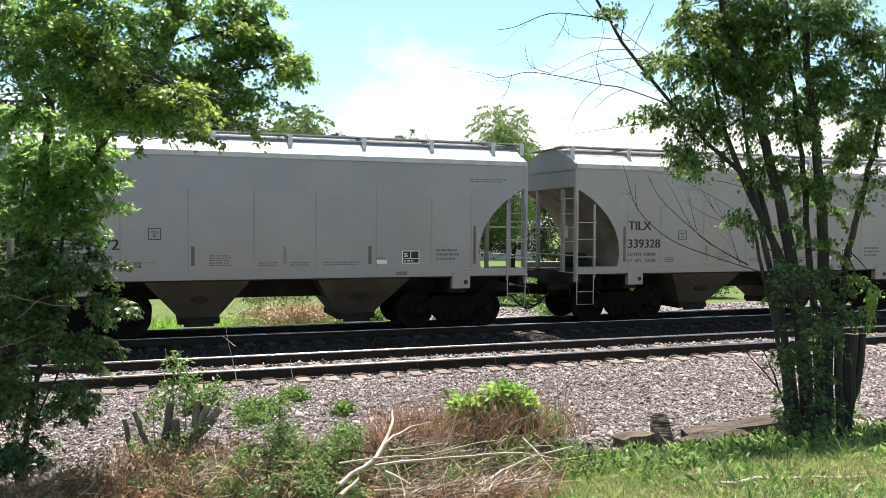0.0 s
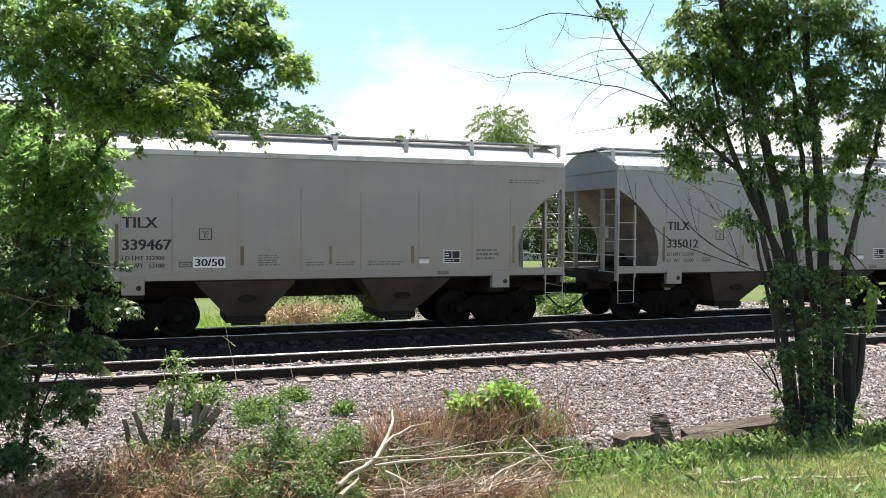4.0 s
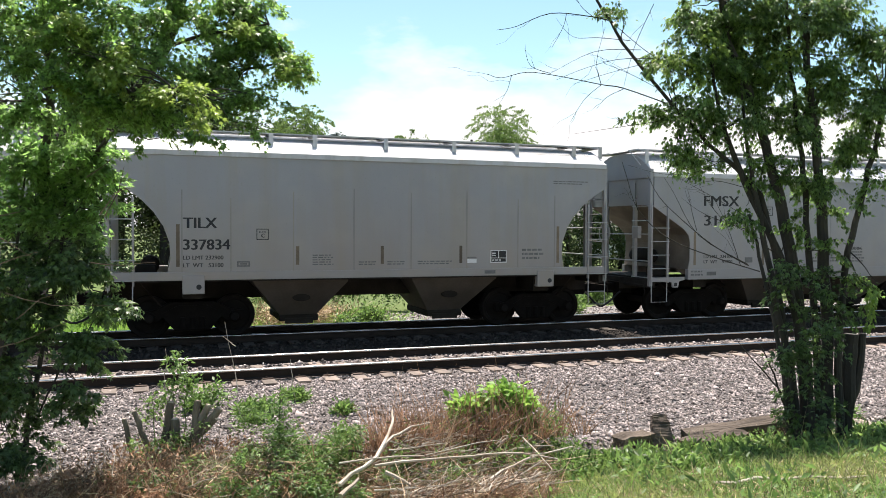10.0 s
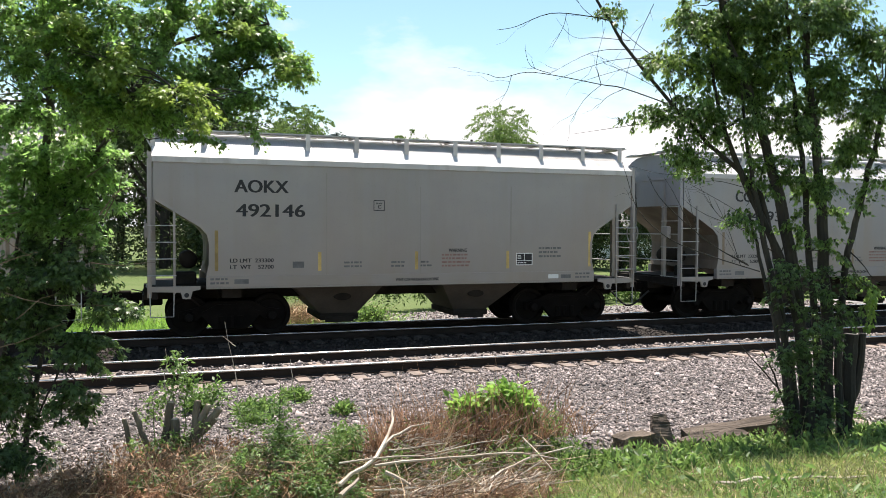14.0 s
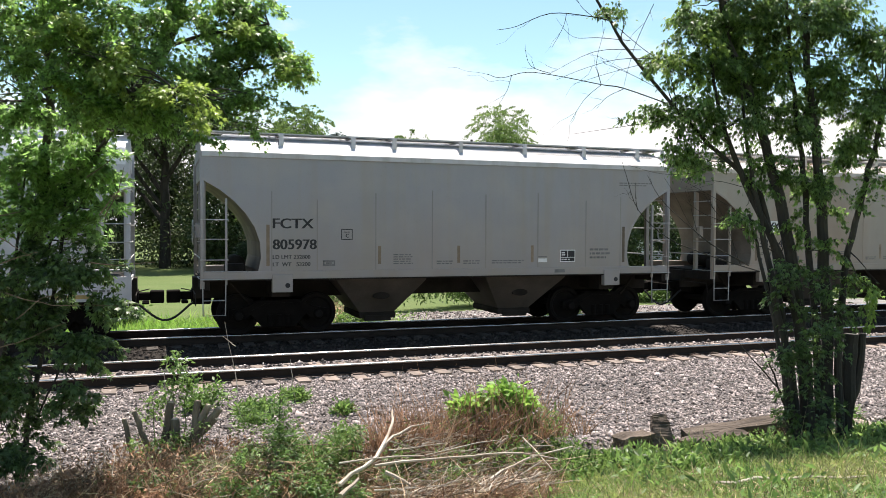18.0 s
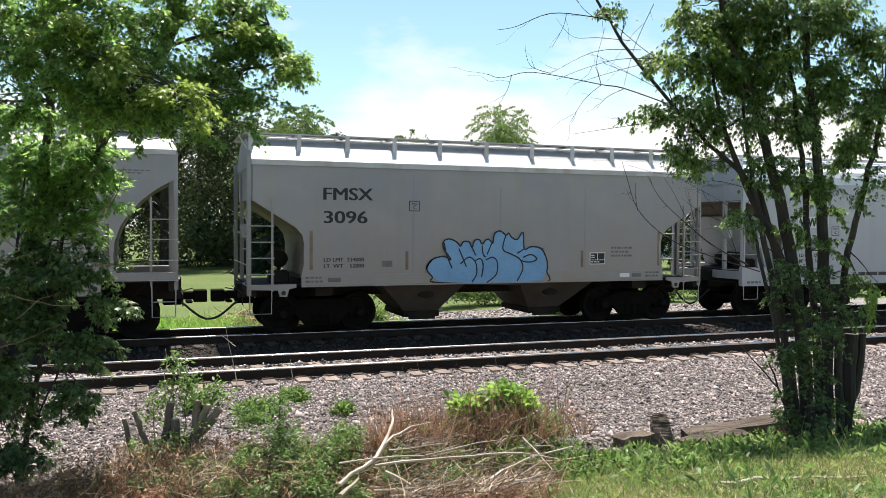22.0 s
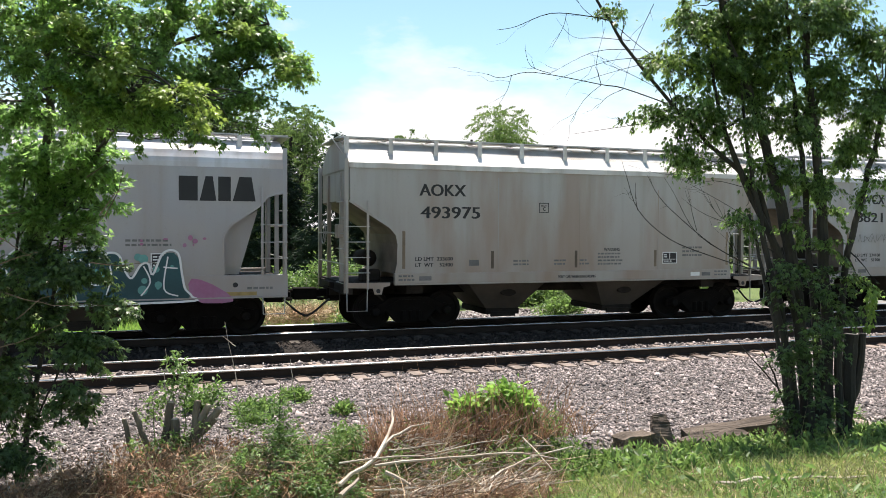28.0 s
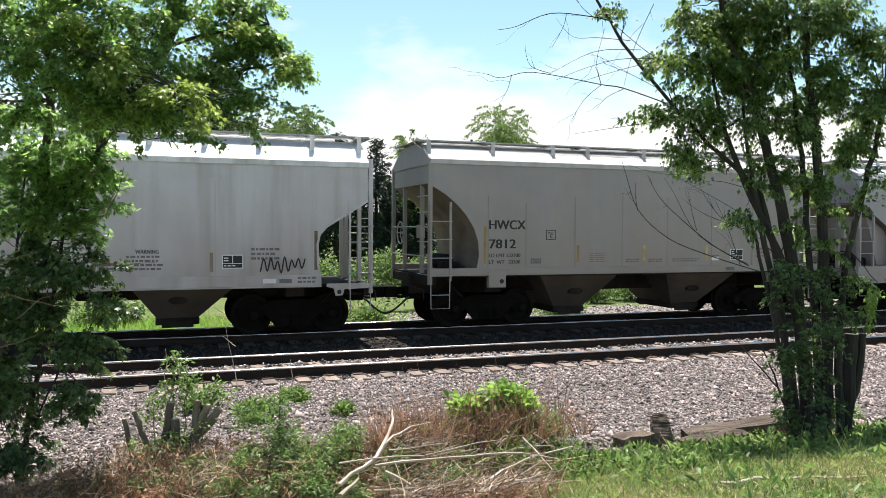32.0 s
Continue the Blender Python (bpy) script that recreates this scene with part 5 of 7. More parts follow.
def ribbons(name, base, tip_dir, length, width, material, seed, curl=0.35):
    """Thin bent blades or stalks from base points."""
    rng = np.random.default_rng(seed)
    n = len(base)
    d = tip_dir / np.linalg.norm(tip_dir, axis=1)[:, None]
    s = np.cross(d, rng.normal(size=(n, 3)))
    s /= np.linalg.norm(s, axis=1)[:, None]
    bend = rng.normal(size=(n, 3)) * curl
    bend[:, 2] -= curl * 0.6
    L, W = np.broadcast_to(length, n)[:, None], np.broadcast_to(width, n)[:, None]
    rows = []
    for q, w in ((0, 1.0), (0.4, 0.9), (0.75, 0.6), (1.0, 0.12)):
        p = base + d * L * q + bend * L * q * q
        rows += [p - s * W * w / 2, p + s * W * w / 2]
    V = np.stack(rows, 1)
    i = np.arange(n)[:, None] * 8
    F = np.concatenate([i + [a, a + 1, a + 3, a + 2] for a in (0, 2, 4)], 1).reshape(-1, 4)
    return new(name, cloud_mesh(name, V, F, material))


def scatter(rng, n, x0, x1, y0, y1, keep, lift=0.0):
    P = rng.uniform((x0, y0), (x1, y1), (n, 2))
    P = P[[bool(keep(a, b)) for a, b in P]]
    return np.array([(a, b, ground_z(a, b) + lift) for a, b in P])


rng = np.random.default_rng(50)


def bank(x, y):
    return y < 7.65 + 0.25 * noise.noise((x * 1.3, 0, 9)) and x > 2.6 + 1.6 * smooth(6.3, 7.6, y)


# mown grass on the bank
P = scatter(rng, 52000, 2.0, 10.5, 3.3, 8.5, bank)
D = rng.normal(size=P.shape) * 0.55 + np.array([0, 0, 1.0])
tagged(ribbons("bank_grass", P, D, rng.uniform(0.03, 0.11, len(P)), 0.007, M_GRASS, 51, 0.5), "short green and straw-yellow grass on the bank", "grass", kind="stuff")
P = scatter(rng, 5000, 2.0, 10.5, 3.3, 8.2, lambda x, y: bank(x, y) and noise.noise((x * 0.8, y * 0.8, 6)) > -0.1)
D = rng.normal(size=P.shape) * 0.9 + np.array([0, 0, 0.6])
tagged(ribbons("dry_grass", P, D, rng.uniform(0.04, 0.13, len(P)), 0.006, M_STRAW, 49, 0.5), "dry straw among the grass of the bank", "grass", kind="stuff")
P = scatter(rng, 14000, 2.0, 10.5, 3.3, 7.2, lambda x, y: bank(x, y) and noise.noise((x * 0.7, y * 1.3, 16)) + 0.35 * (6.2 - y) > 0.0)
D = rng.normal(size=P.shape) * 0.8 + np.array([0, 0, 0.8])
tagged(ribbons("bleached_grass", P, D, rng.uniform(0.03, 0.08, len(P)), 0.006, M_STRAW, 85, 0.5), "bleached mown grass in dry patches of the bank", "grass", kind="stuff")
# taller tufts along its edge
P = scatter(rng, 3600, 3.2, 9.6, 5.2, 7.75, lambda x, y: bank(x, y) and noise.noise((x * 1.7, y * 1.7, 2)) > -0.05)
D = rng.normal(size=P.shape) * 0.45 + np.array([0, 0, 1.0])
tagged(ribbons("tall_grass", P, D, rng.uniform(0.06, 0.18, len(P)), 0.008, M_GRASS, 52, 0.6), "tall green grass tufts along the gravel edge", "grass", kind="stuff")
weeds = thing("ground_weeds", "low broad-leaved green weeds at the foot of the trees", "weeds", kind="stuff")
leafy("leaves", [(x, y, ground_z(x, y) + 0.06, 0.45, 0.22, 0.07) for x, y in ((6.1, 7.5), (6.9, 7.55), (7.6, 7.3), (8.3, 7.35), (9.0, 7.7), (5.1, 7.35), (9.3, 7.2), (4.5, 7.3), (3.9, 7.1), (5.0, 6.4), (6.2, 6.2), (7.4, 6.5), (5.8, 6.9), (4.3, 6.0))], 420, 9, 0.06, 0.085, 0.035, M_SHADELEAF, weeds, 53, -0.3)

herbs = thing("bank_herbs", "broad-leaved weeds scattered through the grass", "weeds", kind="stuff")
P = scatter(rng, 3000, 2.6, 10, 3.6, 7.8, lambda x, y: bank(x, y) and noise.noise((x * 1.1, y * 1.1, 12)) > 0.02, 0.05)
o = new("growth", leaf_mesh("growth", P, rng.normal(size=P.shape) + np.array([0, 0, 0.5]), rng.uniform(0.05, 0.11, len(P)), rng.uniform(0.02, 0.04, len(P)), M_WEED, rng))
o.parent = herbs
# tree shade on these weeds comes from the darkened leaf colour
edge = thing("edge_weeds", "tall weeds along the edge of the bank, darkened for tree shade", "weeds", kind="stuff")
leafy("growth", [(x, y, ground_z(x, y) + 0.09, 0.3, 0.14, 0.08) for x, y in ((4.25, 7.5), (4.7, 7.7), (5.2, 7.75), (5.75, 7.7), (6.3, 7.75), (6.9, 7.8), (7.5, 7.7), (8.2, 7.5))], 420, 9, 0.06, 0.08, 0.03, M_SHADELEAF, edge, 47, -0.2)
P = scatter(rng, 2600, 4.0, 9.0, 7.5, 8.5, lambda x, y: 7.4 < y - 0.05 * x + 0.3 < 8.0)
D = rng.normal(size=P.shape) * 0.5 + np.array([0, 0, 1.0])
tagged(ribbons("dry_tufts", P, D, rng.uniform(0.1, 0.3, len(P)), 0.005, M_STRAW, 46, 0.5), "dry straw tufts along the edge of the bank", "grass", kind="stuff")

# brush pile: dead stalks, sticks, green weeds growing through
pile = thing("brush_pile", "heap of bleached cut sticks and brown dead stalks", "brush pile")


def heap_top(x, y):
    """Height of the heap: low towards the camera, breast-high stalks at its back."""
    e = 1 - ((x - 0.27 * y - 0.86) / (0.23 * y - 0.70)) ** 2
    return ground_z(x, y) + (0.10 + 0.80 * smooth(6.5, 8.0, y)) * math.sqrt(max(0.0, e)) * (0.75 + 0.5 * noise.noise((x * 2.3, y * 2.3, 5)))


def in_heap(rng, n, deep=0.0):
    y = rng.uniform(6.1, 8.25, n)
    x = 0.27 * y + 0.86 + rng.uniform(-1, 1, n) * (0.23 * y - 0.70)
    q = deep + (1 - deep) * np.sqrt(rng.random(n))
    return np.array([(a, b, ground_z(a, b) + (heap_top(a, b) - ground_z(a, b)) * c) for a, b, c in zip(x, y, q)])


for k, wide, long, lift, material, lab, name, seed in (
        (5200, (0.004, 0.011), (0.06, 0.22), 0.5, M_DEADLEAF, "tangle of red-brown dead stalks", "dead_growth", 54),
        (2600, (0.003, 0.007), (0.08, 0.30), 0.45, M_STRAW, "fine straw-coloured dry stems", "dry_growth", 48)):
    P = in_heap(rng, k)
    D = rng.normal(size=P.shape) * 0.7 + np.array([0.1, 0, lift])
    o = ribbons(name, P, D, rng.uniform(*long, k), rng.uniform(*wide, k), material, seed, 0.4)
    o.parent = pile
    tagged(o, lab, kind="stuff")
k = 1800
xy = np.concatenate([rng.normal(size=(500, 2)) * (0.18, 0.12) + (2.3, 7.85), rng.normal(size=(1300, 2)) * (0.48, 0.2) + (3.2, 7.6)])
P = np.column_stack([xy, [ground_z(a, b) + 0.42 for a, b in xy]])
D = rng.normal(size=P.shape) * 0.28 + np.array([0, 0, 1.0])
o = ribbons("upright_growth", P, D, rng.uniform(0.2, 0.66, k), rng.uniform(0.005, 0.012, k), M_DEADLEAF, 55, 0.3)
o.parent = pile
tagged(o, "upright dry reddish-brown stems", kind="stuff")
P = in_heap(rng, 4200, 0.35)
o = new("dead_foliage", leaf_mesh("dead_foliage", P, rng.normal(size=P.shape) + np.array([0, 0, -0.3]), rng.uniform(0.03, 0.075, len(P)), rng.uniform(0.012, 0.03, len(P)), M_DEADLEAF, rng, 0.5))
o.parent = pile
tagged(o, "curled brown dead leaves", kind="stuff")
P = np.concatenate([in_heap(rng, 700, 0.5), np.column_stack([rng.normal(size=(420, 2)) * (0.5, 0.25) + (1.2, 7.9), rng.uniform(-0.25, 0.2, 420)])])
o = ribbons("pale_growth", P, rng.normal(size=P.shape) * (0.9, 0.6, 0.4) + np.array([0.2, 0, 0.35]), rng.uniform(0.15, 0.6, len(P)), rng.uniform(0.004, 0.008, len(P)), M_STRAW, 84, 0.3)
o.parent = pile
tagged(o, "long pale dry stalks", kind="stuff")
# long bleached limbs thrown on top
STICKS = [
    ([(1.45, 6.69, 0.24), (1.85, 6.99, 0.36), (2.13, 7.44, 0.55), (2.18, 7.62, 0.63)], 0.020), ([(1.85, 6.99, 0.36), (2.08, 7.25, 0.47), (2.29, 7.35, 0.52), (2.51, 7.4, 0.53)], 0.014),
    ([(1.81, 6.88, 0.32), (2.53, 6.87, 0.33), (3.07, 6.88, 0.32), (3.54, 6.73, 0.26)], 0.014), ([(1.5, 6.95, 0.35), (2.27, 6.93, 0.35), (3.1, 7.04, 0.4)], 0.010),
    ([(1.98, 7.04, 0.40), (2.56, 7.07, 0.41)], 0.008), ([(3.33, 7.06, 0.40), (3.38, 6.8, 0.3), (3.42, 6.6, 0.2)], 0.009)]
LONG_STICKS = [
    ([(2.45, 6.4, 0.12), (2.81, 6.58, 0.2), (3.22, 6.76, 0.28), (3.78, 6.88, 0.32)], 0.014), ([(2.68, 6.49, 0.17), (3.04, 6.51, 0.18), (3.45, 6.57, 0.2)], 0.011),
    ([(2.6, 6.39, 0.12), (3.37, 6.45, 0.15)], 0.011), ([(3.07, 6.31, 0.09), (3.39, 6.46, 0.16)], 0.010), ([(1.88, 6.78, 0.28), (2.06, 6.61, 0.2)], 0.022), ([(1.43, 6.56, 0.19), (1.63, 6.75, 0.26)], 0.024)]
for pts, r in STICKS + LONG_STICKS:
    fine = []
    for a, b in zip(pts, pts[1:]):
        fine += bent(a, b, 3, 0.035)[:-1]
    part("stick", tube(bmesh.new(), fine + [Vector(pts[-1])], r, 7, r * 0.5), M_DEAD, pile)
rnd = random.Random(8)
for i in range(340):
    y = 6.25 + 1.5 * rnd.random() ** 1.4
    x = 0.27 * y + 0.86 + rnd.uniform(-0.8, 0.9) * (0.23 * y - 0.70)
    a, L = rnd.gauss(0.3, 0.55), rnd.uniform(0.2, 0.8)
    z = heap_top(x, y) + rnd.uniform(-0.02, 0.10)
    d = Vector((math.cos(a), math.sin(a) * 0.7, rnd.gauss(0.12, 0.2))) * L / 2
    r = rnd.uniform(0.004, 0.011)
    part("twig", tube(bmesh.new(), bent(Vector((x, y, z)) - d, Vector((x, y, z)) + d, 4, 0.07, rnd), r, 5, r * 0.4), M_DEAD if i % 3 else M_TWIG, pile)
leafy("weed_growth", [(3.95, 7.45, 0.0, 0.28, 0.3, 0.32), (3.75, 7.0, 0.0, 0.2, 0.25, 0.22), (2.7, 7.2, 0.2, 0.25, 0.2, 0.14), (3.2, 7.6, 0.3, 0.35, 0.2, 0.16), (2.25, 7.35, 0.15, 0.25, 0.2, 0.2), (3.55, 7.55, 0.3, 0.3, 0.2, 0.2), (2.5, 6.9, 0.15, 0.3, 0.2, 0.1), (3.2, 7.0, 0.2, 0.3, 0.2, 0.1), (3.85, 7.6, 0.35, 0.2, 0.15, 0.2), (2.9, 7.7, 0.4, 0.25, 0.15, 0.12), (2.45, 7.75, 0.3, 0.15, 0.12, 0.15), (3.3, 7.3, 0.3, 0.3, 0.15, 0.1)], 620, 8, 0.06, 0.06, 0.02, M_WEED, pile, 66, 0.0, "small green weeds in the heap")

patch = thing("weed_patch", "green weeds and dry grass growing through fallen sticks", "weeds")
PATCH_RND = random.Random(31)
PATCH = []
for i in range(20):
    x, y = PATCH_RND.uniform(0.6, 1.95), PATCH_RND.uniform(7.75, 8.5)
    q = 0.10 + 0.30 * smooth(0.7, 1.7, x) * PATCH_RND.random()
    PATCH.append((x, y, ground_z(x, y) + 0.12 + q * 0.8, PATCH_RND.uniform(0.07, 0.17), PATCH_RND.uniform(0.06, 0.14), q * 0.6))
PATCH += [(1.5, 8.12, 0.03, 0.2, 0.18, 0.22), (1.72, 8.05, 0.04, 0.18, 0.16, 0.25), (1.32, 8.2, 0.12, 0.16, 0.14, 0.18), (1.0, 8.3, 0.05, 0.2, 0.14, 0.14), (0.75, 8.3, -0.1, 0.2, 0.14, 0.16)]
leafy("foliage", PATCH, 900, 10, 0.05, 0.07, 0.022, M_WEED, patch, 56, 0.0)
boughs("leafy_growth", [(1.05, 8.06, 0.26, 0.34, 0.21, 0.19, 9), (1.45, 7.81, 0.23, 0.35, 0.23, 0.21, 11), (1.74, 7.82, 0.37, 0.2, 0.18, 0.15, 5), (0.75, 7.84, 0.1, 0.25, 0.2, 0.18, 7), (1.18, 7.48, 0.06, 0.4, 0.18, 0.13, 9), (1.55, 7.24, 0.05, 0.29, 0.18, 0.1, 6), (0.94, 8.53, 0.45, 0.12, 0.18, 0.09, 3), (1.97, 6.99, 0.14, 0.2, 0.18, 0.07, 2), (0.25, 8.23, -0.04, 0.28, 0.18, 0.14, 5)], 60, 0.055, 0.4, M_WEED, patch, 81, 0.22, 0.1, thick=0.07)
for x, y, z, a, b, c in PATCH:
    part("stem", tube(bmesh.new(), bent((x, y, ground_z(x, y) - 0.03), (x + PATCH_RND.gauss(0, 0.08), y, z + c * 1.1), 4, 0.05), 0.006, 5, 0.003), M_WEED, patch)
leafy("tall_growth", [(1.16, 8.14, 0.62, 0.08, 0.07, 0.26), (0.95, 8.5, 0.46, 0.16, 0.12, 0.12), (1.15, 8.25, 0.3, 0.12, 0.1, 0.2)], 90, 8, 0.05, 0.07, 0.02, M_WEED, patch, 69, 0.1)
part("stem", tube(bmesh.new(), bent((1.14, 8.13, -0.35), (1.16, 8.14, 0.85), 5, 0.02), 0.009, 6, 0.004), M_WEED, patch)
P = np.column_stack([rng.normal(size=(2000, 2)) * (0.55, 0.3) + (1.0, 8.05), rng.uniform(-0.38, 0.0, 2000)])
D = rng.normal(size=P.shape) * 0.6 + np.array([0, 0, 0.7])
o = ribbons("dry_grass", P, D, rng.uniform(0.10, 0.32, len(P)), rng.uniform(0.003, 0.007, len(P)), M_STRAW, 57)
o.parent = patch
tagged(o, "straw-coloured dry grass", kind="stuff")
P = np.column_stack([rng.normal(size=(1800, 2)) * (0.5, 0.25) + (1.1, 8.0), rng.uniform(-0.38, 0.1, 1800)])
o = new("dead_foliage", leaf_mesh("dead_foliage", P, rng.normal(size=P.shape), 0.06, 0.024, M_DEADLEAF, rng, 0.5))
o.parent = patch
tagged(o, "brown dead leaves among the weeds", kind="stuff")
for pts, r in (([(0.66, 8.3, 0.12), (1.1, 8.1, 0.13), (1.43, 7.98, 0.04)], 0.016), ([(0.82, 8.15, 0.0), (1.05, 8.0, -0.10), (1.33, 7.9, -0.16)], 0.015), ([(1.18, 8.05, 0.34), (1.47, 7.98, 0.39)], 0.008), ([(0.5, 8.1, -0.1), (0.72, 8.2, 0.25)], 0.006), ([(0.85, 8.0, -0.15), (0.78, 8.2, 0.2)], 0.007)):
    part("stick", tube(bmesh.new(), bent(pts[0], pts[-1], 4, 0.04), r, 7, r * 0.6), M_DEAD, patch)
for i in range(85):
    p = Vector((rnd.gauss(1.0, 0.5), rnd.gauss(8.0, 0.22), rnd.uniform(-0.2, 0.28)))
    d = Vector((rnd.gauss(0.5, 0.6), rnd.gauss(0, 0.3), rnd.gauss(0.15, 0.35))) * rnd.uniform(0.1, 0.3)
    part("twig", tube(bmesh.new(), bent(p - d, p + d, 4, 0.07, rnd), 0.005, 5, 0.002), M_DEAD if i % 2 else M_TWIG, patch)
leaflitter = thing("dry_brush", "low russet dead brush on the gravel", "brush pile")
P = np.column_stack([rng.normal(size=(2600, 2)) * (0.42, 0.2) + (-0.75, 8.85), rng.uniform(-0.38, -0.15, 2600)])
D = rng.normal(size=P.shape) + np.array([0, 0, 0.4])
o = ribbons("dry_growth", P, D, rng.uniform(0.1, 0.3, len(P)), rng.uniform(0.004, 0.008, len(P)), M_STRAW, 58)
o.parent = leaflitter
tagged(o, kind="stuff")

boughs("dead_foliage", [(-0.95, 8.65, -0.11, 0.37, 0.18, 0.08, 6), (-0.51, 8.49, -0.07, 0.22, 0.18, 0.09, 4), (-0.89, 8.63, 0.09, 0.1, 0.18, 0.09, 2), (-1.33, 8.58, -0.08, 0.19, 0.18, 0.06, 3), (-0.16, 8.16, -0.08, 0.16, 0.18, 0.06, 2)], 60, 0.06, 0.5, M_DEADLEAF, leaflitter, 83, 0.2, 0.3, "curled russet dead leaves")

P = np.column_stack([rng.normal(size=(1500, 2)) * (0.55, 0.16) + (-0.43, 8.47), rng.uniform(-0.36, -0.12, 1500)])
o = ribbons("russet_growth", P, rng.normal(size=P.shape) * 0.7 + np.array([0, 0, 0.6]), rng.uniform(0.08, 0.3, len(P)), rng.uniform(0.005, 0.011, len(P)), M_DEADLEAF, 89, 0.5)
o.parent = leaflitter
tagged(o, "russet dry stems", kind="stuff")

bur = thing("burdock", "bright lime-green broad-leaved plant behind the brush", "plant")
leafy("leaves", [(3.05, 7.85, 0.54, 0.16, 0.15, 0.10), (3.42, 7.72, 0.66, 0.18, 0.15, 0.13), (3.58, 7.68, 0.58, 0.12, 0.15, 0.10)], 120, 7, 0.05, 0.10, 0.062, M_BRIGHT, bur, 59, 0.1)
for i in range(9):
    a = rnd.uniform(0, math.tau)
    part("stem", tube(bmesh.new(), bent((3.3 + 0.1 * math.cos(a), 7.78 + 0.05 * math.sin(a), -0.3), (3.3 + 0.32 * math.cos(a), 7.78 + 0.12 * math.sin(a), 0.6), 4, 0.04, rnd), 0.008, 5, 0.004), M_WEED, bur)

stump = thing("coppiced_stump", "shrub cut back to grey stubs with fresh green shoots", "shrub")
STUBS = [((-0.25, 9.1, 0.0), (-0.34, 9.14, 0.38), 0.028), ((-0.07, 9.05, 0.0), (-0.24, 9.12, 0.46), 0.030), ((0.06, 9.0, 0.1), (0.13, 9.0, 0.56), 0.044), ((0.18, 8.97, 0.0), (0.17, 8.98, 0.38), 0.046),
         ((0.33, 8.92, 0.0), (0.40, 8.92, 0.57), 0.038), ((0.35, 8.92, 0.2), (0.51, 8.87, 0.53), 0.036), ((0.33, 8.92, 0.15), (0.62, 8.84, 0.49), 0.042), ((0.38, 8.9, 0.18), (0.58, 8.84, 0.39), 0.034)]
for base, tip, r in STUBS:
    root = Vector((0.18 + (base[0] - 0.15) * 0.35, 8.97, -0.42))
    pts = bent(root, base, 3, 0.04)[:-1] + bent(base, tip, 4, 0.03)
    stub = part("stub", tube(bmesh.new(), pts, r * 1.2, 9, r * 0.95), M_CUT, stump)
    d = (Vector(tip) - Vector(base)).normalized()
    part("cut_face", tube(bmesh.new(), [Vector(tip) - d * 0.004, Vector(tip) + d * 0.006 + Vector((0, 0, 0.004))], r * 0.88, 9, r * 0.8), M_DEAD, stub, "pale sawn end")
leafy("fresh_growth", [(-0.06, 9.2, 0.47, 0.09, 0.09, 0.12), (0.12, 9.1, 0.68, 0.12, 0.1, 0.12), (0.30, 9.1, 0.72, 0.1, 0.1, 0.14), (0.18, 9.1, 0.92, 0.07, 0.07, 0.14), (0.60, 9.0, 0.62, 0.14, 0.1, 0.14), (0.45, 9.0, 0.66, 0.1, 0.1, 0.1), (0.28, 8.85, 0.0, 0.16, 0.12, 0.12), (0.45, 8.85, -0.1, 0.2, 0.12, 0.18), (-0.1, 8.9, -0.1, 0.3, 0.16, 0.2), (0.3, 8.55, -0.2, 0.2, 0.12, 0.14), (-0.2, 8.7, -0.2, 0.22, 0.12, 0.12), (0.6, 8.4, -0.12, 0.2, 0.12, 0.16), (0.05, 8.5, -0.25, 0.2, 0.1, 0.12), (-0.5, 8.8, -0.2, 0.25, 0.1, 0.12)], 300, 7, 0.05, 0.06, 0.03, M_WEED, stump, 60, 0.1, "fresh green shoots")
boughs("withered_growth", [(-0.06, 8.76, 0.01, 0.23, 0.18, 0.1, 2), (0.31, 8.42, -0.11, 0.28, 0.18, 0.11, 3), (-0.28, 8.52, -0.1, 0.22, 0.18, 0.1, 4), (0.76, 8.48, 0.12, 0.17, 0.18, 0.13, 3)], 46, 0.06, 0.4, M_DEADLEAF, stump, 86, 0.2, 0.3, "withered brown leaves")
boughs("leafy_regrowth", [(0.1, 8.82, 0.21, 0.24, 0.18, 0.15, 5), (0.52, 8.34, 0.01, 0.2, 0.18, 0.15, 5), (-0.12, 8.57, -0.05, 0.17, 0.18, 0.12, 3)], 40, 0.06, 0.5, M_WEED, stump, 87, 0.2, 0.2)
P = np.column_stack([rng.normal(size=(1100, 2)) * (0.42, 0.2) + (0.16, 8.69), rng.uniform(-0.38, -0.05, 1100)])
o = ribbons("standing_growth", P, rng.normal(size=P.shape) * 0.4 + np.array([0, 0, 1.0]), rng.uniform(0.15, 0.5, len(P)), rng.uniform(0.004, 0.009, len(P)), M_DEADSTEM, 88, 0.4)
o.parent = stump
tagged(o, "standing grey-brown dead stems", kind="stuff")
boughs("leafy_regrowth", [(0.2, 9.17, 0.67, 0.1, 0.18, 0.23, 4), (0.52, 9.05, 0.66, 0.13, 0.18, 0.1, 3), (0.01, 9.23, 0.48, 0.09, 0.18, 0.12, 3), (0.22, 9.17, 0.98, 0.07, 0.18, 0.11, 2), (0.36, 8.84, 0.31, 0.14, 0.18, 0.13, 3), (-0.06, 8.87, 0.15, 0.18, 0.18, 0.14, 3)], 26, 0.055, 0.5, M_WEED, stump, 82, 0.18, 0.2)
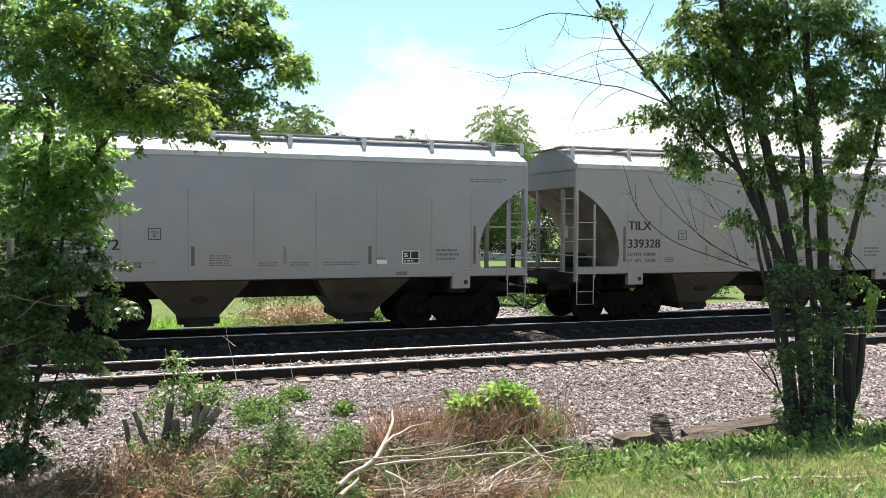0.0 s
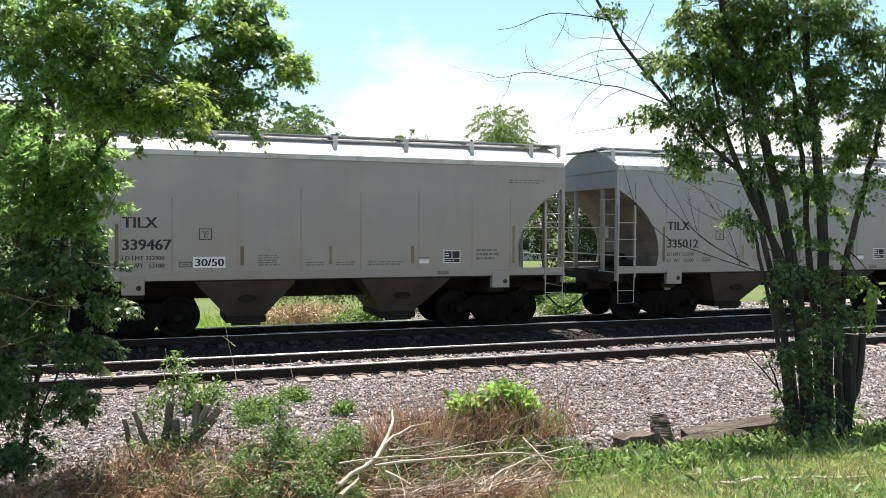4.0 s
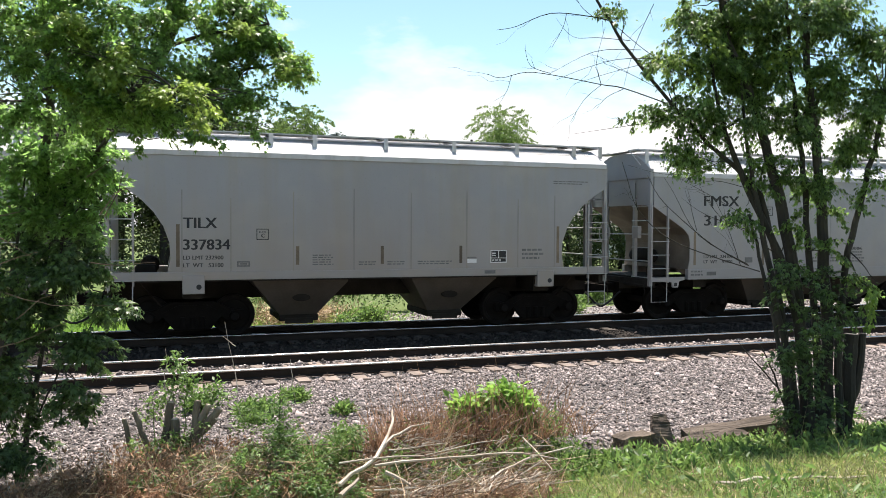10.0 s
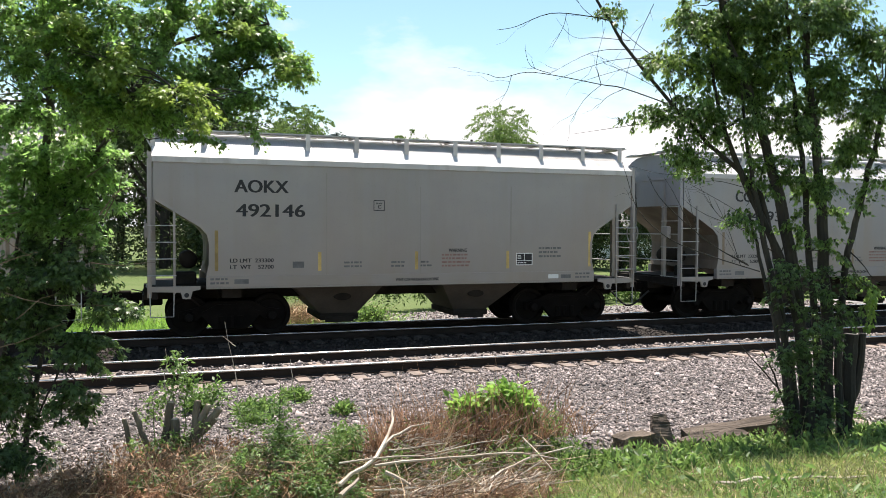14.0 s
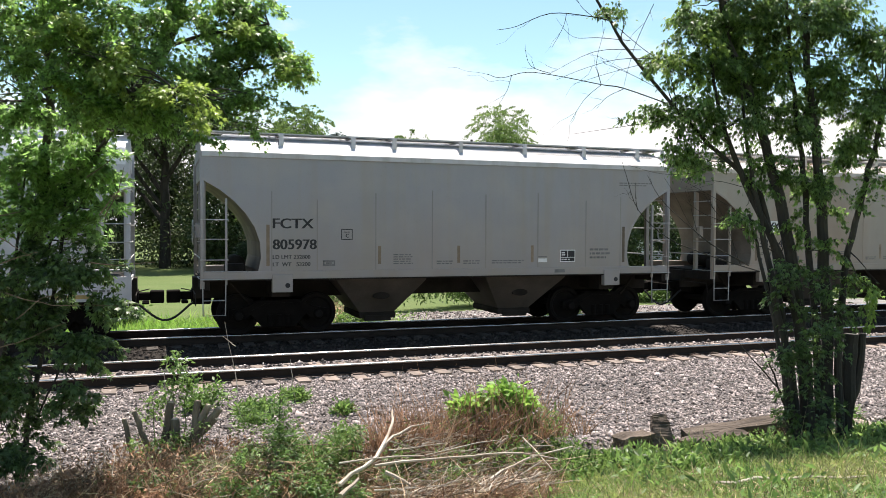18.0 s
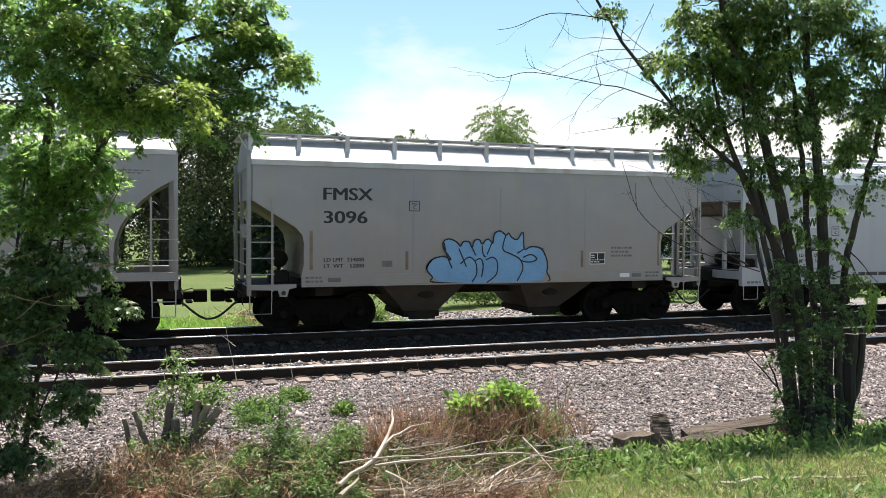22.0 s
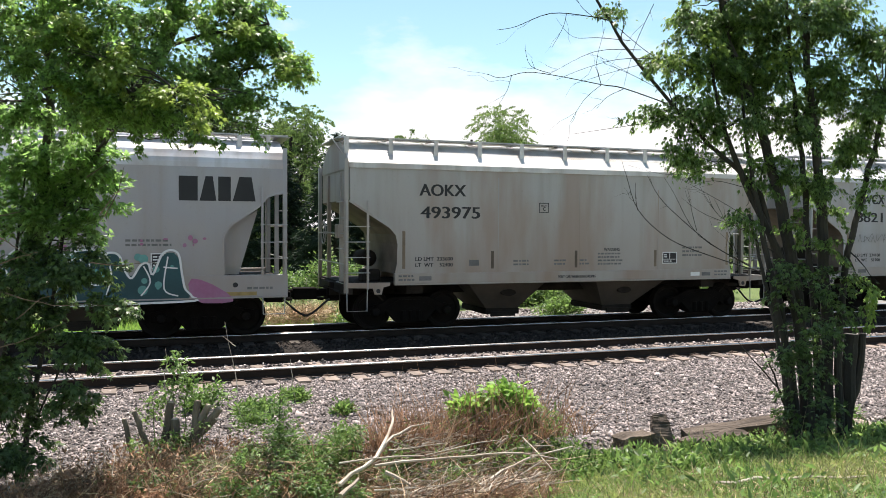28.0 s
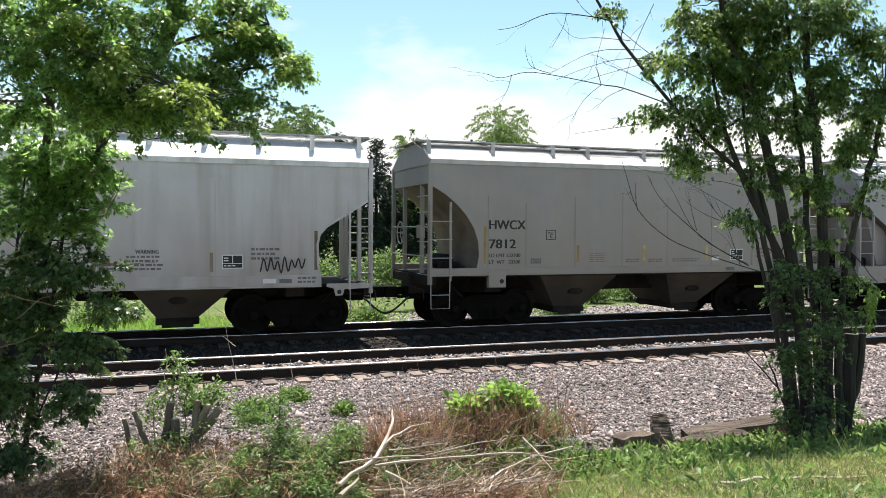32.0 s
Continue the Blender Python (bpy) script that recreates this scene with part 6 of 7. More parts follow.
for a, b in (((0.12, 8.98, 0.0), (0.18, 9.1, 1.0)), ((0.25, 8.98, 0.0), (0.31, 9.1, 0.85)), ((0.4, 8.95, 0.0), (0.6, 9.0, 0.75)), ((0.0, 9.0, 0.0), (-0.06, 9.2, 0.6))):
    part("shoot", tube(bmesh.new(), bent(a, b, 5, 0.03), 0.008, 6, 0.003), M_WEED, stump)
P = np.column_stack([rng.normal(size=(1400, 2)) * (0.42, 0.18) + (0.1, 8.75), rng.uniform(-0.42, 0.02, 1400)])
o = ribbons("dry_grass", P, rng.normal(size=P.shape) * 0.55 + np.array([0, 0, 0.8]), rng.uniform(0.10, 0.34, len(P)), rng.uniform(0.003, 0.007, len(P)), M_STRAW, 61)
o.parent = stump
tagged(o, kind="stuff")
P = np.column_stack([rng.normal(size=(1500, 2)) * (0.42, 0.15) + (0.1, 8.75), rng.uniform(-0.42, 0.18, 1500)])
for i in range(45):
    p = Vector((rnd.gauss(0.1, 0.4), rnd.gauss(8.75, 0.15), rnd.uniform(-0.3, 0.2)))
    d = Vector((rnd.gauss(0.1, 0.5), rnd.gauss(0, 0.3), rnd.gauss(0.4, 0.4))) * rnd.uniform(0.08, 0.25)
    part("twig", tube(bmesh.new(), bent(p - d, p + d, 4, 0.08, rnd), 0.005, 5, 0.002), M_DEAD if i % 2 else M_TWIG, stump)
o = new("dead_foliage", leaf_mesh("dead_foliage", P, rng.normal(size=P.shape), 0.06, 0.025, M_DEADLEAF, rng, 0.5))
o.parent = stump
tagged(o, "brown dead leaves round the stubs", kind="stuff")

for x, y, r, hh, s in ((2.53, 11.5, 0.14, 0.12, 1), (1.30, 11.8, 0.30, 0.16, 2), (2.0, 12.4, 0.2, 0.16, 3), (0.55, 12.2, 0.25, 0.2, 4), (9.5, 9.2, 0.3, 0.15, 5)):
    w = thing("gravel_weed", "small green weed growing in the gravel", "weeds", "weeds in the gravel", at=pose(x, y, ground_z(x, y) + 0.04))
    leafy("leaves", [(0, 0, hh * 0.6, r, r * 0.7, hh * 0.7)], int(26 + 120 * r), 9, 0.05, 0.09, 0.035, M_WEED, w, 62 + s, -0.3)
    for q in range(4):
        part("stem", tube(bmesh.new(), [(0, 0, -0.06), (r * 0.4 * math.cos(q * 1.7), r * 0.4 * math.sin(q * 1.7), hh)], 0.006, 5, 0.003), M_WEED, w)
for pts in ([(1.13, 11.43, -0.35), (1.04, 11.47, 0.71), (0.88, 11.54, 1.11)], [(1.02, 11.48, 0.77), (0.95, 11.51, 0.89), (0.85, 11.54, 0.91)], [(0.13, 11.9, -0.3), (0.10, 11.9, 0.4), (0.10, 11.9, 0.72)], [(1.98, 12.3, -0.3), (1.93, 12.3, 0.1), (1.90, 12.3, 0.42)]):
    single("dry_stalk", tube(bmesh.new(), bent(pts[0], pts[-1], 5, 0.05), 0.009, 6, 0.004), M_DEAD, "thin bare pale stalk standing in the gravel", "weeds", "dry stalks")


def timber(m, size, label, name="timber"):
    bm = box(bmesh.new(), -size[0] / 2, size[0] / 2, -size[1] / 2, size[1] / 2, 0, size[2])
    bmesh.ops.subdivide_edges(bm, edges=bm.edges[:], cuts=7, use_grid_fill=True)
    for v in bm.verts:
        n = noise.noise_vector(v.co * 5 + Vector((size[0] * 7, size[1] * 30, 0)))
        f = noise.noise_vector(v.co * 14 + Vector((3, size[0], 0)))
        v.co += Vector((n.x * 0.05 + f.x * 0.02, n.y * 0.035 + f.y * 0.012, n.z * 0.035 + f.z * 0.012))
    o = single(name, bm, M_LOG, label, "timber", "old timbers beside the gravel")
    o.matrix_basis = m
    return o


timber(pose(5.92, 8.50, -0.36, -24, 3, -14), (0.2, 0.17, 0.47), "short weathered end of a railway tie standing up", "tie_stub")
timber(pose(7.1, 8.40, -0.35, 4, -4, -1), (1.75, 0.26, 0.30), "weathered grey-brown tie lying beside the gravel", "old_tie")
timber(pose(6.45, 8.2, -0.34, 10, -2, 5), (1.0, 0.2, 0.24), "dark broken plank leaning on another", "old_plank")
timber(pose(7.75, 8.25, -0.32, -8, 4, -18), (0.5, 0.2, 0.3), "rotten broken end of a tie", "tie_piece")
timber(pose(5.55, 8.6, -0.36, 6, 0, 14), (0.55, 0.22, 0.24), "dark broken piece of a tie", "tie_piece")
timber(pose(5.35, 8.45, -0.34, 0, -6, 40), (0.35, 0.16, 0.12), "dark splintered piece of a tie", "tie_piece")
lg = single("pale_log", tube(bmesh.new(), bent((8.85, 8.55, -0.25), (9.9, 7.7, -0.22), 6, 0.04), 0.085, 10, 0.07), M_DEAD, "pale barkless log at the foot of the trees", "log")
for x, y, r, s in ((8.2, 8.95, 0.13, 1), (5.5, 9.35, 0.07, 2), (6.35, 9.3, 0.09, 3), (5.2, 8.45, 0.09, 4), (5.35, 8.7, 0.06, 5), (8.75, 11.6, 0.08, 6), (6.6, 11.9, 0.06, 7), (5.0, 8.3, 0.12, 8), (4.7, 9.0, 0.05, 9)):
    bm = bmesh.new()
    bmesh.ops.create_icosphere(bm, subdivisions=2, radius=r)
    for v in bm.verts:
        v.co *= 0.85 + 0.45 * noise.noise(v.co * (0.9 / r) + Vector((s * 3, 0, 0)))
        v.co.z *= 0.65
    o = single("rock", bm, M_ROCK, "pale chunk of rock on the gravel", "rock", "rocks on the gravel")
    o.location = (x, y, ground_z(x, y) + 0.06 + r * 0.25)

single("fallen_branch", tube(bmesh.new(), bent((3.75, 4.75, ground_z(3.75, 4.75) + 0.035), (4.75, 4.35, ground_z(4.75, 4.35) + 0.03), 7, 0.03), 0.014, 6, 0.008), M_DEAD, "long bleached branch lying in the grass", "branch")

# ---- verge beyond the train ----
verge = thing("flowering_weeds", "tall pale-flowered weeds beyond the train", "weeds", kind="stuff")
VERGE = [(4.6, 28.6, 0.3, 1.08, 0.7, 0.7), (6.1, 28.4, 0.55, 1.19, 0.7, 1.0), (7.8, 28.0, 0.7, 1.08, 0.8, 1.15), (9.4, 28.2, 0.5, 0.97, 0.7, 0.9), (10.7, 28.7, 0.3, 1.08, 0.7, 0.7), (3.3, 28.9, 0.1, 0.76, 0.6, 0.5)]
leafy("leaves", VERGE, 700, 12, 0.16, 0.17, 0.06, M_WEED, verge, 70, 0.1)
leafy("blossom", VERGE, 260, 7, 0.07, 0.06, 0.05, M_FLOWER, verge, 71, -0.3, "clusters of pale blossom", 0.9)
for x, y, r, hh, s, lab in ((5.6, 23.3, 0.9, 0.55, 1, "round green bush close to the track"), (12.3, 23.4, 0.9, 0.75, 12, "leafy bush in the lane gravel"), (19.6, 28.6, 1.3, 0.8, 2, "spreading green bush close to the track"), (16.6, 28.6, 0.9, 0.7, 3, "green bush close to the track"),
                            (-1.5, 26.5, 1.3, 0.6, 4, "low leafy bushes on the verge"), (13.6, 28.5, 1.0, 0.7, 5, "green bush close to the track"), (27, 28.6, 1.5, 0.9, 6, "green bush close to the track"), (12, 29.2, 1.6, 1.1, 7, "leafy bush at the edge of the lane"), (15.2, 29.4, 1.8, 1.2, 8, "leafy bush at the edge of the lane"), (19, 29.6, 1.8, 1.2, 9, "leafy bush at the edge of the lane"), (22.6, 29.6, 1.8, 1.2, 10, "leafy bush at the edge of the lane"), (30, 29, 2, 1.3, 11, "leafy bush at the edge of the lane")):
    b = thing("bush", lab, "bush", "bushes on the verge", at=pose(x, y, ground_z(x, y)))
    leafy("foliage", [(0, 0, hh * 0.5, r, r * 0.6, hh * 0.5), (r * 0.5, 0, hh * 0.8, r * 0.4, r * 0.4, hh * 0.35)], int(170 * r), 12, 0.12, 0.14, 0.06, M_WEED, b, 72 + s, 0)
    for q in range(5):
        part("stem", tube(bmesh.new(), bent((0, 0, -0.1), (r * 0.6 * math.cos(q * 1.3), r * 0.4 * math.sin(q * 1.3), hh * 0.8), 4, 0.05), 0.015, 5, 0.006), M_BARK, b)
russet = thing("dead_brush", "russet dead brush heap beyond the track", "brush pile")
P = np.column_stack([rng.normal(size=(2500, 2)) * (0.9, 0.4) + (4.0, 24.0), rng.uniform(-0.55, 0.0, 2500)])
o = ribbons("dry_growth", P, rng.normal(size=P.shape) + np.array([0, 0, 0.6]), rng.uniform(0.2, 0.6, len(P)), 0.016, M_STRAW, 79)
o.parent = russet
tagged(o, kind="stuff")
P = scatter(rng, 26000, -4, 16, 21.6, 27, lambda x, y: x < 7.5 + noise.noise((0, y, 3)) and y > 22.0 + 0.4 * noise.noise((x, 0, 4)))
D = rng.normal(size=P.shape) * 0.4 + np.array([0, 0, 1.0])
tagged(ribbons("verge_grass", P, D, rng.uniform(0.10, 0.34, len(P)), 0.02, M_VERGE, 80, 0.4), "bright rough grass on the verge beyond the train", "grass", kind="stuff")
M_LANE = mat("lane_gravel", (0.23, 0.215, 0.20), 0.95, 0, 0.35, 3, 40, 0.8, dist=0.03)
drive = tagged(sheet("gravel_lane", steps(6, 1, 60), steps(21.3, 0.4, 26.5), M_LANE, 0.09), "pale gravel lane beyond the tracks", "lane", kind="structure")
tagged(stones("lane_stones", 9000, (5.6, 26, 22.3, 26.5), 0.03, 0.6, 6), "pale loose stones on the lane", "ballast", kind="stuff")


def house(x, y, w, d, h, rise, turn, seed):
    hs = thing("house", "white-sided house with a grey shingle roof beyond the lawn", "house", "houses beyond the lawn", at=pose(x, y, ground_z(x, y) - 0.05, 0, 0, turn))
    part("wall", boxes((-w / 2, w / 2, -d / 2, d / 2, 0, h)), M_SIDING, hs)
    bm = bmesh.new()
    loft(bm, [[(xx, -d / 2 - 0.4, h), (xx, 0, h + rise), (xx, d / 2 + 0.4, h), (xx, d / 2 + 0.4, h + 0.15), (xx, 0, h + rise + 0.18), (xx, -d / 2 - 0.4, h + 0.15)] for xx in (-w / 2 - 0.4, w / 2 + 0.4)])
    part("roof", bm, M_SHINGLE, hs)
    for i in range(4):
        xx = -w / 2 + w * (i + 0.5) / 4
        win = part("window", boxes((xx - 0.6, xx + 0.6, -d / 2 - 0.06, -d / 2 - 0.002, 0.95, 2.15)), M_WHITE, hs)
        part("pane", boxes((xx - 0.5, xx + 0.5, -d / 2 - 0.075, -d / 2 - 0.064, 1.05, 2.05)), M_GLASS, win)
    return hs


house(29, 75, 14, 8, 2.8, 2.0, -18, 1)
house(47, 72, 12, 8, 2.8, 2.2, -25, 2)

# ---- the train ----
# small surges of the train about its even pace
SURGE_T = (0, 1, 2, 3.5, 5.5, 6.5, 8, 12.5, 13.5, 14.5, 18, 19.5, 20, 22, 23, 28, 29, 30, 31, 32)
SURGE = (-0.055, -0.03, 0.054, 0.075, 0.03, -0.08, -0.04, -0.05, 0.01, -0.023, -0.04, 0.013, -0.21, -0.20, -0.175, -0.18, -0.19, -0.23, -0.277, -0.28)

def travel(t):
    """Way of the train, in metres, since sixteen seconds into the shot."""
    d = t - 16
    return 6.77087 * d + 0.01042 / 2 * d ** 2 + 0.0013 / 6 * d ** 3 - 0.00004 / 24 * d ** 4 + float(np.interp(t, SURGE_T, SURGE))


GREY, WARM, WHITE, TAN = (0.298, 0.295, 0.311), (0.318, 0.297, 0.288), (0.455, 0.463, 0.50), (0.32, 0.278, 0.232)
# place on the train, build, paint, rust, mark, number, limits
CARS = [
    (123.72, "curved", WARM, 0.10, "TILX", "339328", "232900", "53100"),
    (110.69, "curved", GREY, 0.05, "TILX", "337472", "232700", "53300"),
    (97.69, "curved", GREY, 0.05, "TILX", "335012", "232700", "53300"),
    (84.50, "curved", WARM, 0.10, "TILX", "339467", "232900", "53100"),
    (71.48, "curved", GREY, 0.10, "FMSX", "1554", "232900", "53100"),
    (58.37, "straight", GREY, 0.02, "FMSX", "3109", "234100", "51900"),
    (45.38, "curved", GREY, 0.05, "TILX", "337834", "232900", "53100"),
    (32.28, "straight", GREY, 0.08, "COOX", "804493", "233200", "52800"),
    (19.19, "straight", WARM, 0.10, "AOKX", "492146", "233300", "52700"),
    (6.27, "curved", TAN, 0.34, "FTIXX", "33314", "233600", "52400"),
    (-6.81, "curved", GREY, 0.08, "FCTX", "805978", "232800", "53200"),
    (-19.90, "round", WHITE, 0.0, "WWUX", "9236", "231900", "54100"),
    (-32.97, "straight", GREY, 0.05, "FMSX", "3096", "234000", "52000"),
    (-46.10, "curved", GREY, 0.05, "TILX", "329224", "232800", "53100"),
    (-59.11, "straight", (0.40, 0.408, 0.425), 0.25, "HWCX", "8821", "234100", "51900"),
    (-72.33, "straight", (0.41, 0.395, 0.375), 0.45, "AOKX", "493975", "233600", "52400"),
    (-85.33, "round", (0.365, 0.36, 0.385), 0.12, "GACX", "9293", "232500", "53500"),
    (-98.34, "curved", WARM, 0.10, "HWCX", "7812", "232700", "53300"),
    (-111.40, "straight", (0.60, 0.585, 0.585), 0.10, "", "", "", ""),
    # two unseen cars past the ends, added to carry on the shadow
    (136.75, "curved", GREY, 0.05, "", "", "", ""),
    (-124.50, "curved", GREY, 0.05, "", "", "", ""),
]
MARK_W = {"TILX": 0.68, "FMSX": 0.92, "FCTX": 0.88, "HWCX": 0.95, "COOX": 1.12, "AOKX": 1.14, "WWUX": 1.0, "GACX": 0.90, "FTIXX": 0.66}
FACE = -HW - 0.004


def plate_box(car, x0, x1, z0, z1):
    t, y = 0.016, FACE - 0.002
    bars(car, [(x0, x1, z0, z0 + t), (x0, x1, z1 - t, z1), (x0, x0 + t, z0, z1), (x1 - t, x1, z0, z1)], y, M_BLACK, "plate_symbol", "black outlined square with letters")
    lettering(car, "PLATE", x0 + 0.06, z1 - 0.09, x1 - x0 - 0.12, 0.035, y, M_BLACK)
    lettering(car, "C", x0 + 0.1, z0 + 0.05, 0.07, 0.085, y, M_BLACK)


def strip(car, x, z0, z1, ochre, w=0.072):
    bars(car, [(x - w / 2, x + w / 2, z0, z1)], FACE, M_YELLOW if ochre else M_RUSTTAPE, "reflector_strip", "ochre reflective strip" if ochre else "weathered brown reflective strip")


def data_panel(car, x0, x1, z0, z1):
    bars(car, [(x0, x1, z0, z1)], FACE, M_WHITE, "panel_border")
    bars(car, [(x0 + 0.02, (x0 + x1) / 2 - 0.01, (z0 + z1) / 2 - 0.03, z1 - 0.02), ((x0 + x1) / 2 + 0.01, x1 - 0.02, (z0 + z1) / 2 - 0.03, z1 - 0.02), (x0 + 0.02, x1 - 0.02, z0 + 0.02, (z0 + z1) / 2 - 0.045)],
         FACE - 0.003, M_BLACK, "data_panel", "black data panel in a white border")
    bars(car, text_block(x0 + 0.04, (x0 + x1) / 2 - 0.04, (z0 + z1) / 2 + 0.01, z1 - 0.06, 2, 3) + text_block(x0 + 0.04, x1 - 0.1, z0 + 0.05, (z0 + z1) / 2 - 0.075, 1, 4), FACE - 0.006, M_WHITE)


def mark_car(car, kind, mark, number, limit, weight, seed):
    rnd = random.Random(seed)
    ochre = seed in (4, 8, 17)
    if kind == "curved":
        if mark == "FTIXX":
            bars(car, [(-4.36, -3.62, 2.36, 2.66)], FACE, M_WHITE, "paint_patch", "pale repainted patch")
        y = FACE - (0.004 if mark == "FTIXX" else 0)
        if mark:
            lettering(car, mark, -4.34, 2.40, MARK_W[mark], 0.22, y, M_BLACK, "black reporting mark")
            lettering(car, number, -4.34, 1.94, 0.158 * len(number) + 0.06 * (len(number) < 5), 0.22, y, M_BLACK, "black car number")
            lettering(car, "LD LMT " + limit, -4.34, 1.73, 0.82, 0.085, FACE, M_INK)
            lettering(car, "LT  WT   " + weight, -4.34, 1.57, 0.82, 0.085, FACE, M_INK)
        plate_box(car, -2.82, -2.56, 2.15, 2.39)
        for x in (-4.44, 4.48):
            strip(car, x, 1.58, 2.48, ochre)
        for x in (-1.93, 0.0, 1.92):
            strip(car, x, 1.60, 2.01, ochre)
        bars(car, [(-3.23, -2.96, 1.57, 1.60), (-3.23, -2.96, 1.66, 1.69), (-3.23, -3.20, 1.57, 1.69), (-2.99, -2.96, 1.57, 1.69), (-3.17, -3.02, 1.615, 1.645)], FACE, M_INK)
        bars(car, text_block(-1.6, -1.07, 1.59, 1.82, 5, 1), FACE, M_RED if seed in (2, 13, 17) else M_INK)
        for a, b in ((-0.55, -0.15), (0.12, 0.55), (0.85, 1.7)):
            bars(car, text_block(a, b, 1.58, 1.66, 2, 2), FACE, M_INK)
        data_panel(car, 2.68, 3.10, 1.60, 1.90)
        bars(car, [(2.08, 2.32, 1.60, 1.69)], FACE, M_WHITE, "paper_tag", "small white label")
        bars(car, [(2.08, 2.32, 1.72, 1.745)], FACE, M_INK)
        bars(car, text_block(3.51, 4.14, 1.68, 1.93, 3, 5), FACE, M_RED if seed in (17, 4) else M_INK)
        bars(car, text_block(4.35, 5.35, 3.52, 3.60, 2, 6, 1.2), FACE, M_INK)
        bars(car, [(2.52, 2.80, 1.34, 1.42)], -HW - 0.028, M_INK)
    elif kind == "straight":
        if mark:
            up = 0.0 if mark == "FMSX" else 0.13
            lettering(car, mark, -4.20 + (0.1 if mark in ("COOX", "AOKX") else 0), 3.04 + up, MARK_W[mark] + 0.2 * (mark == "FMSX") + 0.1 * (mark == "HWCX"), 0.275, FACE, M_BLACK, "black reporting mark")
            lettering(car, number, -4.19 + (0.12 if mark in ("COOX", "AOKX") else 0), 2.52 + up, 0.245 * len(number), 0.275, FACE, M_BLACK, "black car number")
            lettering(car, "LD LMT  " + limit, -4.19, 1.66, 0.92, 0.085, FACE, M_BLACK)
            lettering(car, "LT  WT    " + weight, -4.19, 1.52, 0.92, 0.085, FACE, M_BLACK)
        px = -1.02 if mark in ("COOX", "AOKX") else -2.2
        plate_box(car, px, px + 0.26, 2.81, 3.05)
        for x in (-4.47, 4.56):
            strip(car, x, 1.48, 2.35, ochre)
        for x in (-2.25, 0.01, 2.32):
            strip(car, x, 1.46, 1.88, ochre)
        data_panel(car, 2.54, 2.98, 1.53, 1.83)
        lettering(car, "WARNING", 0.80, 1.86, 0.46, 0.085, FACE, M_INK)
        bars(car, text_block(0.63, 1.45, 1.52, 1.82, 4, 7), FACE, M_RED if seed in (7, 8, 14) else M_INK)
        for a, b in ((-1.7, -1.2), (-0.6, -0.2), (0.1, 0.4)):
            bars(car, text_block(a, b, 1.53, 1.66, 2, 8), FACE, M_INK)
        bars(car, text_block(3.15, 3.85, 1.72, 1.97, 3, 9), FACE, M_INK)
        lettering(car, "VENT CAR WHEN UNLOADING", -0.5, 1.20, 1.05, 0.07, -HW - 0.026, M_BLACK)
        bars(car, text_block(-4.6, -4.2, 1.20, 1.33, 2, 10) + [(-4.1, -3.8, 1.20, 1.30)], -HW - 0.026, M_INK)
        bars(car, text_block(4.15, 4.6, 1.20, 1.33, 2, 10) + [(3.75, 4.02, 1.20, 1.29)], -HW - 0.026, M_INK)
        bars(car, [(3.4, 3.68, 1.20, 1.30)], -HW - 0.026, M_WHITE, "paper_tag")
        bars(car, [(-2.85, -2.6, 1.53, 1.67)], FACE, M_INK)
    else:
        if mark == "WWUX":
            bars(car, [(-3.98, -2.90, 2.48, 2.79)], FACE, M_WHITE, "paint_patch", "white repainted patch")
        lettering(car, mark, -3.93, 2.51, MARK_W[mark] - (0.02 if mark == "WWUX" else 0), 0.245, FACE - 0.004, M_BLACK, "black reporting mark")
        lettering(car, number, -3.92, 2.04, 0.83, 0.235, FACE, M_BLACK, "black car number")
        lettering(car, "LD LMT  " + limit, -3.92, 1.67, 0.88, 0.09, FACE, M_BLACK)
        lettering(car, "LT  WT    " + weight, -3.92, 1.51, 0.86, 0.09, FACE, M_BLACK)
        plate_box(car, -2.78, -2.51, 2.26, 2.52)
        data_panel(car, 3.04, 3.54, 1.55, 1.87)
        if mark == "WWUX":
            bars(car, text_block(-0.5, 0.46, 1.63, 1.99, 5, 11), FACE, M_RED)
        bars(car, text_block(2.55, 3.55, 2.02, 2.16, 2, 12), FACE, M_INK)
        for a, b in ((-4.9, -3.95), (-2.3, -1.85), (-0.2, 0.22), (1.42, 1.84), (4.35, 5.2)):
            bars(car, [(a, b, 0.95, 1.03)], -HW - 0.028, M_YELLOW, "reflector_strip", "ochre reflective strip")
        for x in (-4.65, 4.75):
            part("lifting_hole", lathe_y(bmesh.new(), [(-HW - 0.030, 0.055), (-HW - 0.01, 0.055)], 14, x, 1.18), M_BLACK, car)
        bars(car, text_block(-5.7, -5.1, 0.96, 1.02, 1, 13) + text_block(5.0, 5.7, 1.08, 1.13, 1, 13) + text_block(-0.3, 0.65, 1.10, 1.22, 2, 14) + [(-3.1, -2.8, 1.06, 1.18), (2.7, 2.95, 1.15, 1.22)], -HW - 0.026, M_INK)


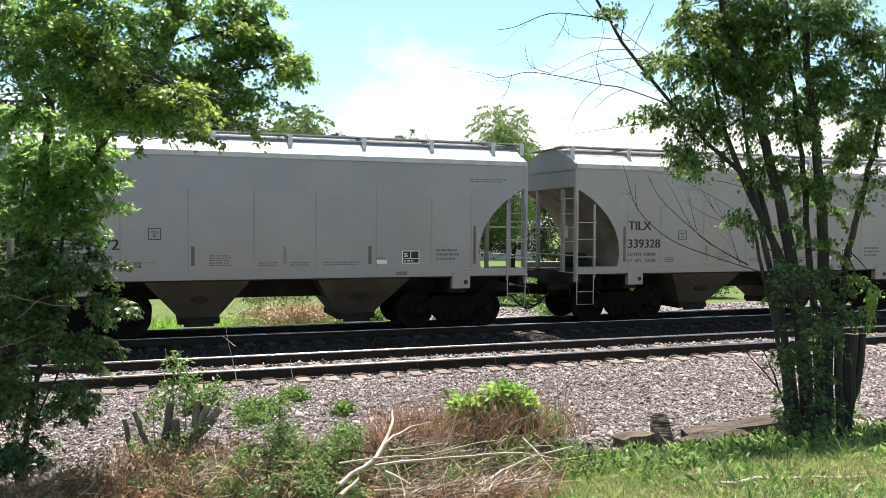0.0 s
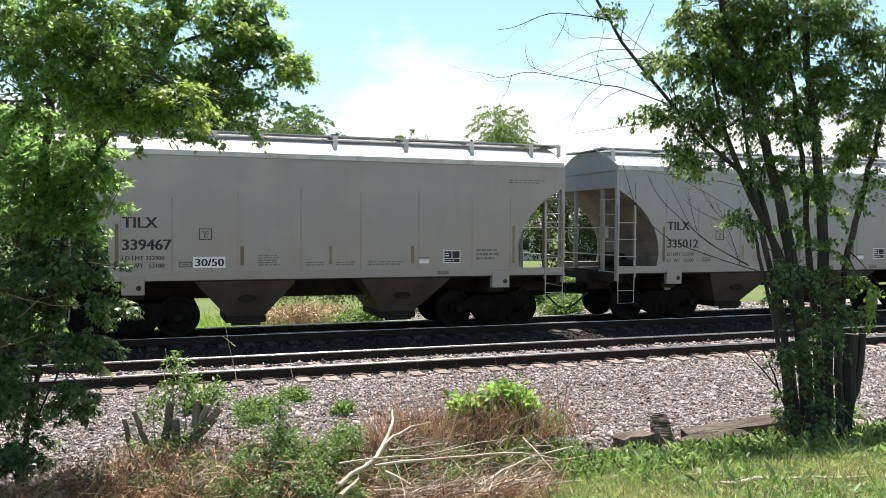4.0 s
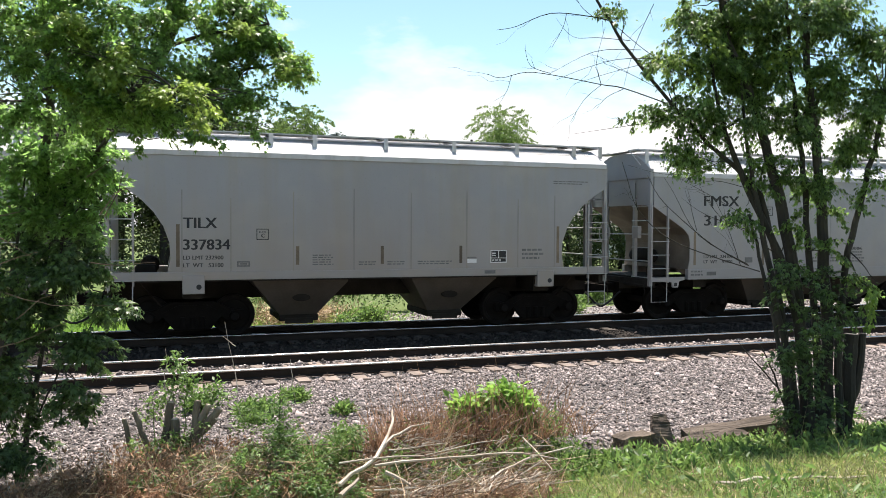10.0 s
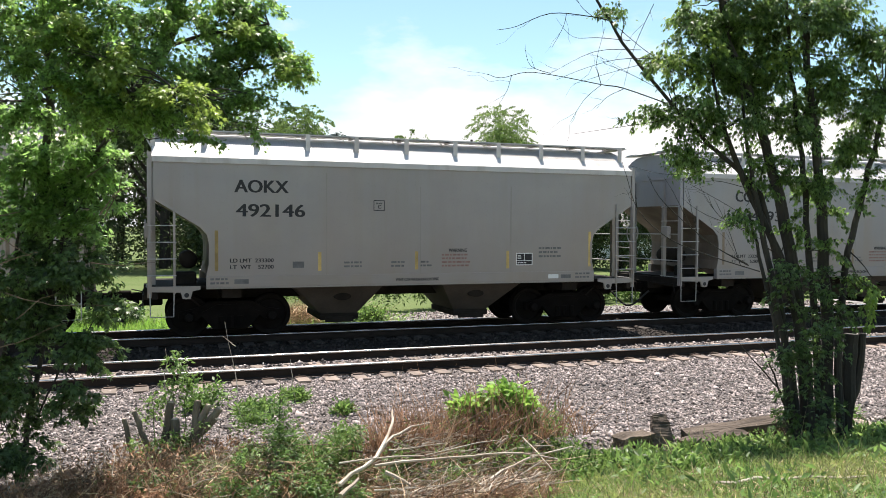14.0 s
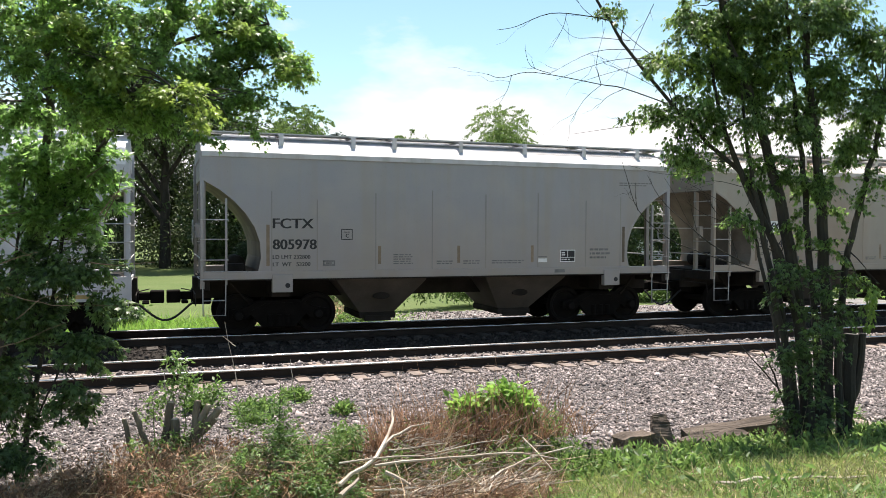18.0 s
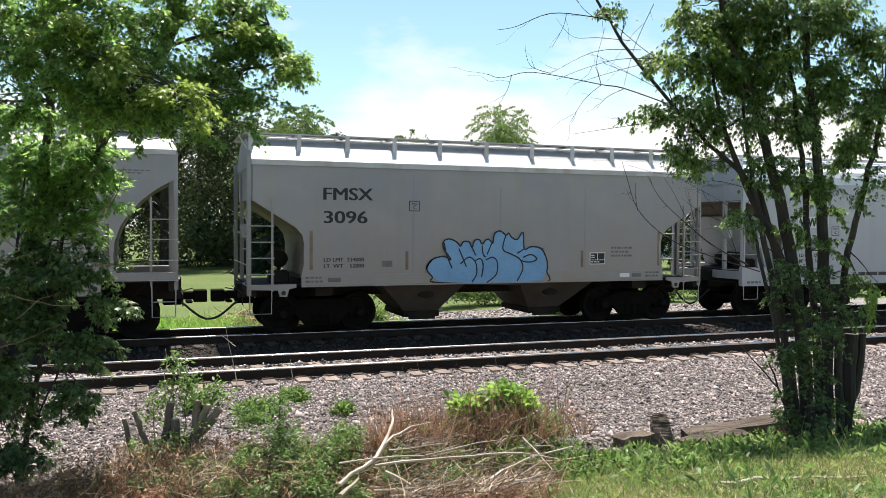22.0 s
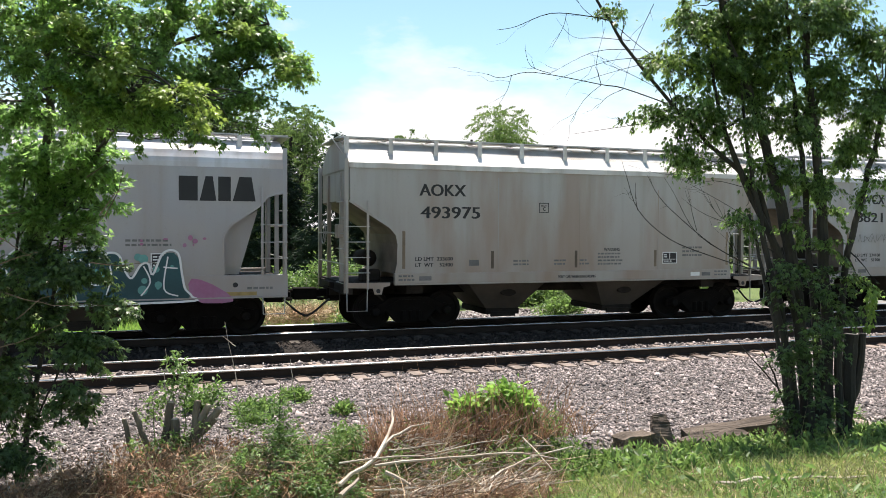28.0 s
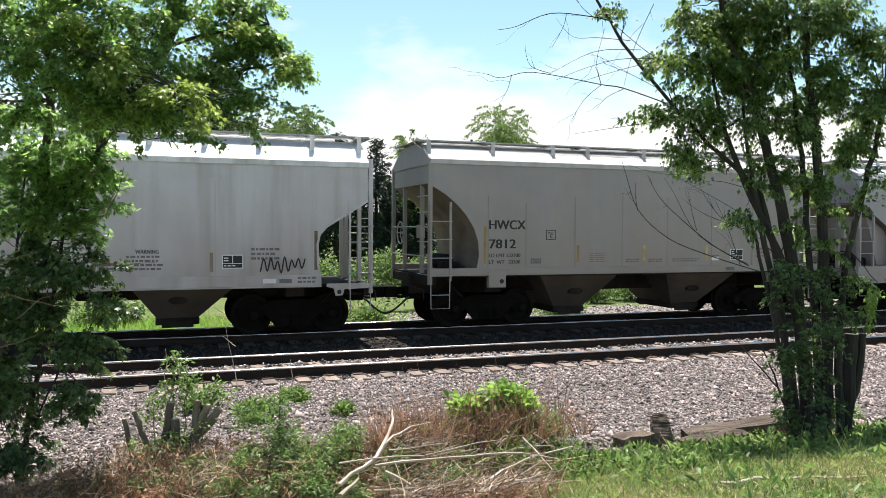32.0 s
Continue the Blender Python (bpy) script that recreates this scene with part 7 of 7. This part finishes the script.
BASES = {kind: build_car(kind) for kind in CAR_TYPES}
TRAIN = []
for i, (at, kind, paint, rust, mark, number, limit, weight) in enumerate(CARS):
    car = copy_thing(BASES[kind], pose(at + travel(0), FAR_C, 0))
    for o in car.children_recursive:
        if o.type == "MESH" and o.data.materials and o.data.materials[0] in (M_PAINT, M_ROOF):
            # roof colour is lifted above the side paint for sun on top
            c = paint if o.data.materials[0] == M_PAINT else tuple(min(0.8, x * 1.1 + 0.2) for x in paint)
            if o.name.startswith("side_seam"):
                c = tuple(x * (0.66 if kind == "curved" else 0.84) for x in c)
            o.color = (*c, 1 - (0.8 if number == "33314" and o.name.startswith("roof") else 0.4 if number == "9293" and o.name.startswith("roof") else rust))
    look_of = {"curved": "curved end openings", "straight": "straight slanted end openings", "round": "rounded cut-outs and a deep sill"}[kind]
    tint = "rust-stained tan" if rust > 0.3 and paint == TAN else "rust-streaked pale grey" if rust > 0.2 else "clean white-grey" if paint == WHITE else "dusty light-grey"
    tagged(car, f"{tint} covered hopper car with {look_of}")
    mark_car(car, kind, mark, number, limit, weight, i)
    TRAIN.append((car, at))
for ob in list(BASES.values()) + [TRUCK]:
    for o in [*ob.children_recursive, ob]:
        bpy.data.objects.remove(o)


# ---- sprayed lettering shapes and emblems ----

SPRAY_Y = -HW - 0.027
SPRAYED = [0]


def coat(layer):
    """Each sprayed coat lies a hair over the one before."""
    SPRAYED[0] = (SPRAYED[0] + 1) % 90
    return SPRAY_Y - 0.002 * layer - 0.00002 * SPRAYED[0]


def blob(car, cx, cz, rx, rz, layer, material, name="spray_shape", p=2.6, lean=0.0, n=26):
    """A flat rounded shape on the car side."""
    bm, yy = bmesh.new(), coat(layer)
    vs = []
    for i in range(n):
        a = i * math.tau / n
        c, s = math.cos(a), math.sin(a)
        x, z = abs(c) ** (2 / p) * math.copysign(rx, c), abs(s) ** (2 / p) * math.copysign(rz, s)
        vs.append(bm.verts.new((cx + x + lean * z, yy, cz + z)))
    bm.faces.new(vs)
    return part(name, bm, material, car)


def stroke(car, pts, w, layer, material, name="spray_line"):
    """A flat line of width w through points (x, z), rounded by a spline."""
    P = [Vector((x, 0, z)) for x, z in pts]
    fine = []
    for i in range(len(P) - 1):
        a, b, c, d = P[max(0, i - 1)], P[i], P[i + 1], P[min(len(P) - 1, i + 2)]
        for k in range(5):
            t = k / 5
            fine.append(0.5 * (2 * b + (c - a) * t + (2 * a - 5 * b + 4 * c - d) * t * t + (3 * b - a - 3 * c + d) * t ** 3))
    fine.append(P[-1])
    bm, rows, yy = bmesh.new(), [], coat(layer)
    for i, p in enumerate(fine):
        d = (fine[min(i + 1, len(fine) - 1)] - fine[max(i - 1, 0)]).normalized()
        s = Vector((-d.z, 0, d.x)) * w / 2
        y = Vector((0, yy, 0))
        rows.append((bm.verts.new(p + s + y), bm.verts.new(p - s + y)))
    for (a, b), (c, d) in zip(rows, rows[1:]):
        bm.faces.new((a, b, d, c))
    return part(name, bm, material, car)


def patch_of(car, outline, layer, material, name, rim=None, w=0.05):
    """A flat painted shape with a soft hand-drawn outline, and a rim line round it."""
    bm, yy = bmesh.new(), coat(layer)
    fine = []
    for (xa, za), (xb, zb) in zip(outline, outline[1:] + outline[:1]):     # corners cut for a rounded hand
        fine += [Vector((xa * 0.75 + xb * 0.25, yy, za * 0.75 + zb * 0.25)), Vector((xa * 0.25 + xb * 0.75, yy, za * 0.25 + zb * 0.75))]
    vs = [bm.verts.new(p) for p in fine]
    for tri in tessellate_polygon([[Vector((p.x, p.z, 0)) for p in fine]]):
        bm.faces.new([vs[i] for i in tri])
    bmesh.ops.recalc_face_normals(bm, faces=bm.faces)
    if sum(f.normal.y * f.calc_area() for f in bm.faces) > 0:
        bmesh.ops.reverse_faces(bm, faces=bm.faces)
    o = part(name, bm, material, car)
    if rim:
        stroke(car, outline + outline[:2], w, layer + 2, rim, "spray_outline")
    return o


def teal_piece(car):
    rnd = random.Random(4)
    first = [(-2.97, 1.53), (-2.9, 1.84), (-2.68, 1.95), (-2.5, 1.89), (-2.42, 1.98), (-2.27, 1.98), (-2.19, 1.91), (-2.12, 1.98), (-1.96, 1.99), (-1.86, 1.88), (-1.73, 1.98), (-1.5, 1.98), (-1.42, 1.89), (-1.33, 1.98), (-1.17, 1.98), (-1.08, 1.9), (-0.95, 1.97), (-0.76, 1.94), (-0.68, 1.83), (-0.55, 1.94), (-0.34, 1.97), (-0.23, 1.8), (-0.28, 1.56), (-0.47, 1.32), (-0.27, 1.17), (-0.24, 0.9), (-2.79, 0.92), (-2.75, 1.22)]
    second = [(0.26, 1.5), (0.35, 1.76), (0.54, 1.95), (0.84, 1.99), (1.1, 1.9), (1.18, 1.96), (1.35, 1.96), (1.46, 1.81), (1.61, 1.92), (1.96, 1.95), (2.13, 1.83), (2.25, 1.89), (2.43, 1.83), (2.54, 1.52), (2.67, 1.36), (2.84, 1.62), (2.99, 1.66), (3.08, 1.43), (3.29, 1.88), (3.57, 1.88), (3.66, 1.42), (3.72, 1.12), (3.85, 0.96), (3.67, 0.85), (0.35, 0.88)]
    haze = [[(-0.31, 1.6), (0.28, 1.56), (0.24, 0.89), (-0.21, 0.9)], [(-3.89, 1.25), (-3.53, 1.43), (-3.09, 1.34), (-2.82, 1.05), (-2.87, 0.9), (-3.82, 0.91)], [(3.76, 1.35), (4.13, 1.29), (4.7, 0.94), (4.7, 0.79), (3.85, 0.81)], [(-0.79, 2.06), (-0.63, 2.13), (-0.54, 2.03), (-0.63, 1.91)], [(-2.35, 2.07), (-2.12, 2.11), (-2.04, 2.04), (-2.22, 1.98)], [(1.18, 2.07), (1.39, 2.1), (1.56, 1.9), (1.35, 1.9)], [(-1.58, 2.06), (-1.39, 2.14), (-1.27, 2.06), (-1.42, 1.98)]]
    lines = [[(-2.75, 1.4), (-2.57, 1.37), (-2.37, 1.48), (-2.3, 1.24), (-2.37, 0.99)], [(-1.99, 1.95), (-2.12, 1.72), (-2.16, 1.38), (-2.34, 1.03)], [(-1.5, 1.92), (-1.76, 1.72), (-1.89, 1.44), (-1.78, 0.95)], [(-1.11, 1.92), (-1.27, 1.71), (-1.45, 1.43), (-1.31, 0.94)], [(-0.79, 1.85), (-1.08, 1.67), (-1.22, 1.22), (-1.07, 1.07)], [(-0.68, 1.8), (-0.74, 1.49), (-0.71, 1.24), (-0.47, 1.32)], [(-1.66, 1.67), (-1.65, 1.3)], [(-1.76, 1.51), (-1.5, 1.5)], [(-2.27, 1.21), (-2.04, 1.21)], [(-2.42, 1.86), (-2.43, 1.63), (-2.61, 1.4), (-2.97, 1.53)]]
    more_lines = [[(0.35, 1.69), (0.43, 1.4), (0.77, 1.29), (1.05, 1.39), (1.15, 1.68), (1.01, 1.9)], [(1.18, 1.9), (1.36, 1.46), (1.16, 0.91)], [(1.44, 1.68), (1.66, 1.78), (1.75, 1.6), (1.61, 1.38), (1.36, 1.46), (1.57, 1.16), (1.62, 0.91)], [(1.87, 1.67), (1.91, 1.16)], [(1.77, 1.23), (2.05, 1.23)], [(2.19, 1.82), (2.28, 1.44), (2.18, 1.0)], [(2.9, 1.61), (3.03, 1.28), (2.85, 0.99)], [(3.29, 1.58), (3.57, 1.55)], [(3.38, 1.8), (3.3, 1.13), (3.58, 0.97)]]
    for h in haze:
        patch_of(car, h, 0, M_SPRAY_PINK, "spray_haze")
    for i in range(26):
        blob(car, rnd.uniform(-2.8, 4.6), rnd.uniform(2.02, 2.2), rnd.uniform(0.015, 0.06), rnd.uniform(0.015, 0.06), 0, M_SPRAY_PINK, "spray_dot", 2.0, n=10)
    for shape in (first, second):
        patch_of(car, shape, 1, M_SPRAY_TEAL, "spray_letter", M_WHITE, 0.045)
        x0, x1 = min(p[0] for p in shape), max(p[0] for p in shape)
        for i in range(20):
            r = rnd.uniform(0.03, 0.11)
            blob(car, rnd.uniform(x0 + 0.3, x1 - 0.3), rnd.uniform(1.05, 1.85), r, r, 2, M_SPRAY_MINT, "spray_dot", 2.0, n=14)
    for pts in lines + more_lines:
        stroke(car, pts, 0.03, 4, M_WHITE)
    for pts in ([(-0.35, 2.0), (0.0, 2.06), (0.25, 1.9)], [(-0.3, 1.62), (0.1, 1.68), (0.3, 1.62)]):
        stroke(car, pts, 0.035, 3, M_BLACK)


def blue_piece(car):
    shape = [(-1.78, 1.49), (-1.64, 1.69), (-1.36, 1.76), (-1.18, 1.68), (-1.36, 1.95), (-1.36, 2.11), (-1.22, 2.17), (-1.04, 2.1), (-0.94, 2.0), (-0.87, 2.1), (-0.72, 2.1), (-0.65, 1.97), (-0.58, 2.13), (-0.46, 2.15), (-0.39, 2.05), (-0.29, 2.15), (-0.2, 2.15), (-0.11, 2.07), (-0.07, 2.29), (0.08, 2.36), (0.23, 2.26), (0.3, 2.31), (0.38, 2.21), (0.53, 2.16), (0.68, 2.33), (0.72, 1.93), (0.9, 1.98), (1.18, 1.93), (1.33, 1.65), (1.33, 1.37), (1.18, 1.09), (-1.43, 1.14), (-1.64, 1.29)]
    lines = [[(-1.35, 2.08), (-1.29, 1.81), (-1.15, 1.48)], [(-0.98, 1.94), (-0.89, 1.74), (-0.79, 1.51)], [(-0.94, 1.58), (-0.72, 1.74), (-0.55, 1.6), (-0.53, 1.33), (-0.65, 1.14)], [(-0.65, 1.97), (-0.55, 1.78)], [(-0.39, 2.01), (-0.36, 1.8), (-0.29, 1.74)], [(-0.58, 1.64), (-0.43, 1.7), (-0.36, 1.53), (-0.4, 1.26)], [(-0.29, 1.67), (-0.11, 1.73), (0.01, 1.6), (-0.02, 1.32), (-0.26, 1.13)], [(-0.14, 2.07), (-0.26, 1.8)], [(0.23, 2.27), (0.15, 1.93), (0.38, 1.8), (0.6, 1.68), (0.68, 1.45), (0.53, 1.15)], [(0.53, 1.73), (0.68, 1.63), (0.9, 1.61), (1.06, 1.68), (0.9, 1.79), (0.68, 1.72)], [(0.72, 1.93), (0.53, 1.82)]]
    patch_of(car, shape, 1, M_SPRAY_BLUE, "spray_letter", M_BLACK, 0.035)
    for pts in lines:
        stroke(car, pts, 0.032, 4, M_BLACK)


def brown_tag(car):
    shape = [(-2.22, 1.48), (-2.19, 1.76), (-2.08, 1.84), (-1.92, 1.78), (-1.8, 1.85), (-1.68, 1.78), (-1.56, 1.86), (-1.43, 1.77), (-1.27, 1.82), (-1.13, 1.75), (-1.14, 1.45), (-1.39, 1.51), (-1.64, 1.43), (-1.88, 1.49), (-2.08, 1.44)]
    lines = [[(-2.07, 1.8), (-2.12, 1.64), (-2.06, 1.5)], [(-1.88, 1.78), (-1.96, 1.64), (-1.9, 1.51)], [(-1.75, 1.79), (-1.8, 1.52)], [(-1.61, 1.79), (-1.67, 1.63), (-1.61, 1.49)], [(-1.39, 1.77), (-1.47, 1.63), (-1.42, 1.51)], [(-1.31, 1.67), (-1.18, 1.63), (-1.29, 1.55)], [(-2.19, 1.24), (-2.13, 1.36), (-2.03, 1.3), (-2.13, 1.23)], [(-1.96, 1.35), (-1.87, 1.36), (-1.95, 1.29), (-1.88, 1.22)], [(-1.79, 1.36), (-1.72, 1.22)], [(-1.64, 1.35), (-1.68, 1.25), (-1.39, 1.27)], [(-1.34, 1.35), (-1.26, 1.35), (-1.31, 1.29)]]
    patch_of(car, shape, 1, M_SPRAY_GOLD, "spray_letter", M_BLACK, 0.04)
    for pts in lines:
        stroke(car, pts, 0.03, 4, M_BLACK)
    rnd = random.Random(9)
    for x0 in (-4.1, -3.35, -2.2, -1.1, -0.1):     # faint scribbles
        for k in range(3):
            xs = x0 + 0.2 * k
            pts = [(xs + 0.1 * i + rnd.uniform(-0.08, 0.08), 2.17 + (0.16 if i % 2 else -0.14) * rnd.uniform(0.3, 1.0)) for i in range(4)]
            stroke(car, pts, 0.012, 1, M_PRINT)


def black_scrawl(car):
    """An unreadable hand-drawn scribble."""
    rnd = random.Random(3)
    pts = [(3.34 + 0.075 * i, 1.60 + (0.14 if i % 2 else -0.12) + rnd.uniform(-0.06, 0.06)) for i in range(14)]
    stroke(car, pts, 0.03, 1, M_BLACK)


def diamond(car):
    for pts in ([(3.66, 1.78), (4.16, 1.78)], [(3.66, 1.78), (3.90, 1.46)], [(4.16, 1.78), (3.90, 1.46)], [(3.74, 1.86), (4.08, 1.86)], [(3.74, 1.86), (3.66, 1.78)], [(4.08, 1.86), (4.16, 1.78)], [(3.82, 1.78), (3.90, 1.46)], [(4.0, 1.78), (3.90, 1.46)],
                [(3.5, 1.98), (3.54, 1.94)], [(3.9, 2.06), (3.9, 1.98)], [(4.3, 1.98), (4.24, 1.94)], [(3.52, 1.5), (3.56, 1.56)], [(4.32, 1.5), (4.26, 1.55)]):
        stroke(car, pts, 0.018, 1, M_INK)
    stroke(car, [(1.0, 1.92), (1.1, 1.78), (1.25, 1.7), (1.45, 1.72)], 0.02, 1, M_INK)
    blob(car, 1.95, 1.9, 0.1, 0.07, 1, M_INK, p=1.4)


def owner_name(car):
    """The owner's name as plain upright bars, letter by letter."""
    for x0, x1, z0, z1, n in ((0.81, 3.40, 3.03, 3.30, 10), (1.34, 3.26, 2.64, 2.90, 7)):
        w = (x1 - x0) / n
        for i in range(n):
            xa = x0 + i * w
            for a in (0.12, 0.55):
                bars(car, [(xa + w * a, xa + w * (a + 0.24), z0, z1)], FACE - 0.001, M_NAVY, "name_bar", "dark purple bar")
    bars(car, [(3.68, 3.90, 3.06, 3.28)], FACE - 0.001, M_NAVY, "name_bar")


def maker_name(car):
    """The maker's name on the sill as three plain dark bars."""
    for x0, x1 in ((-1.79, -1.53), (-1.50, -1.08), (-1.04, -0.67)):
        bars(car, [(x0, x1, 1.12, 1.22)], -HW - 0.026, M_INK, "name_bar", "dark bar")


def emblem(car):
    """Bold black slanted blocks in place of the lessor's emblem."""
    for x0, x1, lean in ((3.60, 3.98, 0.0), (4.02, 4.36, 0.12), (4.40, 4.66, 0.0), (4.70, 5.18, -0.14)):
        bm = bmesh.new()
        bm.faces.new([bm.verts.new((x, FACE - 0.002, z)) for x, z in ((x0, 2.98), (x1, 2.98), (x1 - abs(lean) * 0.6, 3.50), (x0 + abs(lean), 3.50))])
        part("emblem_block", bm, M_BLACK, car, "bold black block")


M_NAVY = mat("faded_purple", (0.05, 0.03, 0.055), 0.6, 0, 0.3, 3, 40, 0.03)
owner_name(TRAIN[11][0])
maker_name(TRAIN[11][0])
diamond(TRAIN[11][0])
blue_piece(TRAIN[12][0])
brown_tag(TRAIN[14][0])
teal_piece(TRAIN[16][0])
emblem(TRAIN[16][0])
black_scrawl(TRAIN[18][0])
bars(TRAIN[3][0], [(-2.94, -2.28, 1.55, 1.79)], FACE, M_WHITE, "load_placard", "white placard")
lettering(TRAIN[3][0], "30/50", -2.9, 1.59, 0.58, 0.16, FACE - 0.004, M_BLACK)


def motions():
    """The train rolls through; the wheels turn with it."""
    times = [k * 0.5 for k in range(65)]
    for car, at in TRAIN:
        walk(car, [(t, pose(at + travel(t), FAR_C, 0)) for t in times])
    # alike wheelsets share one turning
    first = {}
    for car, at in TRAIN:
        for o in car.children_recursive:
            if o.name.startswith("wheelset"):
                key = o.location.x > 0
                if key not in first:
                    spin = [k / 15 for k in range(481)]
                    walk(o, [(t, pose(*o.location, 0, 0, 0) @ Matrix.Rotation(travel(t) / 0.457, 4, "Y")) for t in spin])
                    first[key] = o
                else:
                    o.rotation_mode = "QUATERNION"
                    keys = o.animation_data_create()
                    keys.action = first[key].animation_data.action
                    keys.action_slot = first[key].animation_data.action_slot


motions()
